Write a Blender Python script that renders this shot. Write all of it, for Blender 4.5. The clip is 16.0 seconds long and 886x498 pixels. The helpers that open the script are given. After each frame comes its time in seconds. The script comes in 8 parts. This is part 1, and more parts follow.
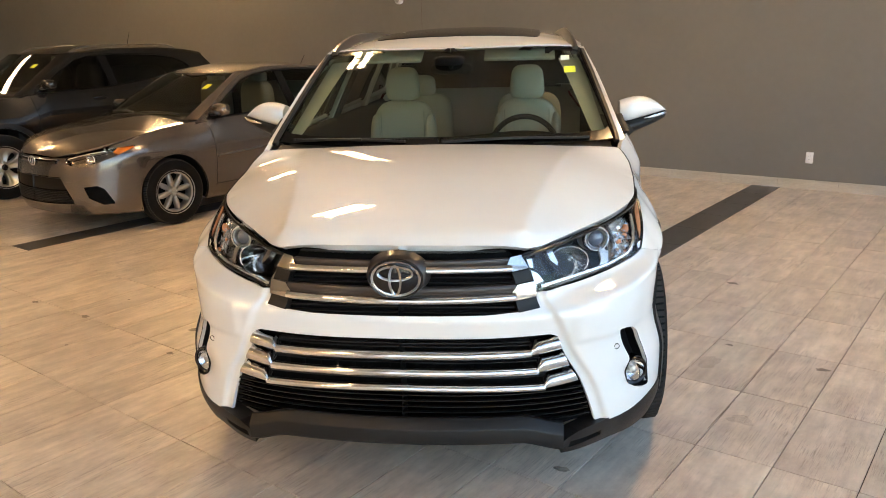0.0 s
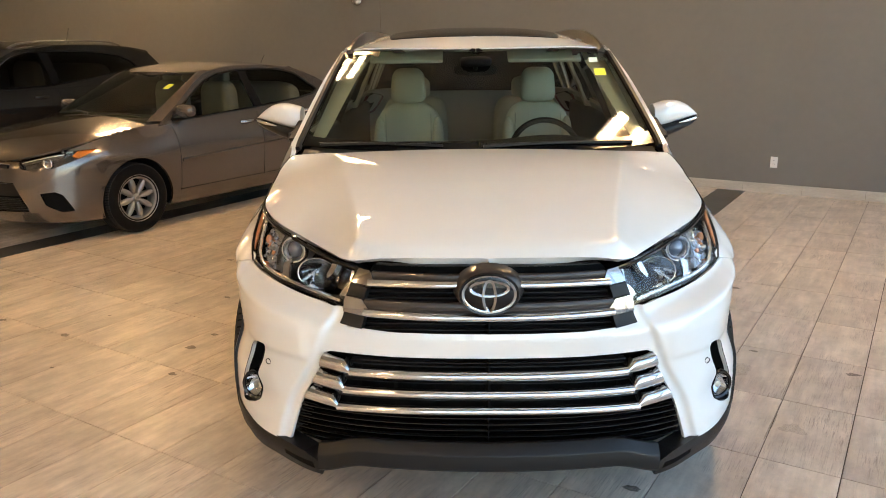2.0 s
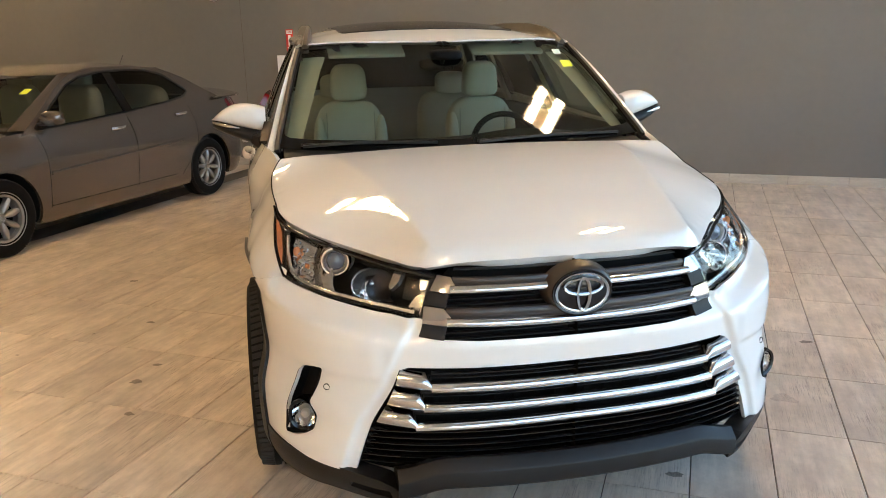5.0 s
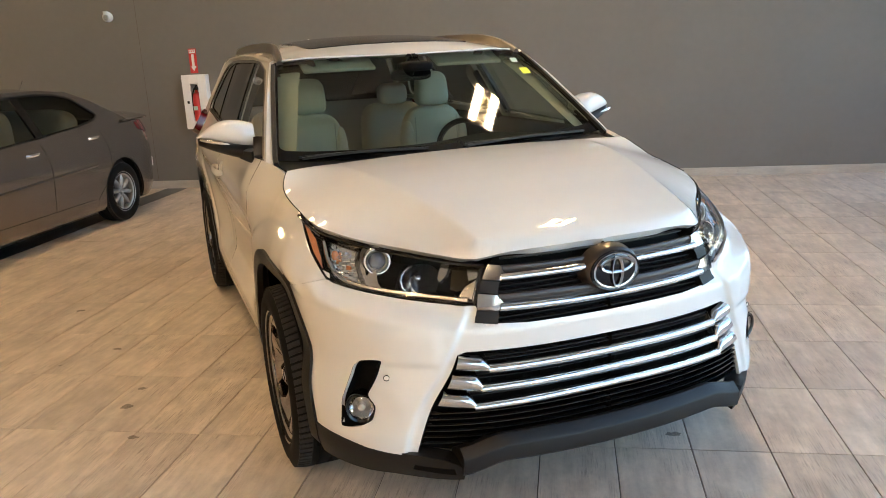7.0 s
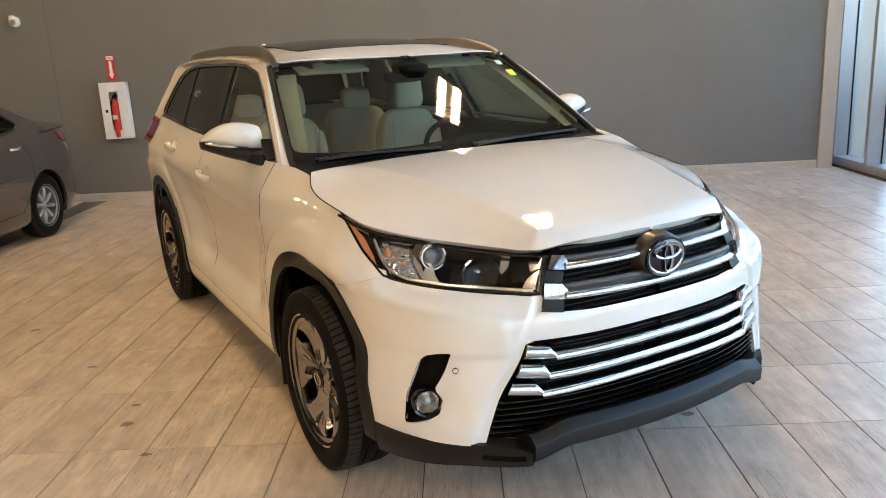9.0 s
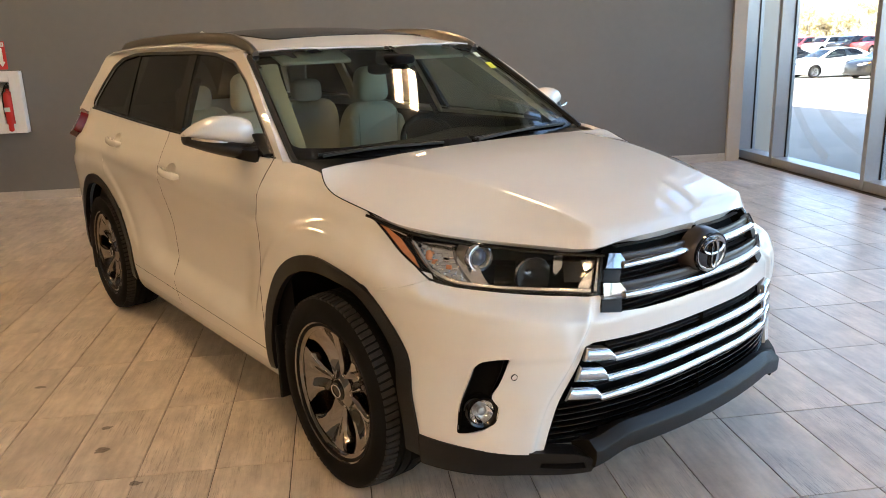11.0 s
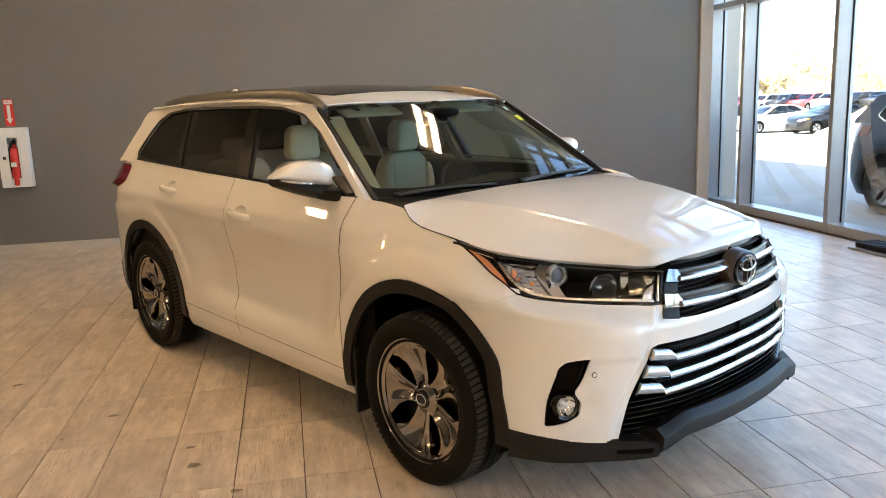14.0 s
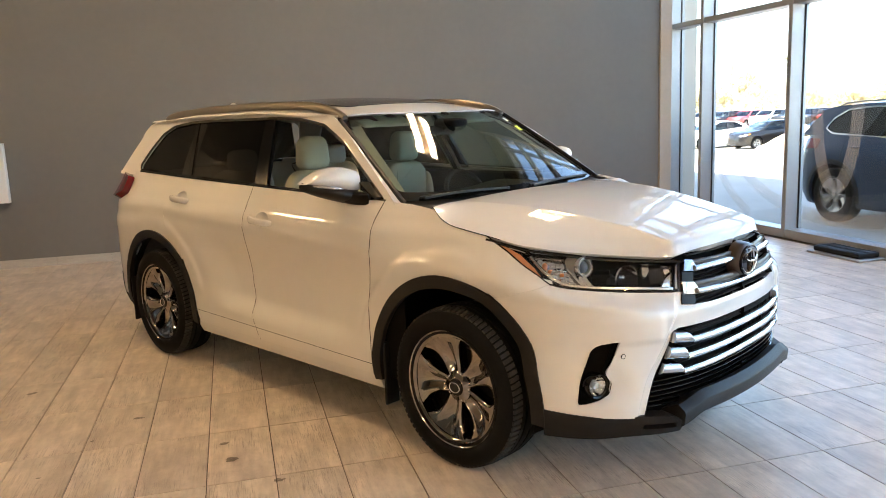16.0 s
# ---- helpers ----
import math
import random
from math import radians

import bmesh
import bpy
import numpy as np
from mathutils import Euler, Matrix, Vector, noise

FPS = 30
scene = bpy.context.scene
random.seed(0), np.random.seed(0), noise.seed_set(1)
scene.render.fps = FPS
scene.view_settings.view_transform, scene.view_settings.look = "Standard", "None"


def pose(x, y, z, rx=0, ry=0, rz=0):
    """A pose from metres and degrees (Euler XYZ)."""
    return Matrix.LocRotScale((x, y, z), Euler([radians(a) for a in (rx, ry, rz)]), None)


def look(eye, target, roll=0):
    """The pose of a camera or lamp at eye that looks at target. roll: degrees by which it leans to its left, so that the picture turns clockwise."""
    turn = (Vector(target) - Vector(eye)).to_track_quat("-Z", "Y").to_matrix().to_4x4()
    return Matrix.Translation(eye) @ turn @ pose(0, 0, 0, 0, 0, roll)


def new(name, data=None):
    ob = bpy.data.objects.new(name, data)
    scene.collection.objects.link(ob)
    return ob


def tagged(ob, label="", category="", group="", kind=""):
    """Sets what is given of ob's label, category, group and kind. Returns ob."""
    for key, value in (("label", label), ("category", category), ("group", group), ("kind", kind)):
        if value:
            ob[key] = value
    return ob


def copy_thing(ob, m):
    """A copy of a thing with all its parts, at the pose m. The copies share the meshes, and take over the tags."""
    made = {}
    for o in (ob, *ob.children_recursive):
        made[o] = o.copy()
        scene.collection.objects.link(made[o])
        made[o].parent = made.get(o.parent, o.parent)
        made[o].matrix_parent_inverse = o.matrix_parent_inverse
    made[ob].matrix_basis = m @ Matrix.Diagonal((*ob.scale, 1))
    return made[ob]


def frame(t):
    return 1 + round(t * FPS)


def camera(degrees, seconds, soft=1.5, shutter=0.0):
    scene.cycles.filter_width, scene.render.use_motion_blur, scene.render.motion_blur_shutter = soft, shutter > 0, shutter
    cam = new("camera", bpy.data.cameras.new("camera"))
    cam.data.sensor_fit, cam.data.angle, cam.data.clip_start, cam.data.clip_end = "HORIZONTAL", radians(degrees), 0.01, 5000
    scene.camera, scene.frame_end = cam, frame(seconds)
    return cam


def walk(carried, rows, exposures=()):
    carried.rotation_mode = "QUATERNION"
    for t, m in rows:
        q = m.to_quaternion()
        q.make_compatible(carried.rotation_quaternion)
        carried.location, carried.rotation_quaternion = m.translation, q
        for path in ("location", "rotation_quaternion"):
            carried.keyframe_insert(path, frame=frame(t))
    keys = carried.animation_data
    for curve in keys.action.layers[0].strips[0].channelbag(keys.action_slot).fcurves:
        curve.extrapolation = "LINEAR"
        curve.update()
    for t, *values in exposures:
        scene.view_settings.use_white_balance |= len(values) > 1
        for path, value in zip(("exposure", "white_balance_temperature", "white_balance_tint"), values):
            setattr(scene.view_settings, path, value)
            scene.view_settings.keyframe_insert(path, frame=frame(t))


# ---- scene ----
cam = camera(59.5, 16.0, soft=0.95)
PATH = [
    (0, (2.093, -2.685, 1.651), (0.912, -1.157, 1.131), -1.5),
    (0.5, (1.976, -2.666, 1.646), (0.829, -1.109, 1.138), -1.2),
    (1, (1.796, -2.587, 1.639), (0.671, -1.013, 1.131), -1.2),
    (1.5, (1.661, -2.651, 1.638), (0.559, -1.063, 1.126), -0.8),
    (2, (1.55, -2.831, 1.64), (0.529, -1.19, 1.125), -0.6),
    (2.5, (1.459, -2.875, 1.634), (0.501, -1.194, 1.127), -0.5),
    (3, (1.285, -2.838, 1.619), (0.377, -1.132, 1.103), -0.5),
    (3.5, (1.135, -2.875, 1.622), (0.301, -1.132, 1.108), -0.2),
    (3.7, (1.085, -2.92, 1.613), (0.291, -1.159, 1.096), -0.3),
    (5.8, (0.598, -3.091, 1.615), (0.108, -1.225, 1.088), -1.6),
    (6, (0.541, -3.143, 1.62), (0.095, -1.267, 1.091), -1.7),
    (6.5, (0.416, -3.299, 1.626), (0.037, -1.4, 1.126), -1.9),
    (7, (0.348, -3.33, 1.623), (0.026, -1.42, 1.124), -2.9),
    (7.5, (0.215, -3.268, 1.611), (-0.056, -1.355, 1.097), -2.9),
    (8, (0.085, -3.238, 1.611), (-0.136, -1.32, 1.087), -3.3),
    (8.5, (-0.084, -3.342, 1.618), (-0.201, -1.409, 1.115), -3.1),
    (9, (-0.202, -3.431, 1.613), (-0.248, -1.493, 1.123), -2.9),
    (9.2, (-0.23, -3.432, 1.619), (-0.269, -1.494, 1.126), -3.1),
    (11.3, (-0.78, -3.242, 1.62), (-0.495, -1.331, 1.102), -2.3),
    (11.5, (-0.795, -3.285, 1.622), (-0.5, -1.373, 1.115), -2.6),
    (12, (-0.826, -3.409, 1.605), (-0.531, -1.487, 1.137), -2.6),
    (12.5, (-0.862, -3.522, 1.619), (-0.599, -1.596, 1.149), -1.9),
    (13, (-0.985, -3.534, 1.62), (-0.721, -1.6, 1.187), -2.2),
    (13.5, (-1.184, -3.538, 1.61), (-0.852, -1.607, 1.208), -2.3),
    (14, (-1.284, -3.617, 1.617), (-0.905, -1.69, 1.237), -2.0),
    (14.5, (-1.338, -3.705, 1.591), (-0.916, -1.792, 1.188), -2.1),
    (15, (-1.432, -3.758, 1.605), (-0.997, -1.842, 1.233), -2.1),
    (15.5, (-1.562, -3.772, 1.598), (-1.073, -1.863, 1.258), -2.0),
    (16, (-1.694, -3.782, 1.587), (-1.183, -1.879, 1.248), -2.2),
]
walk(cam, [(t, look(eye, target, roll)) for t, eye, target, roll in PATH], [(0, 3.41, 7020, 11.5), (3, 3.40, 6680, 9.5), (6, 3.41, 6420, 8.5), (8, 3.47, 6270, 8), (9, 3.51, 6170, 7.5), (11.5, 3.25, 6340, 11.5), (12.5, 3.34, 6320, 10.5), (14, 3.39, 6290, 10), (16, 3.42, 6280, 10)])

# ---- light ----
SUN_AZ, SUN_EL = radians(75), radians(53.5)
world = bpy.data.worlds.new("sky")
scene.world = world
world.use_nodes = True
wn = world.node_tree.nodes
sky = wn.new("ShaderNodeTexSky")
sky.sky_type, sky.sun_disc = "NISHITA", False
sky.sun_elevation, sky.sun_rotation = SUN_EL, radians(255)
sky.dust_density = 1.6
wn["Background"].inputs["Strength"].default_value = 0.135
world.node_tree.links.new(sky.outputs[0], wn["Background"].inputs[0])


def lamp(name, kind, m, energy, color, **more):
    data = bpy.data.lights.new(name, kind)
    data.energy, data.color = energy, color
    if kind == "AREA":
        data.shape, data.size, data.size_y = "RECTANGLE", more["size"][0], more["size"][1]
    if kind == "SUN":
        data.angle = more["angle"]
    ob = new(name, data)
    ob.matrix_world = m
    return ob


lamp("sun", "SUN", look((0, 0, 20), (20 * math.cos(SUN_EL) * math.sin(SUN_AZ), 20 * math.cos(SUN_EL) * math.cos(SUN_AZ), 20 - 20 * math.sin(SUN_EL))), 5.0, (1.0, 0.94, 0.85), angle=radians(0.5))

# ---- materials ----
def rgb(r, g, b):
    return (r, g, b, 1.0)


def material(name, color, rough=0.5, metal=0.0, vary=0.0, scale=6.0, bump=0.0, bump_scale=60.0, stretch=(1, 1, 1), coat=0.0, rough_vary=0.0, second=None, per_object=0.0, spec=None, coat_ior=1.5):
    """A surface whose colour varies at two sizes, with fine relief."""
    m = bpy.data.materials.new(name)
    m.use_nodes = True
    nt = m.node_tree
    b = nt.nodes["Principled BSDF"]
    b.inputs["Base Color"].default_value = rgb(*color)
    b.inputs["Roughness"].default_value = rough
    b.inputs["Metallic"].default_value = metal
    if spec is not None:
        b.inputs["Specular IOR Level"].default_value = spec
    if coat:
        b.inputs["Coat Weight"].default_value = coat
        b.inputs["Coat Roughness"].default_value = 0.03
        b.inputs["Coat IOR"].default_value = coat_ior
    tc = nt.nodes.new("ShaderNodeTexCoord")
    mp = nt.nodes.new("ShaderNodeMapping")
    mp.inputs["Scale"].default_value = stretch
    nt.links.new(tc.outputs["Object"], mp.inputs["Vector"])
    vector = mp.outputs["Vector"]
    if vary or second:
        big = nt.nodes.new("ShaderNodeTexNoise")
        big.inputs["Scale"].default_value, big.inputs["Detail"].default_value = scale, 6.0
        small = nt.nodes.new("ShaderNodeTexNoise")
        small.inputs["Scale"].default_value, small.inputs["Detail"].default_value = scale * 9, 3.0
        mix = nt.nodes.new("ShaderNodeMix")
        mix.data_type, mix.inputs[0].default_value = "FLOAT", 0.4
        for n in (big, small):
            nt.links.new(vector, n.inputs["Vector"])
        nt.links.new(big.outputs[0], mix.inputs[2])
        nt.links.new(small.outputs[0], mix.inputs[3])
        ramp = nt.nodes.new("ShaderNodeValToRGB")
        ramp.color_ramp.elements[0].position, ramp.color_ramp.elements[1].position = 0.32, 0.68
        lo = second or tuple(c * (1 - vary) for c in color)
        hi = color if second else tuple(min(1, c * (1 + vary)) for c in color)
        ramp.color_ramp.elements[0].color, ramp.color_ramp.elements[1].color = rgb(*lo), rgb(*hi)
        nt.links.new(mix.outputs[0], ramp.inputs[0])
        out = ramp.outputs[0]
        if per_object:
            info = nt.nodes.new("ShaderNodeObjectInfo")
            hsv = nt.nodes.new("ShaderNodeHueSaturation")
            mr = nt.nodes.new("ShaderNodeMapRange")
            mr.inputs["To Min"].default_value, mr.inputs["To Max"].default_value = 1 - per_object, 1 + per_object
            nt.links.new(info.outputs["Random"], mr.inputs["Value"])
            nt.links.new(mr.outputs[0], hsv.inputs["Value"])
            nt.links.new(out, hsv.inputs["Color"])
            out = hsv.outputs[0]
        nt.links.new(out, b.inputs["Base Color"])
        if rough_vary:
            rr = nt.nodes.new("ShaderNodeMapRange")
            rr.inputs["To Min"].default_value, rr.inputs["To Max"].default_value = rough - rough_vary, rough + rough_vary
            nt.links.new(small.outputs[0], rr.inputs["Value"])
            nt.links.new(rr.outputs[0], b.inputs["Roughness"])
    if bump:
        bn = nt.nodes.new("ShaderNodeTexNoise")
        bn.inputs["Scale"].default_value, bn.inputs["Detail"].default_value = bump_scale, 4.0
        bu = nt.nodes.new("ShaderNodeBump")
        bu.inputs["Strength"].default_value, bu.inputs["Distance"].default_value = bump, 0.002
        nt.links.new(vector, bn.inputs["Vector"])
        nt.links.new(bn.outputs[0], bu.inputs["Height"])
        nt.links.new(bu.outputs[0], b.inputs["Normal"])
    return m


def glass(name, color, gloss=0.045, rough=0.0):
    """Thin tinted glass: clear view through it with a sharp gloss on top."""
    m = bpy.data.materials.new(name)
    m.use_nodes = True
    nt = m.node_tree
    for n in list(nt.nodes):
        if n.type == "BSDF_PRINCIPLED":
            nt.nodes.remove(n)
    out = nt.nodes["Material Output"]
    tr = nt.nodes.new("ShaderNodeBsdfTransparent")
    tr.inputs[0].default_value = rgb(*color)
    gl = nt.nodes.new("ShaderNodeBsdfGlossy")
    gl.inputs["Roughness"].default_value = rough
    lw = nt.nodes.new("ShaderNodeLayerWeight")
    lw.inputs["Blend"].default_value = 0.5
    pw = nt.nodes.new("ShaderNodeMath")
    pw.operation, pw.inputs[1].default_value = "POWER", 5.0
    ma = nt.nodes.new("ShaderNodeMath")
    ma.operation, ma.inputs[1].default_value, ma.inputs[2].default_value = "MULTIPLY_ADD", 0.93, gloss
    nt.links.new(lw.outputs["Facing"], pw.inputs[0])
    nt.links.new(pw.outputs[0], ma.inputs[0])
    mx = nt.nodes.new("ShaderNodeMixShader")
    nt.links.new(ma.outputs[0], mx.inputs[0])
    nt.links.new(tr.outputs[0], mx.inputs[1])
    nt.links.new(gl.outputs[0], mx.inputs[2])
    nt.links.new(mx.outputs[0], out.inputs[0])
    return m


def glow(name, color, strength):
    m = bpy.data.materials.new(name)
    m.use_nodes = True
    b = m.node_tree.nodes["Principled BSDF"]
    b.inputs["Base Color"].default_value = rgb(*color)
    b.inputs["Emission Color"].default_value = rgb(*color)
    b.inputs["Emission Strength"].default_value = strength
    return m


M_WALL = material("grey_wall_paint", (0.170, 0.161, 0.144), 0.55, vary=0.05, scale=1.3, bump=0.12, bump_scale=120)
M_WALL_LIGHT = material("pale_wall_paint", (0.55, 0.50, 0.43), 0.7, vary=0.05, scale=0.8, bump=0.1)
M_CEIL = material("ceiling_paint", (0.45, 0.42, 0.38), 0.8, vary=0.06, scale=0.7)


def tile_material(name, light, dark, line, per_object):
    """Glazed porcelain with plank-like streaks along its length, cloudy patches and fine dark scratches."""
    m = bpy.data.materials.new(name)
    m.use_nodes = True
    nt = m.node_tree
    b = nt.nodes["Principled BSDF"]
    geo = nt.nodes.new("ShaderNodeNewGeometry")
    info = nt.nodes.new("ShaderNodeObjectInfo")
    shift = nt.nodes.new("ShaderNodeVectorMath")
    shift.operation = "MULTIPLY_ADD"
    comb = nt.nodes.new("ShaderNodeCombineXYZ")
    for i in range(3):
        nt.links.new(info.outputs["Random"], comb.inputs[i])
    shift.inputs[1].default_value = (37.0, 53.0, 11.0)
    nt.links.new(comb.outputs[0], shift.inputs[0])
    nt.links.new(geo.outputs["Position"], shift.inputs[2])

    def noise_(scale, stretch, detail, rough=0.6):
        mp = nt.nodes.new("ShaderNodeMapping")
        mp.inputs["Scale"].default_value = stretch
        n = nt.nodes.new("ShaderNodeTexNoise")
        n.inputs["Scale"].default_value, n.inputs["Detail"].default_value, n.inputs["Roughness"].default_value = scale, detail, rough
        nt.links.new(shift.outputs[0], mp.inputs["Vector"])
        nt.links.new(mp.outputs[0], n.inputs["Vector"])
        return n.outputs[0]

    def ramp(src, p0, c0, p1, c1):
        r = nt.nodes.new("ShaderNodeValToRGB")
        r.color_ramp.elements[0].position, r.color_ramp.elements[0].color = p0, rgb(*c0)
        r.color_ramp.elements[1].position, r.color_ramp.elements[1].color = p1, rgb(*c1)
        nt.links.new(src, r.inputs[0])
        return r.outputs[0]

    def mult(a, c, fac):
        x = nt.nodes.new("ShaderNodeMix")
        x.data_type, x.blend_type = "RGBA", "MULTIPLY"
        x.inputs[0].default_value = fac
        nt.links.new(a, x.inputs[6])
        nt.links.new(c, x.inputs[7])
        return x.outputs[2]

    streak = noise_(5.0, (4.5, 0.7, 1.0), 6.0, 0.55)
    col = ramp(streak, 0.30, dark, 0.66, light)
    cloud = ramp(noise_(4.6, (1.2, 0.7, 1.0), 4.0), 0.36, (0.78, 0.775, 0.77), 0.62, (1.05, 1.045, 1.04))
    col = mult(col, cloud, 0.85)
    lines = ramp(noise_(26.0, (5.0, 0.40, 1.0), 6.0, 0.75), 0.56, (1, 1, 1), 0.74, line)
    col = mult(col, lines, 0.14)
    fine = ramp(noise_(30.0, (6.0, 0.28, 1.0), 5.0, 0.7), 0.50, (1, 1, 1), 0.66, (0.42, 0.39, 0.37))
    patch = ramp(noise_(3.4, (1.0, 0.8, 1.0), 3.0), 0.44, (0, 0, 0), 0.62, (0.85, 0.85, 0.85))
    grain = nt.nodes.new("ShaderNodeMix")
    grain.data_type, grain.blend_type = "RGBA", "MULTIPLY"
    nt.links.new(patch, grain.inputs[0])
    nt.links.new(col, grain.inputs[6])
    nt.links.new(fine, grain.inputs[7])
    col = grain.outputs[2]
    grunge = ramp(noise_(13.0, (1.0, 0.8, 1.0), 9.0, 0.8), 0.34, (0.74, 0.72, 0.70), 0.60, (1.03, 1.03, 1.03))
    col = mult(col, grunge, 0.55)
    dirt = ramp(noise_(9.0, (1.0, 1.0, 1.0), 7.0, 0.75), 0.70, (1, 1, 1), 0.84, (0.55, 0.48, 0.42))
    col = mult(col, dirt, 0.12)
    hsv = nt.nodes.new("ShaderNodeHueSaturation")
    mr = nt.nodes.new("ShaderNodeMapRange")
    mr.inputs["To Min"].default_value, mr.inputs["To Max"].default_value = 1 - per_object, 1 + per_object
    nt.links.new(info.outputs["Random"], mr.inputs["Value"])
    nt.links.new(mr.outputs[0], hsv.inputs["Value"])
    nt.links.new(col, hsv.inputs["Color"])
    nt.links.new(hsv.outputs[0], b.inputs["Base Color"])
    rr = nt.nodes.new("ShaderNodeMapRange")
    rr.inputs["To Min"].default_value, rr.inputs["To Max"].default_value = 0.26, 0.42
    nt.links.new(streak, rr.inputs["Value"])
    nt.links.new(rr.outputs[0], b.inputs["Roughness"])
    b.inputs["Specular IOR Level"].default_value = 0.6
    bu = nt.nodes.new("ShaderNodeBump")
    bu.inputs["Strength"].default_value, bu.inputs["Distance"].default_value = 0.04, 0.0005
    nt.links.new(streak, bu.inputs["Height"])
    nt.links.new(bu.outputs[0], b.inputs["Normal"])
    return m


M_TILE = tile_material("wood_look_tile", (0.71, 0.617, 0.508), (0.53, 0.452, 0.370), (0.50, 0.43, 0.37), 0.08)
M_BASE = material("baseboard_tile", (0.55, 0.50, 0.43), 0.4, second=(0.40, 0.36, 0.30), scale=3.0, stretch=(1, 4, 6), bump=0.1, rough_vary=0.08)
M_TILE_DARK = tile_material("dark_tile", (0.085, 0.080, 0.076), (0.050, 0.047, 0.045), (0.6, 0.6, 0.6), 0.08)
M_GROUT = material("grout", (0.11, 0.085, 0.065), 0.9, vary=0.2, scale=20)
M_ALU = material("aluminium_frame", (0.42, 0.43, 0.44), 0.40, 0.5, vary=0.04, scale=3)
M_TRIM = material("beige_trim", (0.52, 0.45, 0.36), 0.6, vary=0.05, scale=3)
M_GLASS = glass("window_glass", (0.93, 0.96, 0.95))
M_ASPHALT = material("asphalt", (0.28, 0.255, 0.22), 0.9, vary=0.18, scale=0.6, bump=0.4, bump_scale=90)
M_PEARL = material("pearl_white_paint", (0.72, 0.705, 0.67), 0.5, 0.0, vary=0.012, scale=2, coat=1.0, spec=0.25, coat_ior=1.72)
M_BRONZE = material("bronze_paint", (0.150, 0.126, 0.108), 0.25, 0.75, vary=0.04, scale=3, coat=1.0)
M_ESPRESSO = material("espresso_metallic_paint", (0.011, 0.009, 0.008), 0.22, 0.3, vary=0.05, scale=3, coat=0.7)
M_BLACKCAR = material("dark_car_paint", (0.009, 0.008, 0.0075), 0.4, 0.0, vary=0.05, scale=3, coat=0.8, spec=0.1)
M_BLUECAR = material("navy_car_paint", (0.013, 0.028, 0.060), 0.4, 0.0, vary=0.05, scale=3, coat=0.5, spec=0.2)
M_REDCAR = material("red_car_paint", (0.42, 0.03, 0.025), 0.3, 0.2, vary=0.05, scale=3, coat=1.0)
M_WHITECAR = material("white_car_paint", (0.75, 0.75, 0.74), 0.3, 0.0, vary=0.03, scale=3, coat=1.0)
M_BLACK = material("black_plastic", (0.009, 0.009, 0.009), 0.45, vary=0.15, scale=8, bump=0.15, bump_scale=300, spec=0.3)
M_GLOSSBLACK = material("gloss_black", (0.005, 0.005, 0.0055), 0.10, vary=0.05, scale=8, spec=0.4)
M_CLAD = material("charcoal_cladding", (0.0075, 0.0068, 0.0064), 0.46, vary=0.14, scale=5, bump=0.25, bump_scale=260, spec=0.3)
M_GREYBAR = material("grey_metallic_bar", (0.046, 0.036, 0.030), 0.38, 0.4, vary=0.04, scale=6, coat=0.3, spec=0.3)
M_CHROME = material("chrome", (0.80, 0.80, 0.80), 0.07, 1.0, vary=0.02, scale=5)
M_DARKCHROME = material("dark_chrome", (0.30, 0.285, 0.27), 0.09, 1.0, vary=0.04, scale=5)
M_SILVER = material("silver_wheel_paint", (0.33, 0.32, 0.305), 0.3, 0.6, vary=0.04, scale=6)
M_TYRE = material("tyre_rubber", (0.0075, 0.0072, 0.007), 0.75, vary=0.2, scale=14, bump=0.2, bump_scale=150, spec=0.10)
M_CARGLASS = glass("car_glass", (0.40, 0.47, 0.40), 0.08)
M_CLEARGLASS = glass("clear_glass", (0.80, 0.86, 0.81))
M_PRIVACY = glass("privacy_glass", (0.035, 0.035, 0.035))
M_LENS = glass("lamp_lens", (0.95, 0.96, 0.96), 0.032)
M_SEAT = material("cream_leather", (0.66, 0.62, 0.53), 0.5, vary=0.05, scale=6, bump=0.35, bump_scale=160)
M_INTERIOR = material("dark_interior_trim", (0.013, 0.0125, 0.012), 0.65, vary=0.12, scale=9, bump=0.2, bump_scale=200, spec=0.25)
M_PILLAR = material("pale_pillar_trim", (0.62, 0.60, 0.53), 0.7, vary=0.04, scale=6)
M_AMBER = material("amber_lens", (0.75, 0.20, 0.03), 0.12, vary=0.08, scale=40)
M_REDLENS = material("red_lens", (0.12, 0.006, 0.012), 0.10, vary=0.15, scale=40)
M_YELLOW = material("yellow_sticker", (0.72, 0.78, 0.05), 0.6, vary=0.03, scale=20)
M_PALE = material("pale_sticker", (0.55, 0.68, 0.60), 0.6, vary=0.03, scale=20)
M_WHITE = material("white_enamel", (0.80, 0.79, 0.77), 0.35, vary=0.02, scale=5)
M_RED = material("red_enamel", (0.60, 0.035, 0.03), 0.35, vary=0.05, scale=8)
M_TUBE = glow("tube_light", (1.0, 0.655, 0.325), 12.8)
M_LEAF = material("autumn_leaves", (0.52, 0.42, 0.22), 0.8, second=(0.34, 0.27, 0.13), scale=0.9, bump=0.3)
M_BARK = material("bark", (0.28, 0.22, 0.16), 0.9, vary=0.3, scale=5, bump=0.5)
M_RAIL = material("satin_rail", (0.19, 0.172, 0.155), 0.30, 0.85, vary=0.04, scale=5)
M_AMBERDIM = material("smoked_amber", (0.55, 0.22, 0.10), 0.15, vary=0.1, scale=40)
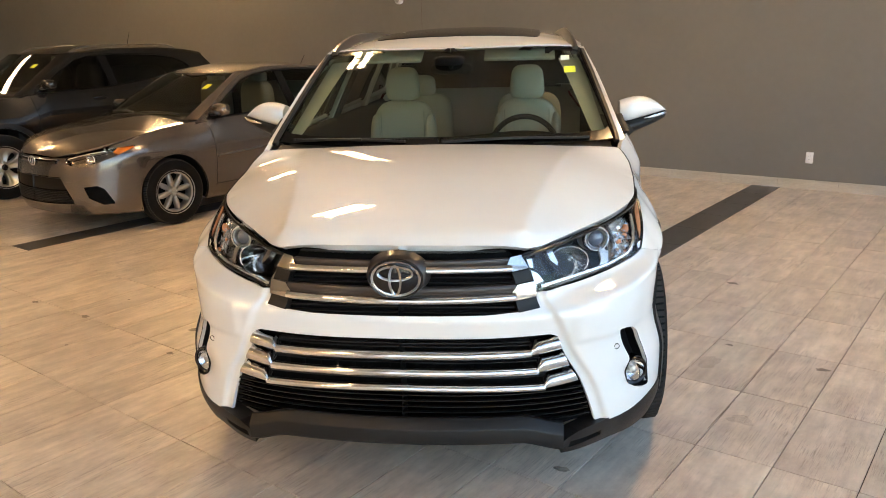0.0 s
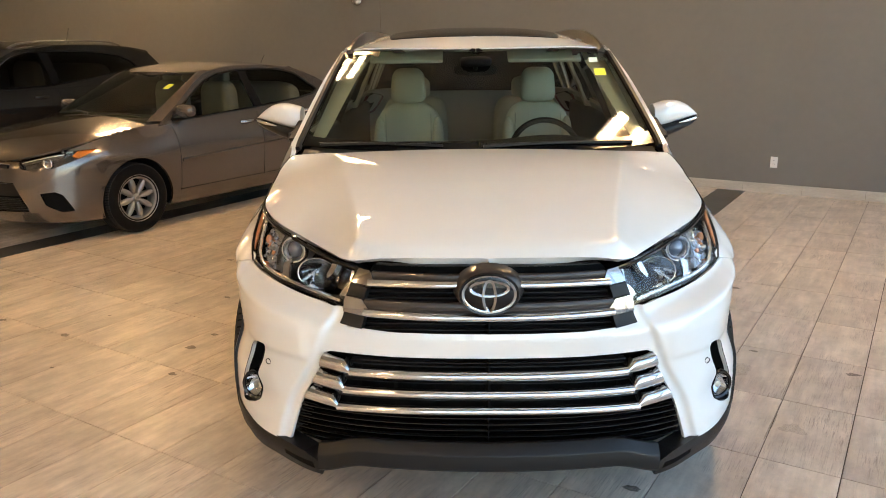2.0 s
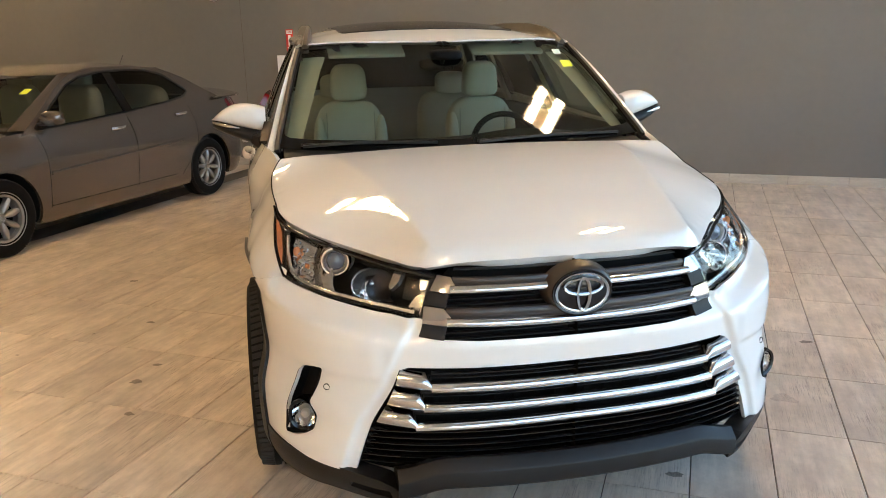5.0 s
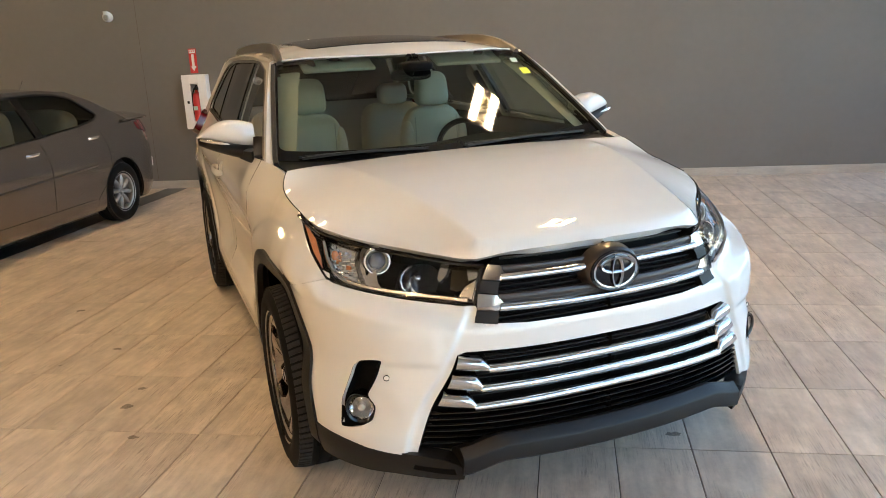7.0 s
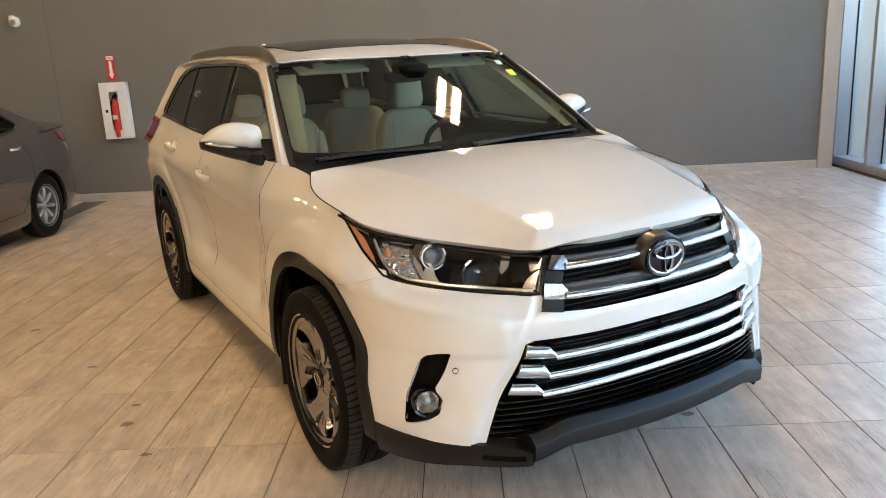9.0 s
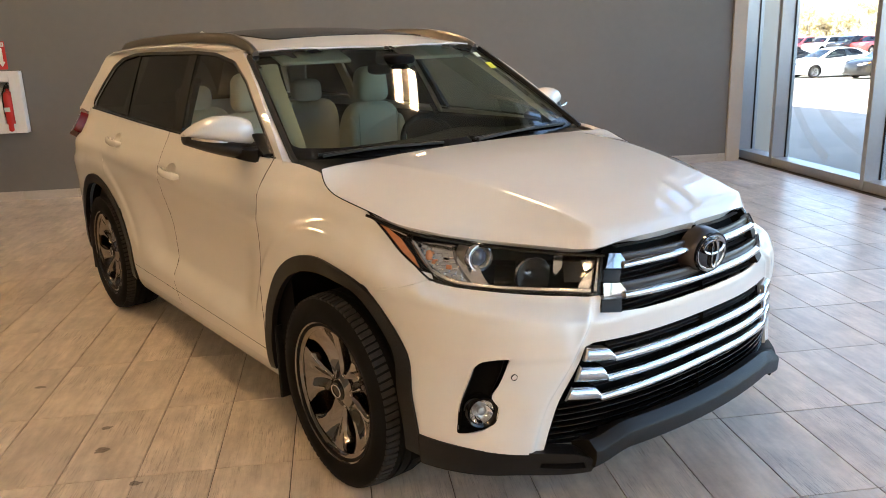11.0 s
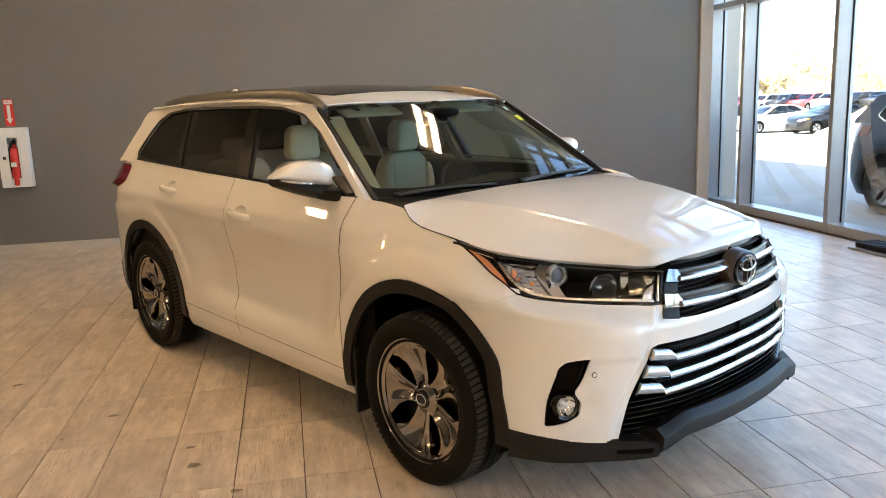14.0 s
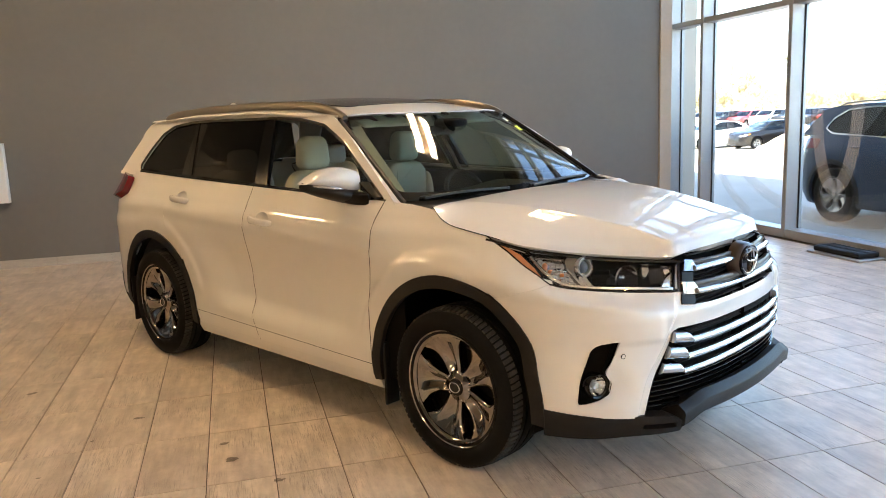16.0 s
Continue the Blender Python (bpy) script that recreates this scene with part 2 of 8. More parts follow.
M_PROJ = material("projector_glass", (0.10, 0.12, 0.16), 0.02, 0.0, vary=0.05, scale=20, coat=1.0, spec=1.0)
M_SEAM = material("seam_thread", (0.42, 0.40, 0.35), 0.7, vary=0.05)
M_SIDEGLASS = glass("side_glass", (0.30, 0.34, 0.31))
M_SEATGREY = material("grey_seat_cloth", (0.32, 0.31, 0.28), 0.85, vary=0.08, scale=12, bump=0.3, bump_scale=300)
# near-black: the shade of pits, gaps and arch hollows is in its colour
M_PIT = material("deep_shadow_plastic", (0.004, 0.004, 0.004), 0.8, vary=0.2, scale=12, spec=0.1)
M_DECAL = material("frosted_decal", (0.85, 0.85, 0.83), 0.5, vary=0.02)
M_DECAL.node_tree.nodes["Principled BSDF"].inputs["Alpha"].default_value = 0.24
M_WING = material("chrome_wing", (0.62, 0.62, 0.62), 0.06, 1.0, vary=0.03, scale=5)
M_WINGDARK = material("smoky_chrome", (0.40, 0.39, 0.38), 0.10, 1.0, vary=0.03, scale=5)
M_TREAD = material("tread_rubber", (0.034, 0.032, 0.030), 0.8, vary=0.25, scale=20, spec=0.12)
M_LAMPSILVER = material("lamp_silver", (0.84, 0.82, 0.79), 0.16, 0.95, vary=0.10, scale=60, bump=0.25, bump_scale=90)
M_GUNMETAL = material("gunmetal_chrome", (0.34, 0.315, 0.285), 0.075, 1.0, vary=0.05, scale=5)
M_STEEL = material("brushed_steel", (0.45, 0.44, 0.42), 0.35, 0.9, vary=0.06, scale=8)

# ---- building helpers ----
def mesh_of(name, verts, faces, mat, smooth=True):
    me = bpy.data.meshes.new(name)
    me.from_pydata([tuple(map(float, v)) for v in verts], [], faces)
    me.materials.append(mat)
    if smooth:
        me.shade_smooth()
    me.update()
    return me


def hang(ob, parent, m=None):
    if parent is not None:
        ob.parent = parent
    if m is not None:
        ob.matrix_basis = m
    return ob


def part(name, bm, mat, parent, label="", smooth=None, m=None):
    """Links a bmesh as one mesh object under a thing or a part."""
    me = bpy.data.meshes.new(name)
    bm.normal_update()
    bm.to_mesh(me)
    bm.free()
    me.materials.append(mat)
    if smooth is not None:
        if smooth >= 180:
            me.shade_smooth()
        elif smooth > 0:
            me.shade_smooth()
            me.set_sharp_from_angle(angle=radians(smooth))
    ob = new(name, me)
    hang(ob, parent, m)
    return tagged(ob, label)


def part_raw(name, verts, faces, mat, parent, label="", smooth=True, sharp=None):
    me = mesh_of(name, verts, faces, mat, smooth)
    if sharp:
        me.set_sharp_from_angle(angle=radians(sharp))
    ob = new(name, me)
    hang(ob, parent)
    return tagged(ob, label)


def thing(name, label, category, m=None, group="", kind=""):
    ob = new(name)
    ob.empty_display_size = 0.2
    if m is not None:
        ob.matrix_basis = m
    return tagged(ob, label, category, group, kind)


def b_box(bm, lo, hi, bevel=0.0, seg=2):
    r = bmesh.ops.create_cube(bm, size=1.0)
    c = [(a + b) / 2 for a, b in zip(lo, hi)]
    d = [b - a for a, b in zip(lo, hi)]
    for v in r["verts"]:
        v.co = Vector((c[0] + v.co.x * d[0], c[1] + v.co.y * d[1], c[2] + v.co.z * d[2]))
    if bevel:
        es = {e for v in r["verts"] for e in v.link_edges}
        bmesh.ops.bevel(bm, geom=list(es), offset=bevel, segments=seg, affect="EDGES", profile=0.5)
    return bm


def box(lo, hi, bevel=0.0, seg=2):
    return b_box(bmesh.new(), lo, hi, bevel, seg)


def b_lathe(bm, profile, n=48, axis="x", arc=(0.0, 2 * math.pi), m=None):
    """Turns (radius, height) pairs round an axis."""
    full = abs(arc[1] - arc[0] - 2 * math.pi) < 1e-6
    k = n if full else n + 1
    rings = []
    for i in range(k):
        a = arc[0] + (arc[1] - arc[0]) * i / n
        ring = []
        for r, h in profile:
            p = (h, r * math.cos(a), r * math.sin(a)) if axis == "x" else ((r * math.cos(a), h, r * math.sin(a)) if axis == "y" else (r * math.cos(a), r * math.sin(a), h))
            p = Vector(p)
            ring.append(bm.verts.new(m @ p if m else p))
        rings.append(ring)
    for i in range(n):
        a, b = rings[i], rings[(i + 1) % k]
        for j in range(len(profile) - 1):
            bm.faces.new((a[j], b[j], b[j + 1], a[j + 1]))
    bmesh.ops.recalc_face_normals(bm, faces=bm.faces)
    return bm


def lathe(profile, n=48, axis="x", arc=(0.0, 2 * math.pi), m=None):
    return b_lathe(bmesh.new(), profile, n, axis, arc, m)


def b_sweep(bm, path, section, closed=False, up=(0, 0, 1), caps=True, scales=None):
    """Sweeps a closed section, pairs across and along up, down a path of points."""
    path = [Vector(p) for p in path]
    rings = []
    for i, p in enumerate(path):
        a = path[(i - 1) % len(path)] if closed or i else p
        b = path[(i + 1) % len(path)] if closed or i < len(path) - 1 else p
        t = (b - a).normalized()
        side = t.cross(Vector(up))
        side = side.normalized() if side.length > 1e-6 else Vector((1, 0, 0))
        u = side.cross(t).normalized()
        k = scales[i] if scales else 1.0
        rings.append([bm.verts.new(p + side * (q[0] * k) + u * (q[1] * k)) for q in section])
    n = len(section)
    for i in range(len(rings) - (0 if closed else 1)):
        a, b = rings[i], rings[(i + 1) % len(rings)]
        for j in range(n):
            bm.faces.new((a[j], a[(j + 1) % n], b[(j + 1) % n], b[j]))
    if caps and not closed:
        bm.faces.new(rings[0])
        bm.faces.new(rings[-1][::-1])
    bmesh.ops.recalc_face_normals(bm, faces=bm.faces)
    return bm


def sweep(path, section, closed=False, up=(0, 0, 1), caps=True, scales=None):
    return b_sweep(bmesh.new(), path, section, closed, up, caps, scales)


def ring_section(r, n=10, rx=None):
    return [((rx or r) * math.cos(2 * math.pi * i / n), r * math.sin(2 * math.pi * i / n)) for i in range(n)]


def blob(center, size, n=3.0, seg=24, rings=14, taper=None):
    """A pillow: a superellipsoid of the given half sizes."""
    bm = bmesh.new()
    rows = []
    for i in range(rings + 1):
        ph = -math.pi / 2 + math.pi * i / rings
        row = []
        for j in range(seg):
            th = 2 * math.pi * j / seg
            f = lambda c: math.copysign(abs(c) ** (2.0 / n), c)
            x, y, z = f(math.cos(ph)) * f(math.cos(th)), f(math.cos(ph)) * f(math.sin(th)), f(math.sin(ph))
            k = taper(z) if taper else 1.0
            row.append(bm.verts.new((center[0] + size[0] * x * k, center[1] + size[1] * y * k, center[2] + size[2] * z)))
        rows.append(row)
    for i in range(rings):
        for j in range(seg):
            bm.faces.new((rows[i][j], rows[i][(j + 1) % seg], rows[i + 1][(j + 1) % seg], rows[i + 1][j]))
    bmesh.ops.remove_doubles(bm, verts=bm.verts, dist=1e-5)
    bmesh.ops.recalc_face_normals(bm, faces=bm.faces)
    return bm


# ---- surfaces with shaped edges ----
def spline(knots):
    """A smooth monotone-ish curve through (position, value) pairs; straight on beyond its ends."""
    xs, ys = np.array([k[0] for k in knots], float), np.array([k[1] for k in knots], float)
    h, d = np.diff(xs), np.diff(ys) / np.diff(xs)
    m = np.zeros(len(xs))
    m[0], m[-1] = d[0], d[-1]
    for i in range(1, len(xs) - 1):
        if d[i - 1] * d[i] > 0:
            w1, w2 = 2 * h[i] + h[i - 1], h[i] + 2 * h[i - 1]
            m[i] = (w1 + w2) / (w1 / d[i - 1] + w2 / d[i])

    def at(x):
        x = np.clip(np.asarray(x, float), xs[0], xs[-1])
        i = np.clip(np.searchsorted(xs, x) - 1, 0, len(xs) - 2)
        t = (x - xs[i]) / h[i]
        return ((1 + 2 * t) * (1 - t) ** 2 * ys[i] + t * (1 - t) ** 2 * h[i] * m[i] + t * t * (3 - 2 * t) * ys[i + 1] + t * t * (t - 1) * h[i] * m[i + 1])
    return at


def rounded(poly, r, n=5):
    """A polygon with its corners rounded."""
    out, k = [], len(poly)
    for i in range(k):
        p, a, b = (np.array(poly[j % k], float) for j in (i, i - 1, i + 1))
        ra = min(r, 0.45 * np.linalg.norm(a - p), 0.45 * np.linalg.norm(b - p))
        s, e = p + (a - p) / np.linalg.norm(a - p) * ra, p + (b - p) / np.linalg.norm(b - p) * ra
        for j in range(n + 1):
            t = j / n
            out.append(tuple((1 - t) ** 2 * s + 2 * t * (1 - t) * p + t * t * e))
    return out


def within(poly, X, Y):
    poly = np.asarray(poly, float)
    inside = np.zeros(X.shape, bool)
    x1, y1 = poly[-1]
    for x2, y2 in poly:
        if y1 != y2:
            hit = ((y1 > Y) != (y2 > Y)) & (X < (x2 - x1) * (Y - y1) / (y2 - y1) + x1)
            inside ^= hit
        x1, y1 = x2, y2
    return inside


def nearest(poly, X, Y):
    """The nearest place on a polygon's outline and how far it is."""
    poly = np.asarray(poly, float)
    best = np.full(X.shape, 1e9)
    bx, by = X.copy(), Y.copy()
    x1, y1 = poly[-1]
    for x2, y2 in poly:
        dx, dy = x2 - x1, y2 - y1
        L = dx * dx + dy * dy
        if L > 1e-14:
            t = np.clip(((X - x1) * dx + (Y - y1) * dy) / L, 0, 1)
            px, py = x1 + t * dx, y1 + t * dy
            d = np.hypot(X - px, Y - py)
            c = d < best
            best[c], bx[c], by[c] = d[c], px[c], py[c]
        x1, y1 = x2, y2
    return bx, by, best


def panel(S, clip, step=0.02, holes=(), gap=0.0, flange=0.012, lift=0.0, flip=False, box_=None):
    """A sheet of the surface S(a, b) inside the outline clip, with holes, its edges turned in by flange. Returns verts, faces."""
    clip = np.asarray(clip, float)
    lo, hi = clip.min(0), clip.max(0)
    na, nb = (max(2, int(math.ceil((hi[i] - lo[i]) / step))) for i in (0, 1))
    A, B = np.meshgrid(np.linspace(lo[0], hi[0], na + 1), np.linspace(lo[1], hi[1], nb + 1), indexing="ij")
    da, db = (hi[0] - lo[0]) / na, (hi[1] - lo[1]) / nb
    reach = 0.72 * max(da, db)
    drop_rules = []
    for poly, keep_in in [(clip, True)] + [(np.asarray(h, float), False) for h in holes]:
        inn = within(poly, A, B)
        bx, by, d = nearest(poly, A, B)
        snap = d < reach
        A, B = np.where(snap, bx, A), np.where(snap, by, B)
        for k in range(len(poly)):
            p, q, r = poly[k], poly[k - 1], poly[(k + 1) % len(poly)]
            u, v = q - p, r - p
            if np.dot(u, v) > -0.86 * np.linalg.norm(u) * np.linalg.norm(v):
                d2 = (A - p[0]) ** 2 + (B - p[1]) ** 2
                m = np.unravel_index(int(d2.argmin()), d2.shape)
                if d2[m] < (1.5 * reach) ** 2:
                    A[m], B[m] = p
        drop_rules.append((poly, keep_in))
    if gap:
        bx, by, d = nearest(clip, A, B)
        on = d < 1e-6
        cx, cy = clip.mean(0)
        gx, gy = cx - A, cy - B
        g = np.hypot(gx, gy) + 1e-9
        A, B = np.where(on, A + gx / g * gap, A), np.where(on, B + gy / g * gap, B)
    ca, cb = (A[:-1, :-1] + A[1:, :-1] + A[1:, 1:] + A[:-1, 1:]) / 4, (B[:-1, :-1] + B[1:, :-1] + B[1:, 1:] + B[:-1, 1:]) / 4
    ok = np.ones(ca.shape, bool)
    for poly, keep_in in drop_rules:
        ok &= within(poly, ca, cb) == keep_in
    P = np.stack(S(A, B), -1)
    e = 1e-3
    Pa, Pb = np.stack(S(A + e, B), -1) - np.stack(S(A - e, B), -1), np.stack(S(A, B + e), -1) - np.stack(S(A, B - e), -1)
    N = np.cross(Pa, Pb)
    N /= np.linalg.norm(N, axis=-1, keepdims=True) + 1e-12
    if flip:
        N = -N
    P = P + N * lift
    idx = np.arange(P.shape[0] * P.shape[1]).reshape(P.shape[:2])
    V = P.reshape(-1, 3)
    NV = N.reshape(-1, 3)
    faces = []
    area_a, area_b = A, B
    for i, j in np.argwhere(ok):
        q = [idx[i, j], idx[i + 1, j], idx[i + 1, j + 1], idx[i, j + 1]]
        xs = [area_a[i, j], area_a[i + 1, j], area_a[i + 1, j + 1], area_a[i, j + 1]]
        ys = [area_b[i, j], area_b[i + 1, j], area_b[i + 1, j + 1], area_b[i, j + 1]]
        ar = 0.5 * sum(xs[k] * ys[(k + 1) % 4] - xs[(k + 1) % 4] * ys[k] for k in range(4))
        if abs(ar) < 1e-9:
            continue
        faces.append([int(k) for k in (q[::-1] if flip else q)])
    used = sorted({k for f in faces for k in f})
    remap = {k: n for n, k in enumerate(used)}
    V, NV = V[used], NV[used]
    faces = [[remap[k] for k in f] for f in faces]
    if flange:
        edges = {}
        for f in faces:
            for k in range(4):
                a, b = f[k], f[(k + 1) % 4]
                if (b, a) in edges:
                    del edges[(b, a)]
                else:
                    edges[(a, b)] = 1
        edges = {ed: 1 for ed in edges if abs(V[ed[0]][0]) > 2e-3 or abs(V[ed[1]][0]) > 2e-3}
        rim = sorted({k for ed in edges for k in ed})
        more = {k: len(V) + n for n, k in enumerate(rim)}
        if rim:
            V = np.vstack([V, V[rim] - NV[rim] * flange])
            faces += [[b, a, more[a], more[b]] for a, b in edges]
    return V, faces


def mirrored(V, faces):
    W = np.array(V, float)
    W[:, 0] *= -1
    return W, [f[::-1] for f in faces]

# ---- the room ----
WALL_Y, WIN_X, GLASS_X, CEIL_Z, HEAD_Z = 6.225, 4.58, 4.76, 6.6, 6.0
WEST_X, SOUTH_Y = -19.0, -13.0
TX, TY, TP, TQ = 1.137, 0.234, 0.305, 0.61
wall_n = part("wall_north", box((WEST_X, WALL_Y, 0), (4.26, WALL_Y + 0.3, CEIL_Z)), M_WALL, None)
tagged(wall_n, "dark grey painted showroom wall with a vertical seam", "wall", kind="structure")
tagged(part("wall_west", box((WEST_X - 0.3, SOUTH_Y, 0), (WEST_X, WALL_Y + 0.3, CEIL_Z)), M_WALL, None), "plain dark grey showroom wall", "wall", kind="structure")
tagged(part("wall_south", box((WEST_X - 0.3, SOUTH_Y - 0.3, 0), (GLASS_X, SOUTH_Y, CEIL_Z)), M_WALL_LIGHT, None), "plain pale painted showroom wall", "wall", kind="structure")
tagged(part("ceiling", box((WEST_X, SOUTH_Y, CEIL_Z), (GLASS_X + 0.3, 6.9, CEIL_Z + 0.2)), M_CEIL, None), "plain painted ceiling", "ceiling", kind="structure")
tagged(part("trim", box((4.26, WALL_Y - 0.03, 0), (4.44, 6.75, CEIL_Z), 0.004), M_TRIM, None), "beige painted corner trim at the wall's end", "trim", kind="structure")
floor = part("floor", box((WEST_X, SOUTH_Y, -0.12), (GLASS_X + 0.1, 6.9, -0.009)), M_GROUT, None)
tagged(floor, "tiled floor of pale wood-look planks with dark grout and two dark bands", "floor", kind="structure")


def dark_column(i, j):
    return i in (-5, -20) and j >= 0


def tile_mesh(name, mat):
    bm = box((0.0024, 0.0020, -0.009), (TP - 0.0024, TQ - 0.0020, 0.0), 0.0010, 1)
    bm.normal_update()
    me = bpy.data.meshes.new(name)
    bm.to_mesh(me)
    bm.free()
    me.materials.append(mat)
    return me


def lay_floor():
    meshes = {False: tile_mesh("tile", M_TILE), True: tile_mesh("dark_tile", M_TILE_DARK)}
    rest = {False: ([], []), True: ([], [])}
    count = 0
    for i in range(-66, 12):
        for j in range(-20, 11):
            x, y = TX + i * TP, TY + j * TQ
            if x + TP > GLASS_X or y + TQ > 6.9 or (y + TQ > WALL_Y + 0.2 and x < 4.2) or y < SOUTH_Y:
                continue
            near = -3.6 < x < 3.4 and -2.7 < y < 4.4 and count < 300
            if near:
                count += 1
                ob = new("tile", meshes[dark_column(i, j)])
                ob.parent = floor
                ob.location = (x, y, random.uniform(-0.0004, 0.0004))
            else:
                vs, fs = rest[dark_column(i, j)]
                k, g, gy = len(vs), 0.0024, 0.0020
                for z in (-0.009, 0.0):
                    vs += [(x + g, y + gy, z), (x + TP - g, y + gy, z), (x + TP - g, y + TQ - gy, z), (x + g, y + TQ - gy, z)]
                fs += [[k + 4, k + 5, k + 6, k + 7]] + [[k + a, k + (a + 1) % 4, k + 4 + (a + 1) % 4, k + 4 + a] for a in range(4)]
    for dark, (vs, fs) in rest.items():
        ob = part_raw("far_dark_tiles" if dark else "far_tiles", vs, fs, M_TILE_DARK if dark else M_TILE, floor, smooth=False)
        tagged(ob, kind="stuff")


baseboard = thing("baseboard", "tiled baseboard of pale wood-look planks along the wall", "baseboard", kind="structure")
for i in range(-31, 10):
    x0 = -0.117 + i * 0.61
    x1 = min(x0 + 0.61, 4.26)
    if x1 - x0 > 0.05 and x0 > WEST_X:
        part("plank", box((x0 + 0.0015, WALL_Y - 0.011, 0.0), (x1 - 0.0015, WALL_Y, 0.102), 0.0015, 1), M_BASE, baseboard)

# window wall
window = thing("window_1", "tall aluminium-framed showroom windows with clear glass", "window", kind="structure")
MULLIONS = [6.50, 5.70, 3.965, 2.23, 0.495, -1.24, -2.975, -4.71, -6.445, -8.18, -9.915, -11.65]
for y in MULLIONS:
    part("mullion", box((WIN_X, y - 0.033, 0.0), (GLASS_X + 0.05, y + 0.033, HEAD_Z), 0.004, 1), M_ALU, window)
for z0, z1, nm in ((0.0, 0.105, "sill"), (2.68, 2.75, "transom"), (4.38, 4.50, "transom"), (5.12, 5.19, "transom"), (HEAD_Z - 0.1, HEAD_Z, "head")):
    for a, b in zip(MULLIONS, MULLIONS[1:]):
        part(nm, box((WIN_X + 0.004, b + 0.033, z0), (GLASS_X + 0.05, a - 0.033, z1), 0.004, 1), M_ALU, window)
for a, b in zip(MULLIONS, MULLIONS[1:]):
    for z0, z1 in ((0.105, 2.68), (2.75, 4.38), (4.50, 5.12), (5.19, HEAD_Z - 0.1)):
        ob = part("pane", box((GLASS_X, b + 0.033, z0), (GLASS_X + 0.012, a - 0.033, z1)), M_GLASS, window)
        ob.visible_shadow = False
        for u0, u1, w0, w1 in ((b + 0.033, b + 0.047, z0, z1), (a - 0.047, a - 0.033, z0, z1)):
            part("gasket", box((GLASS_X - 0.012, u0, w0), (GLASS_X - 0.001, u1, w1)), M_BLACK, window)
tagged(part("wall_east", box((4.44, 6.54, 0), (GLASS_X + 0.3, 6.9, CEIL_Z)), M_TRIM, None), "plain wall beside the window frame", "wall", kind="structure")
# unseen solid block, added to carry the building's shadow north over the ground
tagged(part("shade_block", box((WEST_X, 6.905, -0.6), (GLASS_X + 0.3, 34.0, CEIL_Z + 0.2)), M_TRIM, None), "unseen building mass beyond the showroom, added to shade the car park", "wall", kind="structure")

tagged(part("wall_over_window", box((WIN_X, SOUTH_Y, HEAD_Z), (GLASS_X + 0.3, 6.54, CEIL_Z)), M_WALL, None), "plain grey wall band over the windows", "wall", kind="structure")

# ---- car bodies ----
def smooth01(t):
    t = np.clip(t, 0, 1)
    return t * t * (3 - 2 * t)


class Hull:
    """A car's outer shape in its own frame: nose towards -y, front axle at y = 0, left side at +x.
    side(a, z): a is y along the flank and runs on round the nose and the tail as length along the outline."""

    def __init__(self, width, nose, tail, yc, yrc, power=2.55, power_r=3.2, haunch=0.03, haunch_y=1.6, lean=0.095, lean_z=0.82, ref=0.7, dent=None, form=None):
        self.dent, self.form = None, form
        self.lean, self.lean_z = lean, lean_z
        self.w, self.nose, self.tail = spline(width), spline(nose), spline(tail)
        self.yc, self.yrc, self.n, self.nr, self.haunch, self.haunch_y = yc, yrc, power, power_r, haunch, haunch_y
        self.tab = self._table(float(self.w(ref)), yc - float(self.nose(ref)), power)
        self.tab_r = self._table(float(self.w(ref)), float(self.tail(ref)) - yrc, power_r)
        self.a0, self.a1 = yc - self.tab[2], yrc + self.tab_r[2]
        self.dent = dent

    @staticmethod
    def _table(a, b, n):
        ang = np.linspace(0, math.pi / 2, 721)
        x, y = a * np.cos(ang) ** (2 / n), b * np.sin(ang) ** (2 / n)
        s = np.r_[0, np.cumsum(np.hypot(np.diff(x), np.diff(y)))]
        return s, ang, float(s[-1])

    def half(self, y, z):
        more = self.form(y, z) if self.form else 0.0
        return more + self.w(z) - self.haunch * smooth01((y - self.haunch_y) / 1.5) * smooth01((z - 0.9) / 0.3) - self.lean * smooth01((z - self.lean_z) / 0.34) * smooth01((0.62 - y) / 0.55)

    def side(self, a, z):
        a, z = np.broadcast_arrays(np.asarray(a, float), np.asarray(z, float))
        y = np.clip(a, self.yc, self.yrc)
        x = self.half(y, z)
        yy = y.copy()
        f = a < self.yc
        if f.any():
            ang = np.interp(np.minimum(self.yc - a[f], self.tab[2]), self.tab[0], self.tab[1])
            x = x.copy()
            x[f] = x[f] * np.cos(ang) ** (2 / self.n)
            yy[f] = self.yc - (self.yc - self.nose(z[f])) * np.sin(ang) ** (2 / self.n)
            x[f & (a <= self.a0 + 1e-9)] = 0.0
        r = a > self.yrc
        if r.any():
            ang = np.interp(np.minimum(a[r] - self.yrc, self.tab_r[2]), self.tab_r[0], self.tab_r[1])
            x = x.copy()
            x[r] = x[r] * np.cos(ang) ** (2 / self.nr)
            yy[r] = self.yrc + (self.tail(z[r]) - self.yrc) * np.sin(ang) ** (2 / self.nr)
            x[r & (a >= self.a1 - 1e-9)] = 0.0
        if self.dent:
            # the raked lamps stand back from the bumper's shoulder
            zt, zl, top, low = self.dent
            lo, hi = zl(a), zt(a)
            v = np.clip((z - lo) / (hi - lo + 1e-3), 0, 1)
            deep = 0.09 + 0.09 * smooth01((a + 0.62) / 0.2)
            k = smooth01((z - lo + deep) / deep)
            dx, dy, dz = (k * (low[i](a) + (top[i](a) - low[i](a)) * v) for i in range(3))
            x, yy, z = x + dx, yy + dy, z + dz
        return x, yy, z


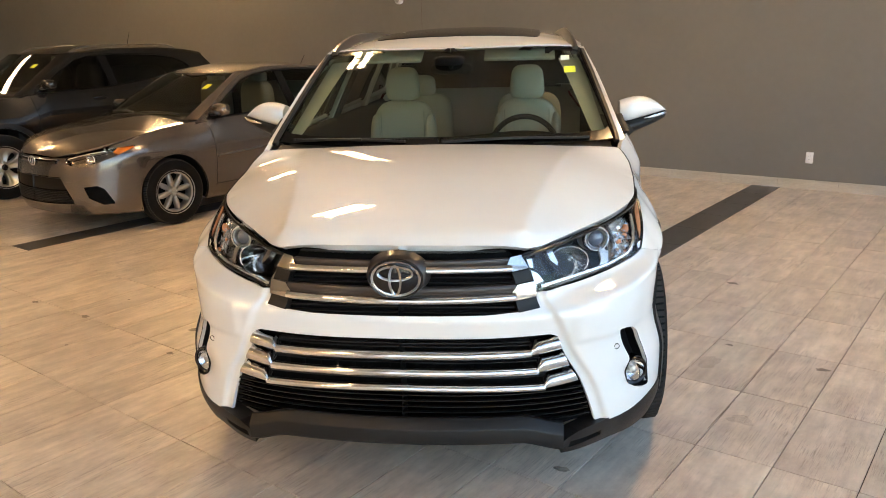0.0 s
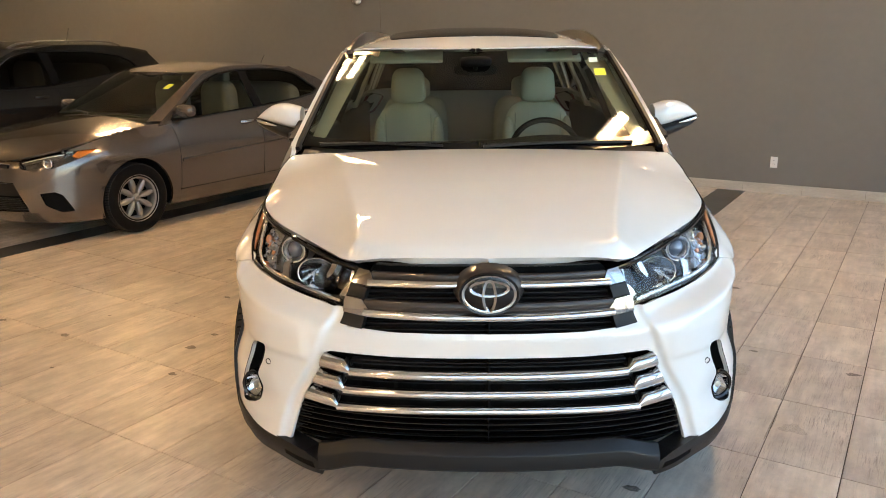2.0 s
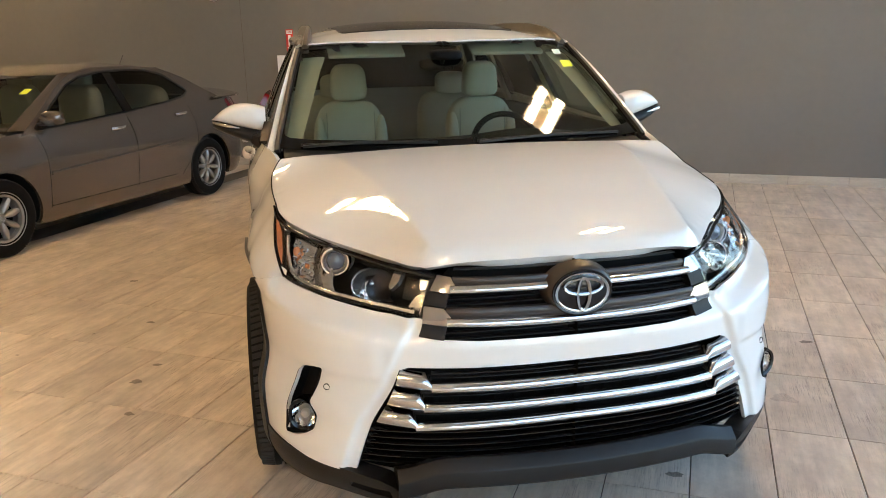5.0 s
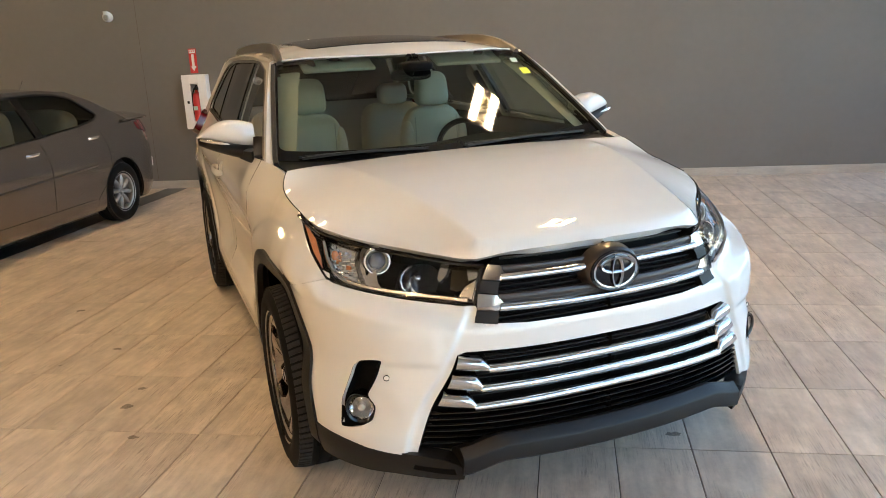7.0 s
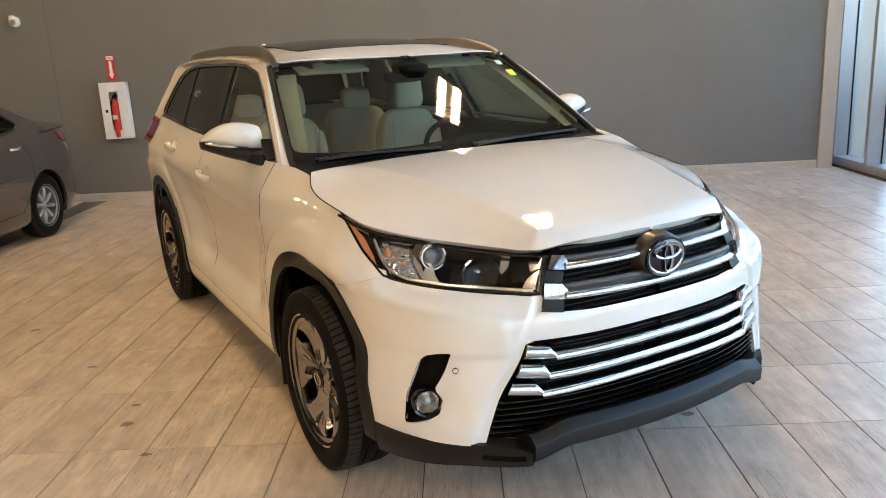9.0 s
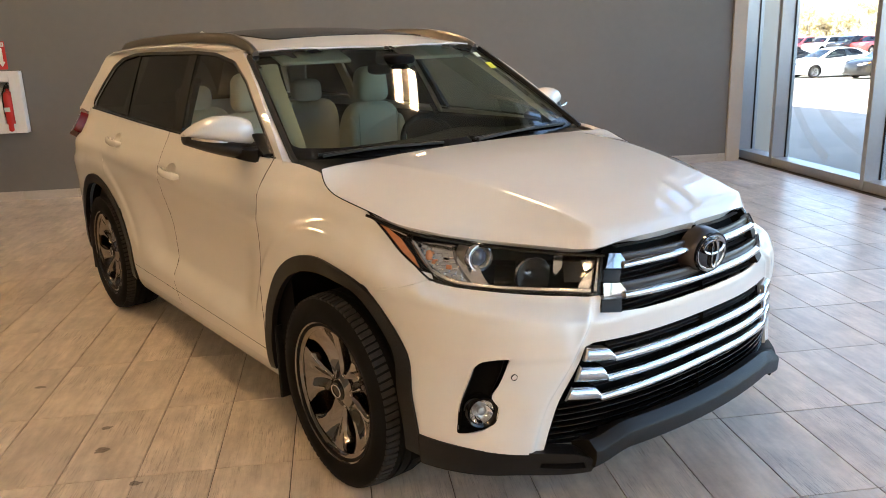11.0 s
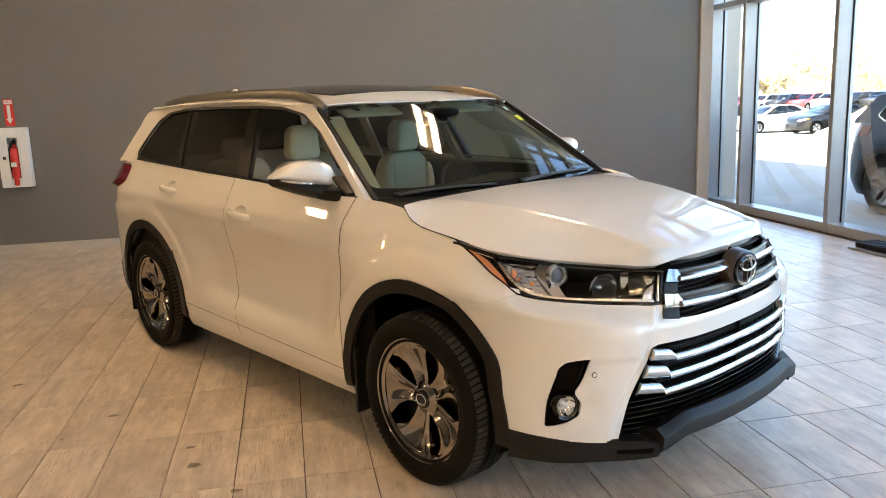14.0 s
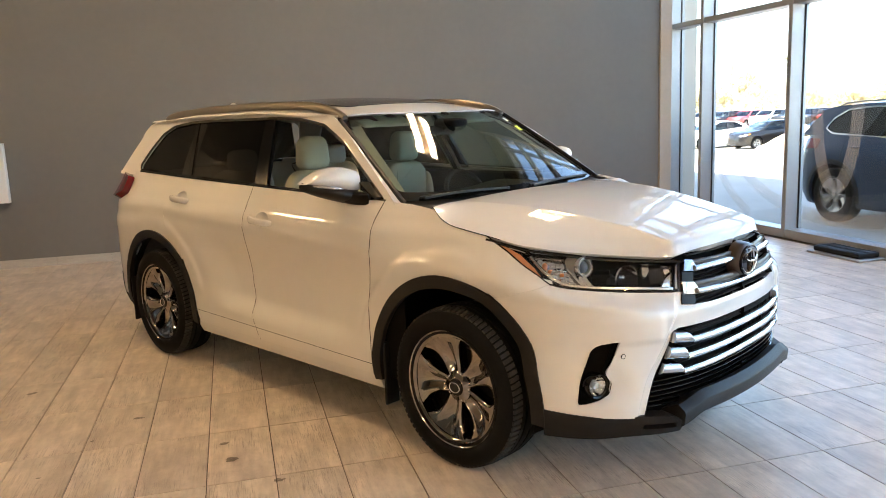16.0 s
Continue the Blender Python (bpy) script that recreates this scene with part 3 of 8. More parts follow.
LAMP_TOP = [(-1.45, 0, 0, 0), (-1.166, -0.026, 0.028, -0.004), (-0.965, -0.071, 0.086, -0.024), (-0.78, -0.094, 0.127, -0.035), (-0.60, -0.080, 0.124, -0.031), (-0.435, -0.057, 0.094, -0.025), (-0.33, -0.040, 0.070, -0.020), (-0.20, -0.030, 0.036, -0.014), (0.0, -0.008, 0.004, -0.002), (0.12, 0, 0, 0)]
LAMP_LOW = [(-1.35, 0, 0, 0), (-1.134, -0.013, 0.012, -0.006), (-1.0, -0.036, 0.043, -0.016), (-0.83, -0.054, 0.070, -0.025), (-0.67, -0.052, 0.080, -0.026), (-0.592, -0.045, 0.078, -0.025), (-0.455, -0.046, 0.069, -0.019), (-0.35, -0.042, 0.060, -0.014), (-0.20, -0.030, 0.036, -0.014), (0.0, -0.008, 0.004, -0.002), (0.12, 0, 0, 0)]
DENT = (spline([(-1.45, 0.962), (-1.166, 0.962), (-0.965, 0.994), (-0.78, 1.020), (-0.60, 1.039), (-0.435, 1.053), (-0.20, 1.072), (0.12, 1.10)]),
        spline([(-1.45, 0.836), (-1.134, 0.838), (-1.0, 0.859), (-0.83, 0.880), (-0.67, 0.896), (-0.592, 0.910), (-0.535, 0.941), (-0.455, 0.973), (-0.35, 1.021), (-0.20, 1.070), (0.12, 1.095)]),
        [spline([(k[0], k[i]) for k in LAMP_TOP]) for i in (1, 2, 3)], [spline([(k[0], k[i]) for k in LAMP_LOW]) for i in (1, 2, 3)])


def flank_form(y, z):
    """The doors are hollowed between the bulging wheel arches, over a ledge along the sill."""
    front = smooth01((0.86 - np.hypot(y, z - 0.372)) / 0.26)
    back = smooth01((0.98 - np.hypot((y - 2.79) * 0.95, z - 0.372)) / 0.30)
    hollow = smooth01((z - 0.40 - 0.030 * (y - 0.5)) / 0.13) * smooth01((1.04 - z) / 0.34)
    crease = 0.007 * np.exp(-((z - 0.985 - 0.045 * (y - 1.4)) / 0.035) ** 2) * smooth01((y - 0.2) / 0.5)
    flare = 0.011 * np.maximum(smooth01((0.645 - np.hypot(y, z - 0.372)) / 0.045) * smooth01((y + 0.22) / 0.15), smooth01((0.650 - np.hypot(y - 2.79, z - 0.372)) / 0.045)) * smooth01((z - 0.48) / 0.12)
    corner = 0.030 * smooth01((0.15 - y) / 0.4) * smooth01((z - 0.50) / 0.15) * smooth01((0.90 - z) / 0.10)
    return crease + flare - corner - 0.046 * (1 - np.maximum(front, back)) * hollow * smooth01((y + 0.1) / 0.4)


HL = Hull(
    width=[(0.20, 0.885), (0.26, 0.925), (0.34, 0.950), (0.45, 0.955), (0.62, 0.945), (0.80, 0.955), (0.95, 0.966), (1.04, 0.965), (1.12, 0.935), (1.20, 0.892), (1.30, 0.85)],
    nose=[(0.18, -0.86), (0.24, -0.925), (0.33, -0.955), (0.42, -0.945), (0.50, -0.938), (0.66, -0.948), (0.74, -0.950), (0.80, -0.935), (0.90, -0.922), (0.99, -0.90), (1.10, -0.85)],
    tail=[(0.25, 3.70), (0.40, 3.82), (0.65, 3.84), (0.80, 3.80), (1.00, 3.75), (1.30, 3.64)],
    yc=-0.25, yrc=3.02, dent=DENT, form=flank_form)

# ---- wheels ----
def make_wheel(parent, R, rim_r, width, spokes, mat, split=True, twist=0.0, cover=False, detail=True, name="wheel"):
    """A wheel at the origin, its outer face towards +x; returns its root."""
    root = new(name)
    root.empty_display_size = 0.1
    hang(root, parent)
    h = width / 2
    prof = [(rim_r - 0.012, -h * 0.92), (rim_r + 0.01, -h * 0.98), (R - 0.045, -h), (R - 0.016, -h * 0.86), (R - 0.009, -h * 0.70)]
    if detail:
        for g in (-0.42, -0.02, 0.38):
            prof += [(R, h * (g - 0.16)), (R - 0.010, h * (g - 0.15)), (R - 0.010, h * (g - 0.08)), (R, h * (g - 0.07))]
    prof += [(R, h * 0.48), (R - 0.009, h * 0.49), (R - 0.009, h * 0.70), (R - 0.014, h * 0.86), (R - 0.04, h * 0.985), (R - 0.07, h), (rim_r + 0.02, h * 0.97), (rim_r + 0.002, h * 0.90), (rim_r - 0.012, h * 0.86)]
    tyre = part("tyre", lathe(prof, 72 if detail else 32, "x"), M_TYRE, root, "black rubber tyre", smooth=28)
    if detail:
        vs, fs = [], []
        for i in range(84):
            for x0, x1, sk in ((-h * 0.86, -h * 0.50, 0.02), (h * 0.50, h * 0.88, -0.02)):
                a = 2 * math.pi * i / 84
                k = len(vs)
                for x, da in ((x0, 0.0), (x1, sk), (x1, sk + 0.05), (x0, 0.05)):
                    for r in (R - 0.016, R - 0.0002 if abs(x) < h * 0.8 else R - 0.008):
                        vs.append((x, r * math.cos(a + da), r * math.sin(a + da)))
                fs += [[k + 1, k + 3, k + 5, k + 7], [k, k + 2, k + 3, k + 1], [k + 2, k + 4, k + 5, k + 3], [k + 4, k + 6, k + 7, k + 5], [k + 6, k, k + 1, k + 7]]
        tagged(part_raw("tread", vs, fs, M_TREAD, tyre, smooth=False), kind="stuff")
    part("rim", lathe([(rim_r - 0.045, -h * 0.6), (rim_r - 0.016, h * 0.2), (rim_r - 0.030, h * 0.40), (rim_r - 0.026, h * 0.78), (rim_r - 0.014, h * 0.84), (rim_r - 0.003, h * 0.87), (rim_r + 0.006, h * 0.93), (rim_r + 0.008, h * 0.88), (rim_r - 0.01, h * 0.80)], 64 if detail else 32, "x"), mat, root, smooth=40)
    part("brake", lathe([(0.0, h * 0.02), (rim_r * 0.62, h * 0.02), (rim_r * 0.64, -0.01), (rim_r * 0.9, -0.02)], 32, "x"), M_PIT, root, smooth=40)
    f = h * 0.80
    hub_r = rim_r * (0.29 if split else 0.27)
    part("hub", lathe([(0.0, f - 0.020), (hub_r * 0.55, f - 0.020), (hub_r * 0.62, f - 0.024), (hub_r * 0.95, f - 0.035), (hub_r * 1.05, f - 0.075)], 32, "x"), mat, root, smooth=35)
    cap = part("cap", lathe([(0.0, f - 0.010), (hub_r * 0.42, f - 0.011), (hub_r * 0.52, f - 0.017), (hub_r * 0.54, f - 0.026)], 28, "x"), M_GLOSSBLACK if not cover else mat, root, smooth=35)
    if detail:
        part("cap_ring", sweep([(f - 0.0085, hub_r * 0.40 * math.cos(t), hub_r * 0.30 * math.sin(t)) for t in np.linspace(0, 2 * math.pi, 21)[:-1]], ring_section(0.0022, 6), closed=True, up=(1, 0, 0)), M_CHROME, cap)
    for k in range(spokes):
        a = 2 * math.pi * k / spokes + twist
        bm = bmesh.new()
        rows = []
        shape = ((-1, -0.016), (-0.90, -0.004), (-0.74, 0.0), (-0.50, -0.008), (-0.22, -0.024), (0.0, -0.028), (0.22, -0.024), (0.50, -0.008), (0.74, 0.0), (0.90, -0.004), (1, -0.016), (1, -0.060), (-1, -0.060)) if split else ((-1, -0.010), (-0.55, 0.0), (0.25, 0.002), (1, -0.014), (1, -0.05), (-1, -0.05))
        for i in range(13):
            t = i / 12
            r = hub_r * 0.70 + (rim_r - (0.012 if split else 0.016) - hub_r * 0.70) * t
            if split:
                half = float(np.interp(t, [0, 0.15, 0.40, 0.65, 0.85, 1.0], [0.62, 0.52, 0.40, 0.41, 0.48, 0.56]))
                dep = f - 0.030 + 0.030 * t - 0.010 * math.sin(math.pi * t)
                groove = float(np.interp(t, [0, 0.25, 0.55, 0.85, 1], [0.35, 1.0, 0.9, 0.30, 0.1]))
            else:
                half = 0.5 * rim_r * (0.13 + 0.10 * math.sin(math.pi * min(1, t * 1.05))) / max(r, 0.05)
                dep = f - 0.034 + 0.022 * math.sin(math.pi * (0.15 + 0.8 * t)) + 0.012 * t
                groove = 0.35 + 0.65 * math.sin(math.pi * min(1, 0.25 + 0.75 * t))
            row = []
            for s, dz in shape:
                ang = s * half
                row.append(bm.verts.new((dep + dz * (groove if dz > -0.05 else 1), r * math.cos(ang), r * math.sin(ang))))
            rows.append(row)
        n = len(shape)
        for p, q in zip(rows, rows[1:]):
            for j in range(n):
                bm.faces.new((p[j], p[(j + 1) % n], q[(j + 1) % n], q[j]))
        bm.faces.new(rows[0])
        bm.faces.new(rows[-1][::-1])
        bmesh.ops.recalc_face_normals(bm, faces=bm.faces)
        ob = part("spoke", bm, mat, root, smooth=50)
        ob.rotation_euler = (a, 0, 0)
    if detail and not cover:
        for k in range(5):
            a = 2 * math.pi * (k + 0.5) / 5 + twist
            part("lug_nut", lathe([(0.0, f - 0.030), (0.008, f - 0.031), (0.010, f - 0.045)], 8, "x", m=Matrix.Translation((0, hub_r * 0.78 * math.cos(a), hub_r * 0.78 * math.sin(a)))), M_CHROME, root, smooth=30)
    return root

# ---- the white SUV ----
CAR = pose(0.001, -0.042, 0, 0, 0, 30.69)
suv = thing("suv", "pearl white SUV with chrome grille bars on the tiled floor", "car", CAR)


def both(name, S, clip, mat, parent, label="", step=0.02, holes=(), gap=0.0, flange=0.012, lift=0.0, weld=True, flip=False, smooth=True):
    """One mesh of a panel and its mirror image, joined at the middle."""
    V, F = panel(S, clip, step, holes, gap, flange, lift, flip)
    W, G = mirrored(V, F)
    V2, F2 = np.vstack([V, W]), F + [[k + len(V) for k in f] for f in G]
    bm = bmesh.new()
    vs = [bm.verts.new(v) for v in V2]
    for f in F2:
        try:
            bm.faces.new([vs[k] for k in f])
        except ValueError:
            pass
    if weld:
        mid = [v for v in bm.verts if abs(v.co.x) < 2e-3]
        bmesh.ops.remove_doubles(bm, verts=mid, dist=2e-3)
    return part(name, bm, mat, parent, label, smooth=42 if smooth else 0)


def pair(name, S, clip, mat, parent, label="", step=0.02, holes=(), gap=0.0, flange=0.012, lift=0.0, flip=False, sharp=42):
    """A panel on the right flank (-x) and its twin on the left, as two parts."""
    V, F = panel(S, clip, step, holes, gap, flange, lift, flip)
    W, G = mirrored(V, F)
    return (part_raw(name, W, G, mat, parent, label, sharp=sharp), part_raw(name, V, F, mat, parent, label, sharp=sharp))


def arc_pts(cy, cz, r, a0, a1, n=24):
    return [(cy + r * math.cos(radians(a0 + (a1 - a0) * i / n)), cz + r * math.sin(radians(a0 + (a1 - a0) * i / n))) for i in range(n + 1)]


FW, RW, WZ = 0.0, 2.79, 0.372
ARCH, ARCH_IN = 0.512, 0.458
A0 = HL.a0
HEADLIGHT = [(-0.200, 1.072), (-0.33, 1.063), (-0.435, 1.053), (-0.60, 1.039), (-0.78, 1.020), (-0.965, 0.994), (-1.166, 0.962), (-1.134, 0.838), (-1.00, 0.859), (-0.83, 0.880), (-0.67, 0.896), (-0.592, 0.910), (-0.535, 0.941), (-0.455, 0.973), (-0.35, 1.021)]
UP_GRILLE = [(A0 - 0.05, 0.990), (-1.210, 0.986), (-1.170, 0.958), (-1.136, 0.838), (-1.122, 0.800), (-1.150, 0.780), (-1.30, 0.770), (A0 - 0.05, 0.768)]
LOW_GRILLE = [(A0 - 0.05, 0.690), (-1.30, 0.690), (-1.085, 0.692), (-1.055, 0.682), (-0.985, 0.500), (-0.930, 0.348), (-1.05, 0.330), (A0 - 0.05, 0.330)]
FOG = [(-0.792, 0.668), (-0.755, 0.665), (-0.712, 0.653), (-0.686, 0.628), (-0.679, 0.578), (-0.668, 0.504), (-0.656, 0.408), (-0.694, 0.413), (-0.745, 0.430), (-0.788, 0.452), (-0.800, 0.500), (-0.762, 0.542), (-0.778, 0.605)]

# nose
bumper_clip = [(A0, 0.768), (-1.30, 0.770), (-1.150, 0.780), (-1.122, 0.800), (-1.136, 0.838), (-1.00, 0.857), (-0.83, 0.878), (-0.67, 0.894), (-0.592, 0.909), (-0.46, 0.868)] + arc_pts(FW, WZ, ARCH, 120, 176, 10) + [(-0.506, 0.378), (-0.738, 0.356), (-0.925, 0.344), (-0.985, 0.500), (-1.055, 0.682), (-1.085, 0.692), (-1.30, 0.690), (A0, 0.690)]
CHEEK = spline([(0.34, -0.925), (0.50, -0.985), (0.69, -1.070), (0.80, -1.125), (0.87, -1.15)])


def cheek(a, z):
    """The bumper's corners stand proud of the strip that borders the grilles."""
    x, y, zz = HL.side(a, z)
    a = np.asarray(a, float)
    push = 0.017 * smooth01((a - CHEEK(z) - 0.022) / 0.036) * smooth01((-0.62 - a) / 0.22) * smooth01((0.88 - zz) / 0.05)
    scoop = 0.022 * smooth01(1 - np.hypot((a + 0.785) / 1.25, zz - 0.487) / 0.095)
    shelf = 0.010 * smooth01((zz - 0.64) / 0.03) * smooth01((0.90 - zz) / 0.20) * smooth01((a + 1.02) / 0.06) * smooth01((-0.60 - a) / 0.15)
    return x, y - push + scoop - shelf, zz


bumper = both("front_bumper", cheek, bumper_clip, M_PEARL, suv, "pearl white bumper cover", 0.008, [rounded(FOG, 0.012, 3)], flange=0.012)


def nose_point(a, z, lift=0.0, sgn=-1):
    """A place on the hull at outline length a and height z, lifted outwards."""
    A, Z = np.array([a, a + 2e-3, a]), np.array([z, z, z + 2e-3])
    x, y, zz = HL.side(A, Z)
    P = np.stack([x, y, zz], 1)
    n = np.cross(P[2] - P[0], P[1] - P[0])
    n /= np.linalg.norm(n) + 1e-12
    if n[1] > 0 and a < HL.yc - 0.3 or (a >= HL.yc - 0.3 and n[0] < 0):
        n = -n
    p = P[0] + n * lift
    return Vector((sgn * p[0], p[1], p[2]))


def across(a_end, z_of, lift, n=40):
    """A path over the nose from flank to flank."""
    aa = np.linspace(a_end, A0 + 0.001, n)
    left = [nose_point(a, z_of(a), lift, -1) for a in aa]
    return left + [Vector((-p.x, p.y, p.z)) for p in left[-2::-1]]


# grilles: pits, slats, bars
both("upper_grille_pit", HL.side, UP_GRILLE, M_PIT, suv, "black grille recess", 0.02, lift=-0.055, flange=0.0)
both("lower_grille_pit", HL.side, LOW_GRILLE, M_PIT, suv, "black grille recess", 0.02, lift=-0.055, flange=0.0)
upper = new("upper_grille")
hang(upper, suv)
lower = new("lower_grille")
hang(lower, suv)


def bar_section(h, d, r=0.3):
    return [(x * d / 2, y * h / 2) for x, y in ((-1, -0.7), (-0.6, -1), (0.6, -1), (1, -0.5), (1, 0.5), (0.6, 1), (-0.6, 1), (-1, 0.7))]


def nose_bar(name, a_end, z_mid, z_end, h, d, lift, mat, parent, label=""):
    z_of = lambda a: z_mid + (z_end - z_mid) * ((a - A0) / (a_end - A0)) ** 2
    sec = ring_section(h / 2, 14, d / 2) if mat is M_CHROME else bar_section(h, d)
    return part(name, sweep(across(a_end, z_of, lift), sec), mat, parent, label, smooth=60 if mat is M_CHROME else 40)


def grille_wing(blk, sgn):
    """A rounded chrome wing that closes one bar of the lower grille: top and bottom corners outside, then inside."""
    (ot, it, _, ib, ob_) = blk
    bm = bmesh.new()
    rows = []
    for t in np.linspace(0, 1, 11):
        top = (ot[0] + (it[0] - ot[0]) * min(1, t * 1.06), ot[1] + (it[1] - ot[1]) * t)
        bot = (ob_[0] + (ib[0] - ob_[0]) * t, ob_[1] + (ib[1] - ob_[1]) * t)
        k = max(0.0, (t - 0.80) / 0.20)
        top = (top[0] + (bot[0] - top[0]) * 0.45 * k, top[1] + (bot[1] + 0.027 - top[1]) * smooth01(k))
        row = []
        for v, lift in ((0, -0.014), (0.02, 0.010), (0.10, 0.018), (0.28, 0.0235), (0.50, 0.0255), (0.72, 0.0245), (0.90, 0.020), (0.98, 0.012), (1, -0.014)):
            row.append(bm.verts.new(nose_point(top[0] + (bot[0] - top[0]) * v, top[1] + (bot[1] - top[1]) * v, lift, sgn)))
        rows.append(row)
    for p, q in zip(rows, rows[1:]):
        for j in range(8):
            bm.faces.new((p[j], p[j + 1], q[j + 1], q[j]))
    bm.faces.new(rows[0])
    bm.faces.new(rows[-1][::-1])
    bmesh.ops.recalc_face_normals(bm, faces=bm.faces)
    part("chrome_end", bm, M_WING, lower, "polished chrome wing", smooth=45)


nose_bar("chrome_bar", -1.222, 0.922, 0.919, 0.026, 0.036, 0.010, M_CHROME, upper, "polished chrome bar")
nose_bar("chrome_bar", -1.210, 0.822, 0.831, 0.028, 0.036, 0.012, M_CHROME, upper, "polished chrome bar")
nose_bar("grey_bar", -1.225, 0.942, 0.943, 0.022, 0.018, 0.002, M_GREYBAR, upper, "brown-grey metallic bar")
nose_bar("grey_bar", -1.212, 0.851, 0.857, 0.030, 0.026, 0.003, M_GREYBAR, upper, "brown-grey metallic bar")
for z, e in ((0.896, -1.20), (0.878, -1.19), (0.798, -1.17), (0.782, -1.16), (0.978, -1.22)):
    nose_bar("slat", e, z, z - 0.002, 0.005, 0.02, -0.024, M_BLACK, upper)
for blk in ([(-1.176, 0.957), (-1.218, 0.952), (-1.236, 0.928), (-1.228, 0.908), (-1.160, 0.916)], [(-1.146, 0.876), (-1.206, 0.868), (-1.226, 0.840), (-1.216, 0.818), (-1.134, 0.829)]):
    pair("chrome_end", HL.side, blk, M_WINGDARK, upper, "polished chrome wing", 0.006, lift=0.016, flange=0.03)
for blk in ([(-1.158, 0.913), (-1.220, 0.905), (-1.210, 0.870), (-1.148, 0.879)], [(-1.131, 0.826), (-1.205, 0.815), (-1.196, 0.774), (-1.120, 0.785)]):
    pair("dark_end", HL.side, blk, M_CLAD, upper, "matt charcoal grille end", 0.008, lift=0.008, flange=0.03)
for (zm, ze, ae, blk) in ((0.635, 0.632, -1.155, [(-1.058, 0.681), (-1.146, 0.669), (-1.160, 0.655), (-1.166, 0.622), (-1.046, 0.637)]), (0.571, 0.566, -1.140, [(-1.039, 0.621), (-1.132, 0.609), (-1.146, 0.595), (-1.152, 0.556), (-1.026, 0.572)]), (0.512, 0.503, -1.125, [(-1.020, 0.557), (-1.120, 0.543), (-1.134, 0.529), (-1.140, 0.493), (-1.004, 0.512)])):
    nose_bar("chrome_bar", ae, zm, ze + 0.002, 0.031, 0.036, 0.010, M_CHROME, lower, "polished chrome bar")
    for sgn in (-1, 1):
        grille_wing(blk, sgn)
for z, e in ((0.668, -1.15), (0.655, -1.14), (0.608, -1.12), (0.595, -1.12), (0.548, -1.10), (0.536, -1.10)):
    nose_bar("slat", e, z, z - 0.002, 0.005, 0.02, -0.022, M_BLACK, lower)
for i in range(6):
    z = 0.482 - i * 0.021
    nose_bar("slat", -0.985 + i * 0.008, z, z + 0.004, 0.007, 0.030, -0.010 - 0.003 * i, M_GLOSSBLACK, lower)
for i in range(9):
    a = A0 + 0.05 + 0.064 * i
    for sgn in (-1, 1):
        p, q = nose_point(a, 0.53, -0.036, sgn), nose_point(a, 0.665, -0.036, sgn)
        part("grille_rib", sweep([p, q], bar_section(0.004, 0.016), up=(0, 1, 0)), M_PIT, lower)

# emblem
emblem = new("emblem")
hang(emblem, suv)
EY, EZ = -0.962, 0.905
bm = bmesh.new()
for k, (sx, sz, dy) in enumerate(((0.110, 0.079, 0.055), (0.102, 0.073, 0.02), (0.093, 0.067, 0.004), (0.083, 0.059, 0.0))):
    ring = [bm.verts.new((sx * math.cos(t), EY + dy, EZ + 0.004 + sz * math.sin(t))) for t in np.linspace(0, 2 * math.pi, 49)[:-1]]
    if k:
        for j in range(48):
            bm.faces.new((old[j], old[(j + 1) % 48], ring[(j + 1) % 48], ring[j]))
    old = ring
bmesh.ops.recalc_face_normals(bm, faces=bm.faces)
part("surround", bm, M_GREYBAR, emblem, "brown-grey emblem surround", smooth=60)
bm = bmesh.new()
rows = []
for k in range(9):
    t = k / 8
    rows.append([bm.verts.new((0.079 * t * math.cos(a), EY - 0.004 - 0.008 * (1 - t * t), EZ + 0.056 * t * math.sin(a))) for a in np.linspace(0, 2 * math.pi, 49)[:-1]])
for p, q in zip(rows, rows[1:]):
    for j in range(48):
        bm.faces.new((p[j], p[(j + 1) % 48], q[(j + 1) % 48], q[j]))
bmesh.ops.remove_doubles(bm, verts=bm.verts, dist=1e-5)
bmesh.ops.recalc_face_normals(bm, faces=bm.faces)
part("disc", bm, M_GLOSSBLACK, emblem, "dark mirror oval disc", smooth=180)


def oval(cx, cz, rx, rz, y, w, d=0.004, n=48):
    f = lambda t: (cx + rx * math.cos(t), y + 0.9 * ((cx + rx * math.cos(t)) ** 2 + 1.6 * (cz + rz * math.sin(t) - EZ) ** 2), cz + rz * math.sin(t))
    return sweep([f(t) for t in np.linspace(0, 2 * math.pi, n + 1)[:-1]], [(x * d, z * w) for x, z in ((-1, -1), (-0.3, -1.0), (1, -0.4), (1, 0.4), (-0.3, 1.0), (-1, 1))], closed=True, up=(0, 1, 0))


part("gap_ring", oval(0, EZ, 0.0865, 0.0630, EY - 0.008, 0.0050), M_GLOSSBLACK, emblem, "black gap round the emblem", smooth=50)
part("outer_ring", oval(0, EZ, 0.079, 0.056, EY - 0.010, 0.0026), M_WINGDARK, emblem, "chrome oval ring", smooth=50)
part("upright_oval", oval(0, EZ - 0.002, 0.018, 0.048, EY - 0.015, 0.0058), M_WINGDARK, emblem, "chrome upright oval", smooth=50)
part("level_oval", oval(0, EZ + 0.021, 0.057, 0.022, EY - 0.015, 0.0052), M_WINGDARK, emblem, "chrome level oval", smooth=50)

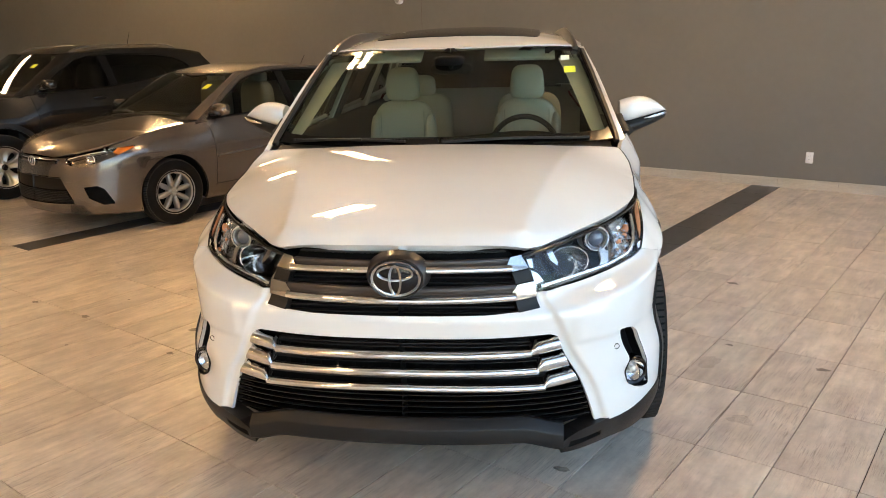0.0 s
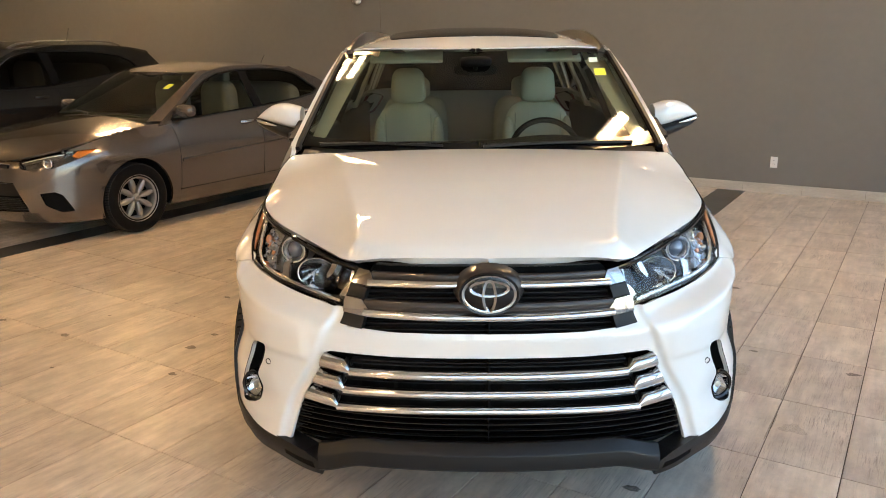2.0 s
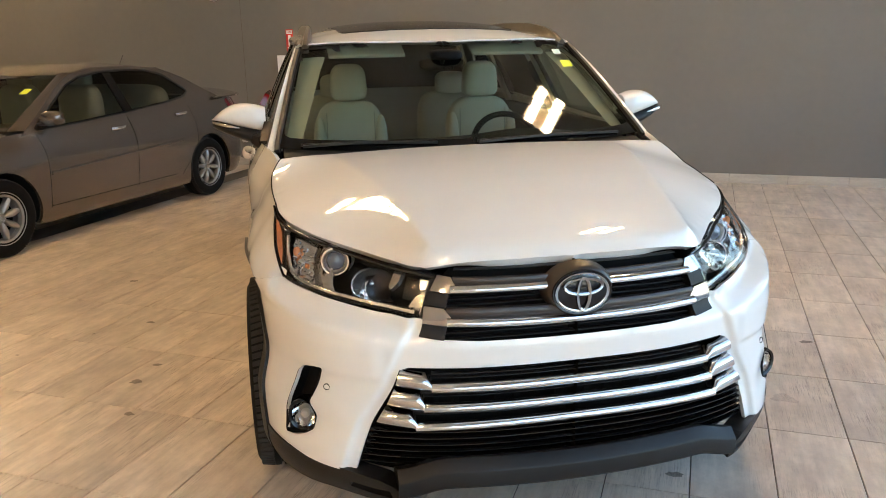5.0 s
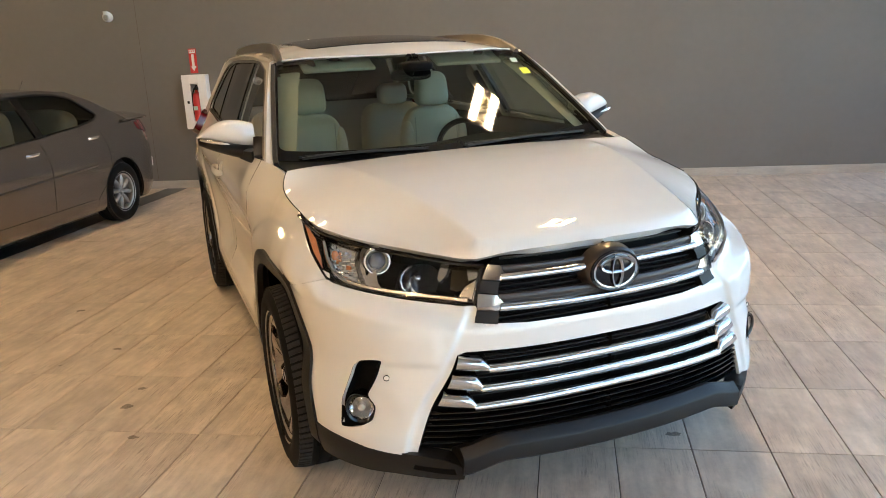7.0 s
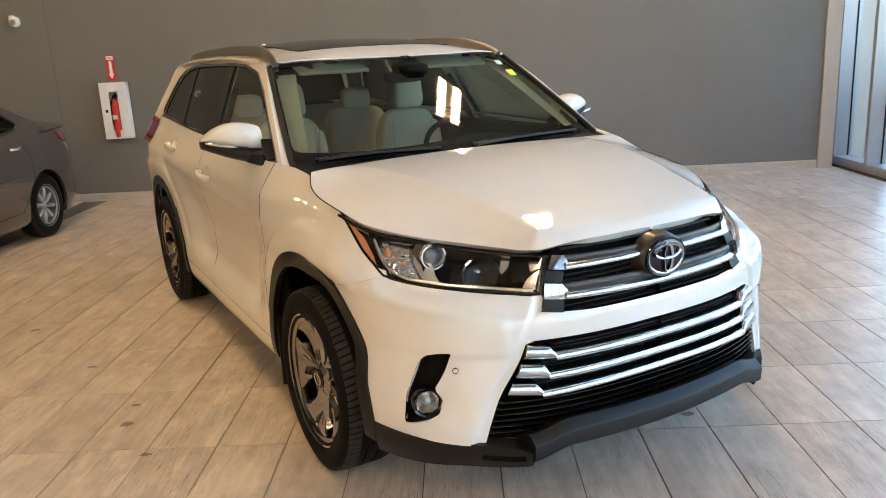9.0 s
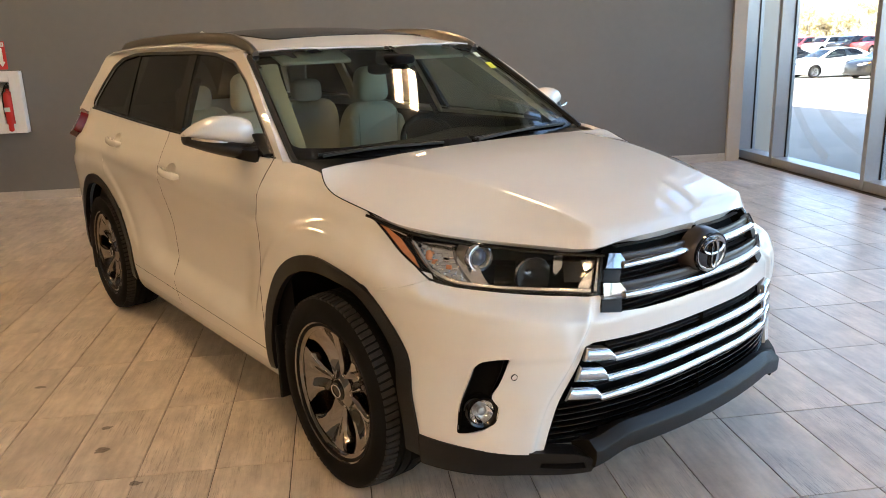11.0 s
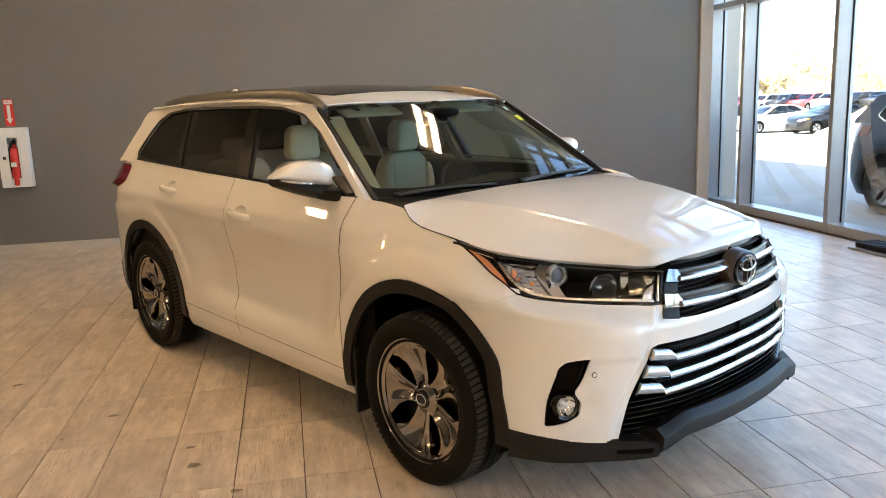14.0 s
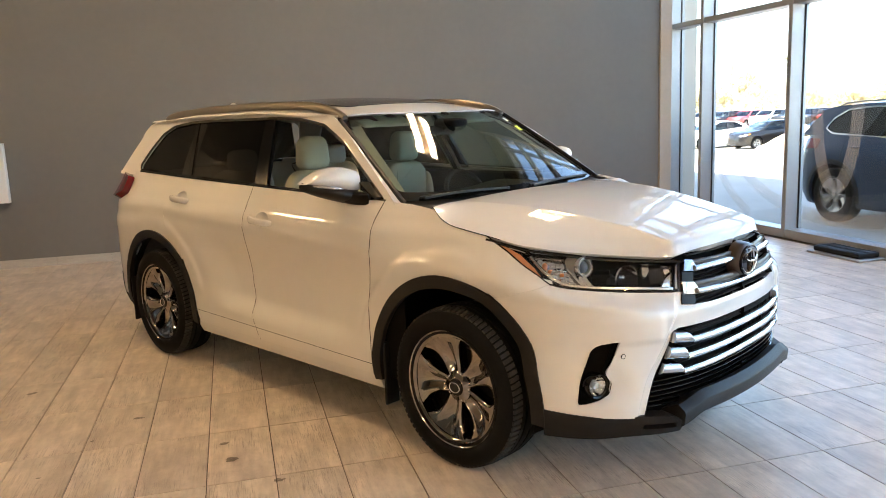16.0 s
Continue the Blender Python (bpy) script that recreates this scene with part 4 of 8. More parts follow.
# lower lip: side pieces on the bumper's line, a straight jutting bar between them
lip_clip = arc_pts(FW, WZ, ARCH, 178, 190, 4) + [(-0.50, 0.258), (-0.74, 0.258), (-0.90, 0.266), (-1.050, 0.274), (-1.062, 0.312), (-1.040, 0.332), (-1.00, 0.348), (-0.955, 0.352), (-0.922, 0.352), (-0.738, 0.358), (-0.506, 0.380)]


def lip_surface(a, z):
    x, y, zz = HL.side(a, z)
    push = 0.050 * smooth01((-0.80 - np.asarray(a)) / 0.26) * smooth01((0.43 - np.asarray(z)) / 0.06)
    return x, y - push, zz


for sgn in (-1, 1):
    V, F = panel(lip_surface, lip_clip, 0.008, [[(-0.90, 0.300), (-1.030, 0.294), (-1.026, 0.318), (-0.905, 0.318)]], 0.0, 0.07, 0.006)
    if sgn < 0:
        V, F = mirrored(V, F)
    lip = part_raw("lip_end", V, F, M_CLAD, suv, "charcoal plastic lower lip", sharp=38)
    V, F = panel(lip_surface, [(-0.89, 0.285), (-1.07, 0.285), (-1.07, 0.332), (-0.89, 0.330)], 0.02, (), 0.0, 0.0, -0.025)
    if sgn < 0:
        V, F = mirrored(V, F)
    part_raw("lip_slot", V, F, M_PIT, lip)
    c = Vector((sgn * 0.590, -0.908, 0.330))
    part("tow_cap", lathe([(0.0, -0.004), (0.014, -0.003), (0.017, 0.004)], 6, "y", m=Matrix.Translation(c) @ Matrix.Rotation(sgn * 0.5, 4, "Z")), M_CLAD, lip, smooth=30)
bm = bmesh.new()
rows = []
for x in np.linspace(-0.55, 0.55, 41):
    e = smooth01((abs(x) - 0.40) / 0.155)
    y, dz = -1.018 + 0.22 * x * x, -0.034 * e
    rows.append([bm.verts.new((x, y + dy, z + dz * k)) for dy, z, k in ((0.11, 0.384, 1), (0.040, 0.416, 1), (0.033, 0.417, 1), (0.003, 0.392, 1), (0.0, 0.384, 1), (0.004, 0.338, 1), (0.012, 0.329, 1), (0.10, 0.322, 1))])
for p, q in zip(rows, rows[1:]):
    for j in range(7):
        bm.faces.new((p[j], p[j + 1], q[j + 1], q[j]))
bm.faces.new(rows[0])
bm.faces.new(rows[-1])
bmesh.ops.recalc_face_normals(bm, faces=bm.faces)
part("lip_spoiler", bm, M_CLAD, suv, "charcoal plastic lip bar under the grille", smooth=30)

# fog lamps
for sgn in (-1, 1):
    fl = new("fog_lamp")
    hang(fl, suv)
    V, F = panel(HL.side, [(-0.83, 0.69), (-0.66, 0.68), (-0.65, 0.39), (-0.83, 0.40)], 0.02, lift=-0.045, flange=0.0)
    if sgn < 0:
        V, F = mirrored(V, F)
    part_raw("pocket", V, F, M_PIT, fl, "black fog lamp pocket")
    edge = rounded(FOG, 0.012, 3)
    vs, fs = [], []
    for a, z in edge:
        mid = (a * 0.98 - 0.735 * 0.02, z * 0.98 + 0.54 * 0.02)
        vs += [nose_point(mid[0], mid[1], 0.004, sgn), nose_point(mid[0], mid[1], -0.046, sgn)]
    for k in range(len(edge)):
        n2 = (k + 1) % len(edge)
        fs.append([2 * k, 2 * n2, 2 * n2 + 1, 2 * k + 1])
    part_raw("pocket_wall", vs, fs, M_PIT, fl)
    c = nose_point(-0.742, 0.486, -0.006, sgn)
    m = look(c, c + Vector((sgn * 0.35, -1.0, 0.0)))
    part("bezel", lathe([(0.050, -0.045), (0.054, -0.004), (0.050, 0.006), (0.043, 0.002), (0.040, -0.012)], 36, "z", m=m @ pose(0, 0, 0, 180, 0, 0)), M_GLOSSBLACK, fl, smooth=40)
    part("reflector", lathe([(0.0, -0.03), (0.018, -0.026), (0.034, -0.012), (0.0405, -0.002)], 32, "z", m=m @ pose(0, 0, 0, 180, 0, 0)), M_CHROME, fl, "bright reflector bowl", smooth=60)
    part("bulb_cap", lathe([(0.0, 0.0), (0.012, -0.003), (0.015, -0.016), (0.010, -0.028)], 20, "z", m=m @ pose(0, 0, 0, 180, 0, 0)), M_STEEL, fl, smooth=60)
    part("lens", lathe([(0.0, 0.008), (0.020, 0.006), (0.035, 0.001), (0.0405, -0.004)], 32, "z", m=m @ pose(0, 0, 0, 180, 0, 0)), M_LENS, fl, "clear lens", smooth=60)
    sx, sy, sz = cheek(np.array([-0.812]), np.array([0.607]))
    c = Vector((sgn * float(sx[0]), float(sy[0]), float(sz[0]))) + Vector((sgn * 0.4, -1.0, 0.0)).normalized() * 0.0015
    m = look(c, c + Vector((sgn * 0.4, -1.0, 0.0)))
    part("parking_sensor", lathe([(0.0, -0.0012), (0.0075, -0.001), (0.0085, 0.0), (0.0095, 0.0005), (0.011, 0.004)], 24, "z", m=m), M_PEARL, suv, smooth=30)
    part("sensor_ring", lathe([(0.0082, 0.001), (0.0084, -0.0022), (0.0104, -0.0022), (0.0106, 0.001)], 24, "z", m=m), M_BLACK, suv, "thin dark ring round the sensor")

# flanks
fender_clip = [(-0.46, 0.869), (-0.592, 0.911), (-0.535, 0.943), (-0.455, 0.975), (-0.35, 1.023), (-0.200, 1.074), (-0.10, 1.084), (0.03, 1.094), (0.075, 1.106), (0.105, 1.120), (0.185, 1.160), (0.30, 1.178), (0.455, 1.190), (0.478, 1.10), (0.502, 0.90), (0.526, 0.70), (0.528, 0.50), (0.524, 0.312)] + [(FW + ARCH * math.cos(radians(d)), WZ + ARCH * math.sin(radians(d))) for d in range(-4, 121, 6)]
pair("fender", HL.side, fender_clip, M_PEARL, suv, "", 0.011, flange=0.02)
pair("seam_flange", HL.side, [(-0.24, 0.80), (-0.62, 0.896), (-0.600, 0.930), (-0.50, 0.945), (-0.24, 0.85)], M_PEARL, suv, "", 0.02, lift=-0.0035, flange=0.0)
BELT = lambda y: 1.187 + 0.030 * (y - 0.46)
CUT_A = [(0.527, 0.318), (0.531, 0.50), (0.529, 0.70), (0.505, 0.90), (0.481, 1.10), (0.458, 1.190)]
CUT_B = [(1.60, BELT(1.60)), (1.602, 1.09), (1.626, 0.95), (1.645, 0.80), (1.650, 0.64), (1.618, 0.474), (1.552, 0.318)]
GAPW = 0.0028
door_f = [(a + GAPW, z) for a, z in CUT_A] + [(0.9, BELT(0.9))] + [(a - GAPW, z) for a, z in CUT_B]
door_r = [(a + GAPW, z) for a, z in CUT_B[::-1]] + [(2.1, BELT(2.1)), (2.52, BELT(2.52)), (2.60, 1.10), (2.60, 0.98), (2.52, 0.88), (2.40, 0.76)] + arc_pts(RW, WZ, ARCH, 146, 176, 6) + [(2.25, 0.318)]
quarter = [(2.52, BELT(2.52)), (2.60, 1.10), (2.60, 0.98), (2.52, 0.88), (2.40, 0.76)] + arc_pts(RW, WZ, ARCH, 138, 0, 28) + [(3.40, 0.36), (HL.a1, 0.36), (HL.a1, 1.27), (3.3, 1.27), (2.9, BELT(2.9))]
doors = []
HANDLES = ((1.415, 1.040), (2.408, 1.114))
for nm, clip, (hy, hz) in (("front_door", door_f, HANDLES[0]), ("rear_door", door_r, HANDLES[1])):
    bowl = [(hy + 0.070 * math.cos(q), hz + 0.008 + 0.040 * math.sin(q)) for q in np.linspace(0, 2 * math.pi, 25)[:-1]]
    doors.append(pair(nm, HL.side, clip, M_PEARL, suv, "", 0.013, [bowl], flange=0.005))
pair("rear_quarter", HL.side, quarter, M_PEARL, suv, "", 0.03, flange=0.02)
pair("rocker", HL.side, [(0.49, 0.238), (2.29, 0.238), (2.29, 0.315), (0.49, 0.315)], M_PEARL, suv, "", 0.03, flange=0.05, lift=-0.004)
pair("sill_line", HL.side, [(0.53, 0.372), (2.27, 0.398), (2.27, 0.4008), (0.53, 0.3748)], M_PIT, suv, "", 0.05, flange=0.0, lift=0.0008)
# near-black sheets behind the doors, shade put into the colour of the gaps
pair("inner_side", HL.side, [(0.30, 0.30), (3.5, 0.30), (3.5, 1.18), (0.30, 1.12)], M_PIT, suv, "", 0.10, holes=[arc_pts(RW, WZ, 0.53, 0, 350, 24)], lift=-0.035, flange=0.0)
both("tail_panel", HL.side, [(3.45, 0.25), (HL.a1, 0.25), (HL.a1, 0.50), (3.45, 0.50)], M_CLAD, suv, "charcoal rear bumper lower", 0.05, lift=0.004)

for sgn in (-1, 1):
    for cut, nm in ((CUT_A, "door_gap"), (CUT_B[::-1], "door_gap")):
        pts = [((1 - t) * a0 + t * a1, (1 - t) * z0 + t * z1) for (a0, z0), (a1, z1) in zip(cut, cut[1:]) for t in (0.0, 0.25, 0.5, 0.75)] + [cut[-1]]
        part(nm, sweep([nose_point(a, z, -0.0020, sgn) for a, z in pts], ring_section(0.0026, 6), up=(1, 0, 0)), M_PIT, suv, "dark door shut line")

# arch cladding, liners, flaps
for yc, z_cut in ((FW, -8), (RW, -6)):
    ring = arc_pts(yc, WZ, ARCH + 0.004, 188, z_cut, 40) + arc_pts(yc, WZ, ARCH_IN, z_cut, 188, 40)
    pair("arch_cladding", HL.side, ring, M_CLAD, suv, "charcoal plastic wheel arch trim", 0.012, lift=0.010, flange=0.025)
    for sgn in (-1, 1):
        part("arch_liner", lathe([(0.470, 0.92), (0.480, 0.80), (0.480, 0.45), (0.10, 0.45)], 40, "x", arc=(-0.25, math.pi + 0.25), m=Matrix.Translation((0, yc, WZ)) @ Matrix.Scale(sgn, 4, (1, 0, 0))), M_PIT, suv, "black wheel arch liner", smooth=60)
    for sgn in (-1, 1):
        y = yc + 0.440
        part("mud_flap", box((sgn * 0.905 - 0.045, y - 0.004, 0.175), (sgn * 0.905 + 0.045, y + 0.010, 0.50), 0.004, 1), M_BLACK, suv, "black mud flap")
part("underbody", box((-0.70, -0.55, 0.20), (0.70, 3.55, 0.34), 0.02, 1), M_PIT, suv, "dark underbody")
bm = box((-0.80, 0.56, 0.34), (0.80, 3.6, 0.60), 0.02, 1)
part("cabin_floor", bm, M_INTERIOR, suv)

# wheels
w = make_wheel(suv, 0.372, 0.265, 0.245, 5, M_GUNMETAL, True, 0.628)
w.matrix_basis = pose(-0.860, FW - 0.032, WZ, 0, 0, 180)
for x, y, rz, tw in ((-0.856, RW - 0.01, 180, 25), (0.860, FW - 0.032, 0, 0), (0.856, RW - 0.01, 0, 40)):
    copy_thing(w, pose(x, y, WZ, 0, 0, rz) @ pose(0, 0, 0, tw, 0, 0))

# hood
HOOD_E = spline([(-0.892, 0.996), (-0.882, 0.994), (-0.862, 0.985), (-0.842, 0.972), (-0.828, 0.967), (-0.733, 0.973), (-0.628, 0.983), (-0.528, 0.994), (-0.46, 1.007), (-0.385, 1.022), (-0.325, 1.032), (-0.25, 1.048), (-0.163, 1.063), (-0.05, 1.081), (0.03, 1.095), (0.10, 1.121), (0.20, 1.170), (0.40, 1.19)])
HOOD_X = spline([(-0.892, 0.02), (-0.882, 0.20), (-0.862, 0.33), (-0.842, 0.405), (-0.828, 0.437), (-0.733, 0.520), (-0.628, 0.600), (-0.528, 0.680), (-0.46, 0.740), (-0.385, 0.790), (-0.325, 0.820), (-0.25, 0.843), (-0.163, 0.850), (-0.05, 0.858), (0.03, 0.860), (0.08, 0.858), (0.20, 0.815), (0.30, 0.75)])
HOOD_C = spline([(-0.892, 1.000), (-0.87, 1.018), (-0.82, 1.043), (-0.76, 1.063), (-0.70, 1.081), (-0.62, 1.101), (-0.54, 1.118), (-0.46, 1.134), (-0.37, 1.149), (-0.20, 1.168), (-0.10, 1.175), (0.10, 1.183), (0.25, 1.185)])


HOOD_YF = spline([(0.0, -0.892), (0.20, -0.882), (0.33, -0.862), (0.405, -0.842), (0.437, -0.828), (0.52, -0.733), (0.60, -0.628), (0.68, -0.528), (0.74, -0.46), (0.79, -0.385), (0.82, -0.325), (0.843, -0.25), (0.85, -0.163), (0.858, -0.05)])


def hood_surface(x, y):
    x, y = np.asarray(x, float), np.asarray(y, float)
    ax, xe = np.abs(x), HOOD_X(y)
    crease = np.minimum(0.41 + 0.20 * smooth01((y + 0.95) / 1.3), xe * 0.90)
    fall = np.clip((ax - crease) / np.maximum(xe - crease, 0.02), 0, 1)
    mid = HOOD_C(y) - (0.018 - 0.007 * smooth01((y + 0.5) / 0.5)) * np.clip(ax / crease, 0, 1) ** 2
    z = mid + (HOOD_E(y) - mid) * (0.72 * fall + 0.28 * fall ** 2)
    d = np.clip((y - HOOD_YF(ax)) / 0.035, 0, 1)
    rim = HOOD_E(np.maximum(HOOD_YF(ax), -0.892))
    z = rim + (z - rim) * (1 - (1 - d) ** 2.2)
    return x, y, z


hood_rim = [(float(HOOD_X(y)) - 0.004, float(y) + 0.004 * float(smooth01((-0.3 - y) / 0.2))) for y in np.r_[np.linspace(-0.8915, -0.78, 24), np.linspace(-0.76, 0.19, 44)]]
hood_clip = [(0.0, -0.892)] + hood_rim + [(0.70, 0.212), (0.50, 0.222), (0.25, 0.228), (0.0, 0.230)]
hood = both("hood", hood_surface, hood_clip, M_PEARL, suv, "pearl white hood", 0.011, flange=0.03, flip=False)


def relax(me, chosen, turns):
    """Evens out the height of the chosen vertices between the fixed ones."""
    n = len(me.vertices)
    co = np.empty(n * 3)
    me.vertices.foreach_get("co", co)
    co = co.reshape(-1, 3)
    ed = np.empty(len(me.edges) * 2, int)
    me.edges.foreach_get("vertices", ed)
    a, b = ed.reshape(-1, 2).T
    free = chosen(co)
    deg = np.bincount(np.r_[a, b], minlength=n)
    for _ in range(turns):
        total = np.bincount(a, co[b, 2], n) + np.bincount(b, co[a, 2], n)
        co[free, 2] = (total / np.maximum(deg, 1))[free]
    me.vertices.foreach_set("co", co.ravel())
    me.update()


def hood_flank(co):
    x, y, z = np.abs(co[:, 0]), co[:, 1], co[:, 2]
    xe = HOOD_X(y)
    crease = np.minimum(0.41 + 0.20 * smooth01((y + 0.95) / 1.3), xe * 0.90)
    top = np.abs(z - hood_surface(co[:, 0], y)[2]) < 0.004
    return top & (x > crease + 0.012) & (x < xe - 0.022) & (y > HOOD_YF(x) + 0.05) & (y < 0.17)


relax(hood.data, hood_flank, 60)

for sgn in (-1, 1):
    pts = [(float(HOOD_X(y)) - 0.001, y) for y in np.linspace(-0.24, 0.19, 30)] + [(0.70, 0.216)]
    part("hood_gap", sweep([(sgn * x, y, float(hood_surface(x - 0.006, y)[2]) - 0.0015) for x, y in pts], ring_section(0.0019, 6)), M_PIT, suv, "dark shut line beside the hood")

# glasshouse of the white SUV
def g_side(y, z):
    """The side of the cabin above the belt."""
    y, z = np.asarray(y, float), np.asarray(z, float)
    x = 0.886 - 0.40 * (z - 1.187) - 0.16 * np.clip(z - 1.187, 0, 1) ** 2 - 0.030 * smooth01((y - 1.8) / 1.6) - 0.02 * smooth01((0.9 - y) / 0.5)
    return x, y, z


def g_ws(x, z):
    x, z = np.asarray(x, float), np.asarray(z, float)
    return x, 0.247 + 0.185 * x * x + (1.475 + 0.36 * x * x) * (z - 1.17) - 0.38 * (z - 1.17) * (1.606 - z), z


ROOF_C = spline([(0.85, 1.600), (1.05, 1.648), (1.3, 1.690), (1.6, 1.714), (1.9, 1.722), (2.6, 1.714), (3.1, 1.686), (3.45, 1.640)])


def g_roof(x, y):
    x, y = np.asarray(x, float), np.asarray(y, float)
    return x, y, ROOF_C(y) - 0.080 * (np.abs(x) / 0.70) ** 2.6 * smooth01((y - 0.6) / 0.8)


side_clip = [(0.40, 1.178), (0.62, 1.345), (0.80, 1.470), (0.95, 1.555), (1.06, 1.612), (1.30, 1.634), (1.9, 1.650), (2.6, 1.648), (3.05, 1.622), (3.25, 1.590), (3.36, 1.45), (3.50, 1.25), (3.3, 1.245), (2.5, BELT(2.5) - 0.01), (1.5, BELT(1.5) - 0.01), (0.6, 1.178)]
DLO = rounded([(0.475, 1.192), (0.66, 1.318), (0.90, 1.474), (1.10, 1.560), (1.34, 1.597), (1.60, 1.608), (2.30, 1.610), (2.62, 1.604), (2.86, 1.580), (2.99, 1.530), (3.10, 1.420), (3.185, 1.315), (3.17, 1.284), (2.52, BELT(2.52) + 0.012), (1.54, BELT(1.54) + 0.008), (0.70, 1.200)], 0.02, 3)
pair("body_side", g_side, side_clip, M_PEARL, suv, "", 0.016, [DLO], flange=0.02)


def dlo_strip(name, mat, width, lift, label=""):
    for sgn in (-1, 1):
        pts = []
        for y, z in DLO:
            x, yy, zz = g_side(y, z)
            pts.append((sgn * (float(x) + lift), float(yy), float(zz)))
        part(name, sweep(pts, [(-width, -0.004), (width, -0.004), (width * 0.6, 0.004), (-width * 0.6, 0.004)], closed=True, up=(1, 0, 0)), mat, suv, label, smooth=40)


dlo_strip("window_trim", M_DARKCHROME, 0.008, 0.001, "dark chrome window trim")
belt_pts = [(y, BELT(y) + 0.004) for y in np.linspace(0.46, 3.16, 24)]
for sgn in (-1, 1):
    part("belt_moulding", sweep([(sgn * (float(g_side(y, z)[0]) + 0.006), y, z) for y, z in belt_pts], bar_section(0.012, 0.010)), M_DARKCHROME, suv, "dark chrome belt moulding", smooth=40)
# side glass and pillars
G_F = [(0.50, 1.198), (0.66, 1.310), (0.90, 1.466), (1.10, 1.552), (1.34, 1.590), (1.62, 1.603), (1.49, BELT(1.5) + 0.004), (0.72, 1.196)]
G_R = [(1.60, BELT(1.6) + 0.004), (1.70, 1.604), (2.30, 1.608), (2.535, 1.606), (2.40, BELT(2.4) + 0.004)]
G_Q = [(2.43, BELT(2.43) + 0.006), (2.56, 1.604), (2.66, 1.600), (2.86, 1.578), (2.98, 1.530), (3.09, 1.420), (3.18, 1.312), (3.165, 1.286)]
for nm, clip, mat, lab in (("front_side_glass", G_F, M_CLEARGLASS, "clear side glass"), ("rear_side_glass", G_R, M_PRIVACY, "dark privacy glass"), ("quarter_glass", G_Q, M_PRIVACY, "dark privacy glass")):
    for ob in pair(nm, g_side, clip, mat, suv, lab, 0.04, flange=0.0, lift=-0.008):
        ob.visible_shadow = False
pair("b_pillar", g_side, [(1.48, BELT(1.5)), (1.612, 1.605), (1.71, 1.607), (1.61, BELT(1.6))], M_GLOSSBLACK, suv, "gloss black pillar", 0.03, flange=0.02, lift=-0.004)
pair("c_pillar", g_side, [(2.39, BELT(2.4)), (2.525, 1.607), (2.57, 1.605), (2.44, BELT(2.44))], M_GLOSSBLACK, suv, "gloss black pillar", 0.03, flange=0.02, lift=-0.004)

# windscreen
WS_EDGE = [(0.0, 1.160), (0.40, 1.166), (0.70, 1.176), (0.832, 1.185), (0.792, 1.310), (0.738, 1.470), (0.694, 1.583), (0.682, 1.592), (0.40, 1.602), (0.0, 1.606)]
WS_CLEAR = rounded([(-0.001, 1.200), (0.40, 1.204), (0.68, 1.212), (0.798, 1.222), (0.764, 1.320), (0.708, 1.480), (0.672, 1.575), (0.38, 1.588), (-0.001, 1.592)], 0.03, 4)
ws = both("windshield", g_ws, WS_EDGE, M_CARGLASS, suv, "tinted windshield", 0.014, flange=0.0, flip=True)
ws.visible_shadow = False
both("windshield_frit", g_ws, WS_EDGE, M_GLOSSBLACK, suv, "black windshield border", 0.02, [WS_CLEAR], flange=0.0, lift=-0.004, flip=True)
part("camera_housing", blob((0, 0.83, 1.545), (0.08, 0.09, 0.026), 3.5), M_PIT, suv, "black sensor housing behind the windshield", smooth=60)
# pillar ends towards the windscreen
for sgn in (-1, 1):
    bm = bmesh.new()
    rows = []
    for z in np.linspace(1.175, 1.600, 16):
        xw = float(np.interp(z, [1.185, 1.31, 1.47, 1.583, 1.60], [0.832, 0.792, 0.738, 0.694, 0.688]))
        yw = float(g_ws(xw, z)[1])
        ys = float(np.interp(z, [1.178, 1.345, 1.47, 1.555, 1.612], [0.40, 0.62, 0.80, 0.95, 1.06]))
        xs = float(g_side(ys, z)[0])
        a, b = Vector((xw, yw - 0.004, z)), Vector((xs, ys, z))
        mid = (a + b) / 2 + Vector((0.012, -0.006, 0.000))
        row = [a + Vector((-0.006, 0.016, -0.004)), a, (a + mid) / 2 + Vector((0.004, -0.005, 0.001)), mid, (mid + b) / 2 + Vector((0.005, -0.003, 0)), b]
        rows.append([bm.verts.new((sgn * p.x, p.y, p.z)) for p in row])
    for p, q in zip(rows, rows[1:]):
        for j in range(len(p) - 1):
            bm.faces.new((p[j], p[j + 1], q[j + 1], q[j]) if sgn > 0 else (p[j + 1], p[j], q[j], q[j + 1]))
    part("a_pillar", bm, M_PEARL, suv, smooth=60)
    edge = []
    for z in np.linspace(1.170, 1.578, 18):
        xw = float(np.interp(z, [1.185, 1.31, 1.47, 1.583, 1.60], [0.832, 0.792, 0.738, 0.694, 0.688]))
        edge.append((sgn * (xw - 0.004), float(g_ws(xw, z)[1]) - 0.012, z + 0.006))
    part("windshield_moulding", sweep(edge, [(-0.013, -0.010), (0.013, -0.010), (0.011, 0.007), (-0.006, 0.010)] if sgn > 0 else [(-0.013, -0.010), (0.013, -0.010), (0.006, 0.010), (-0.011, 0.007)], up=(0, -0.55, 0.83)), M_BLACK, suv, "black moulding beside the windshield", smooth=50)
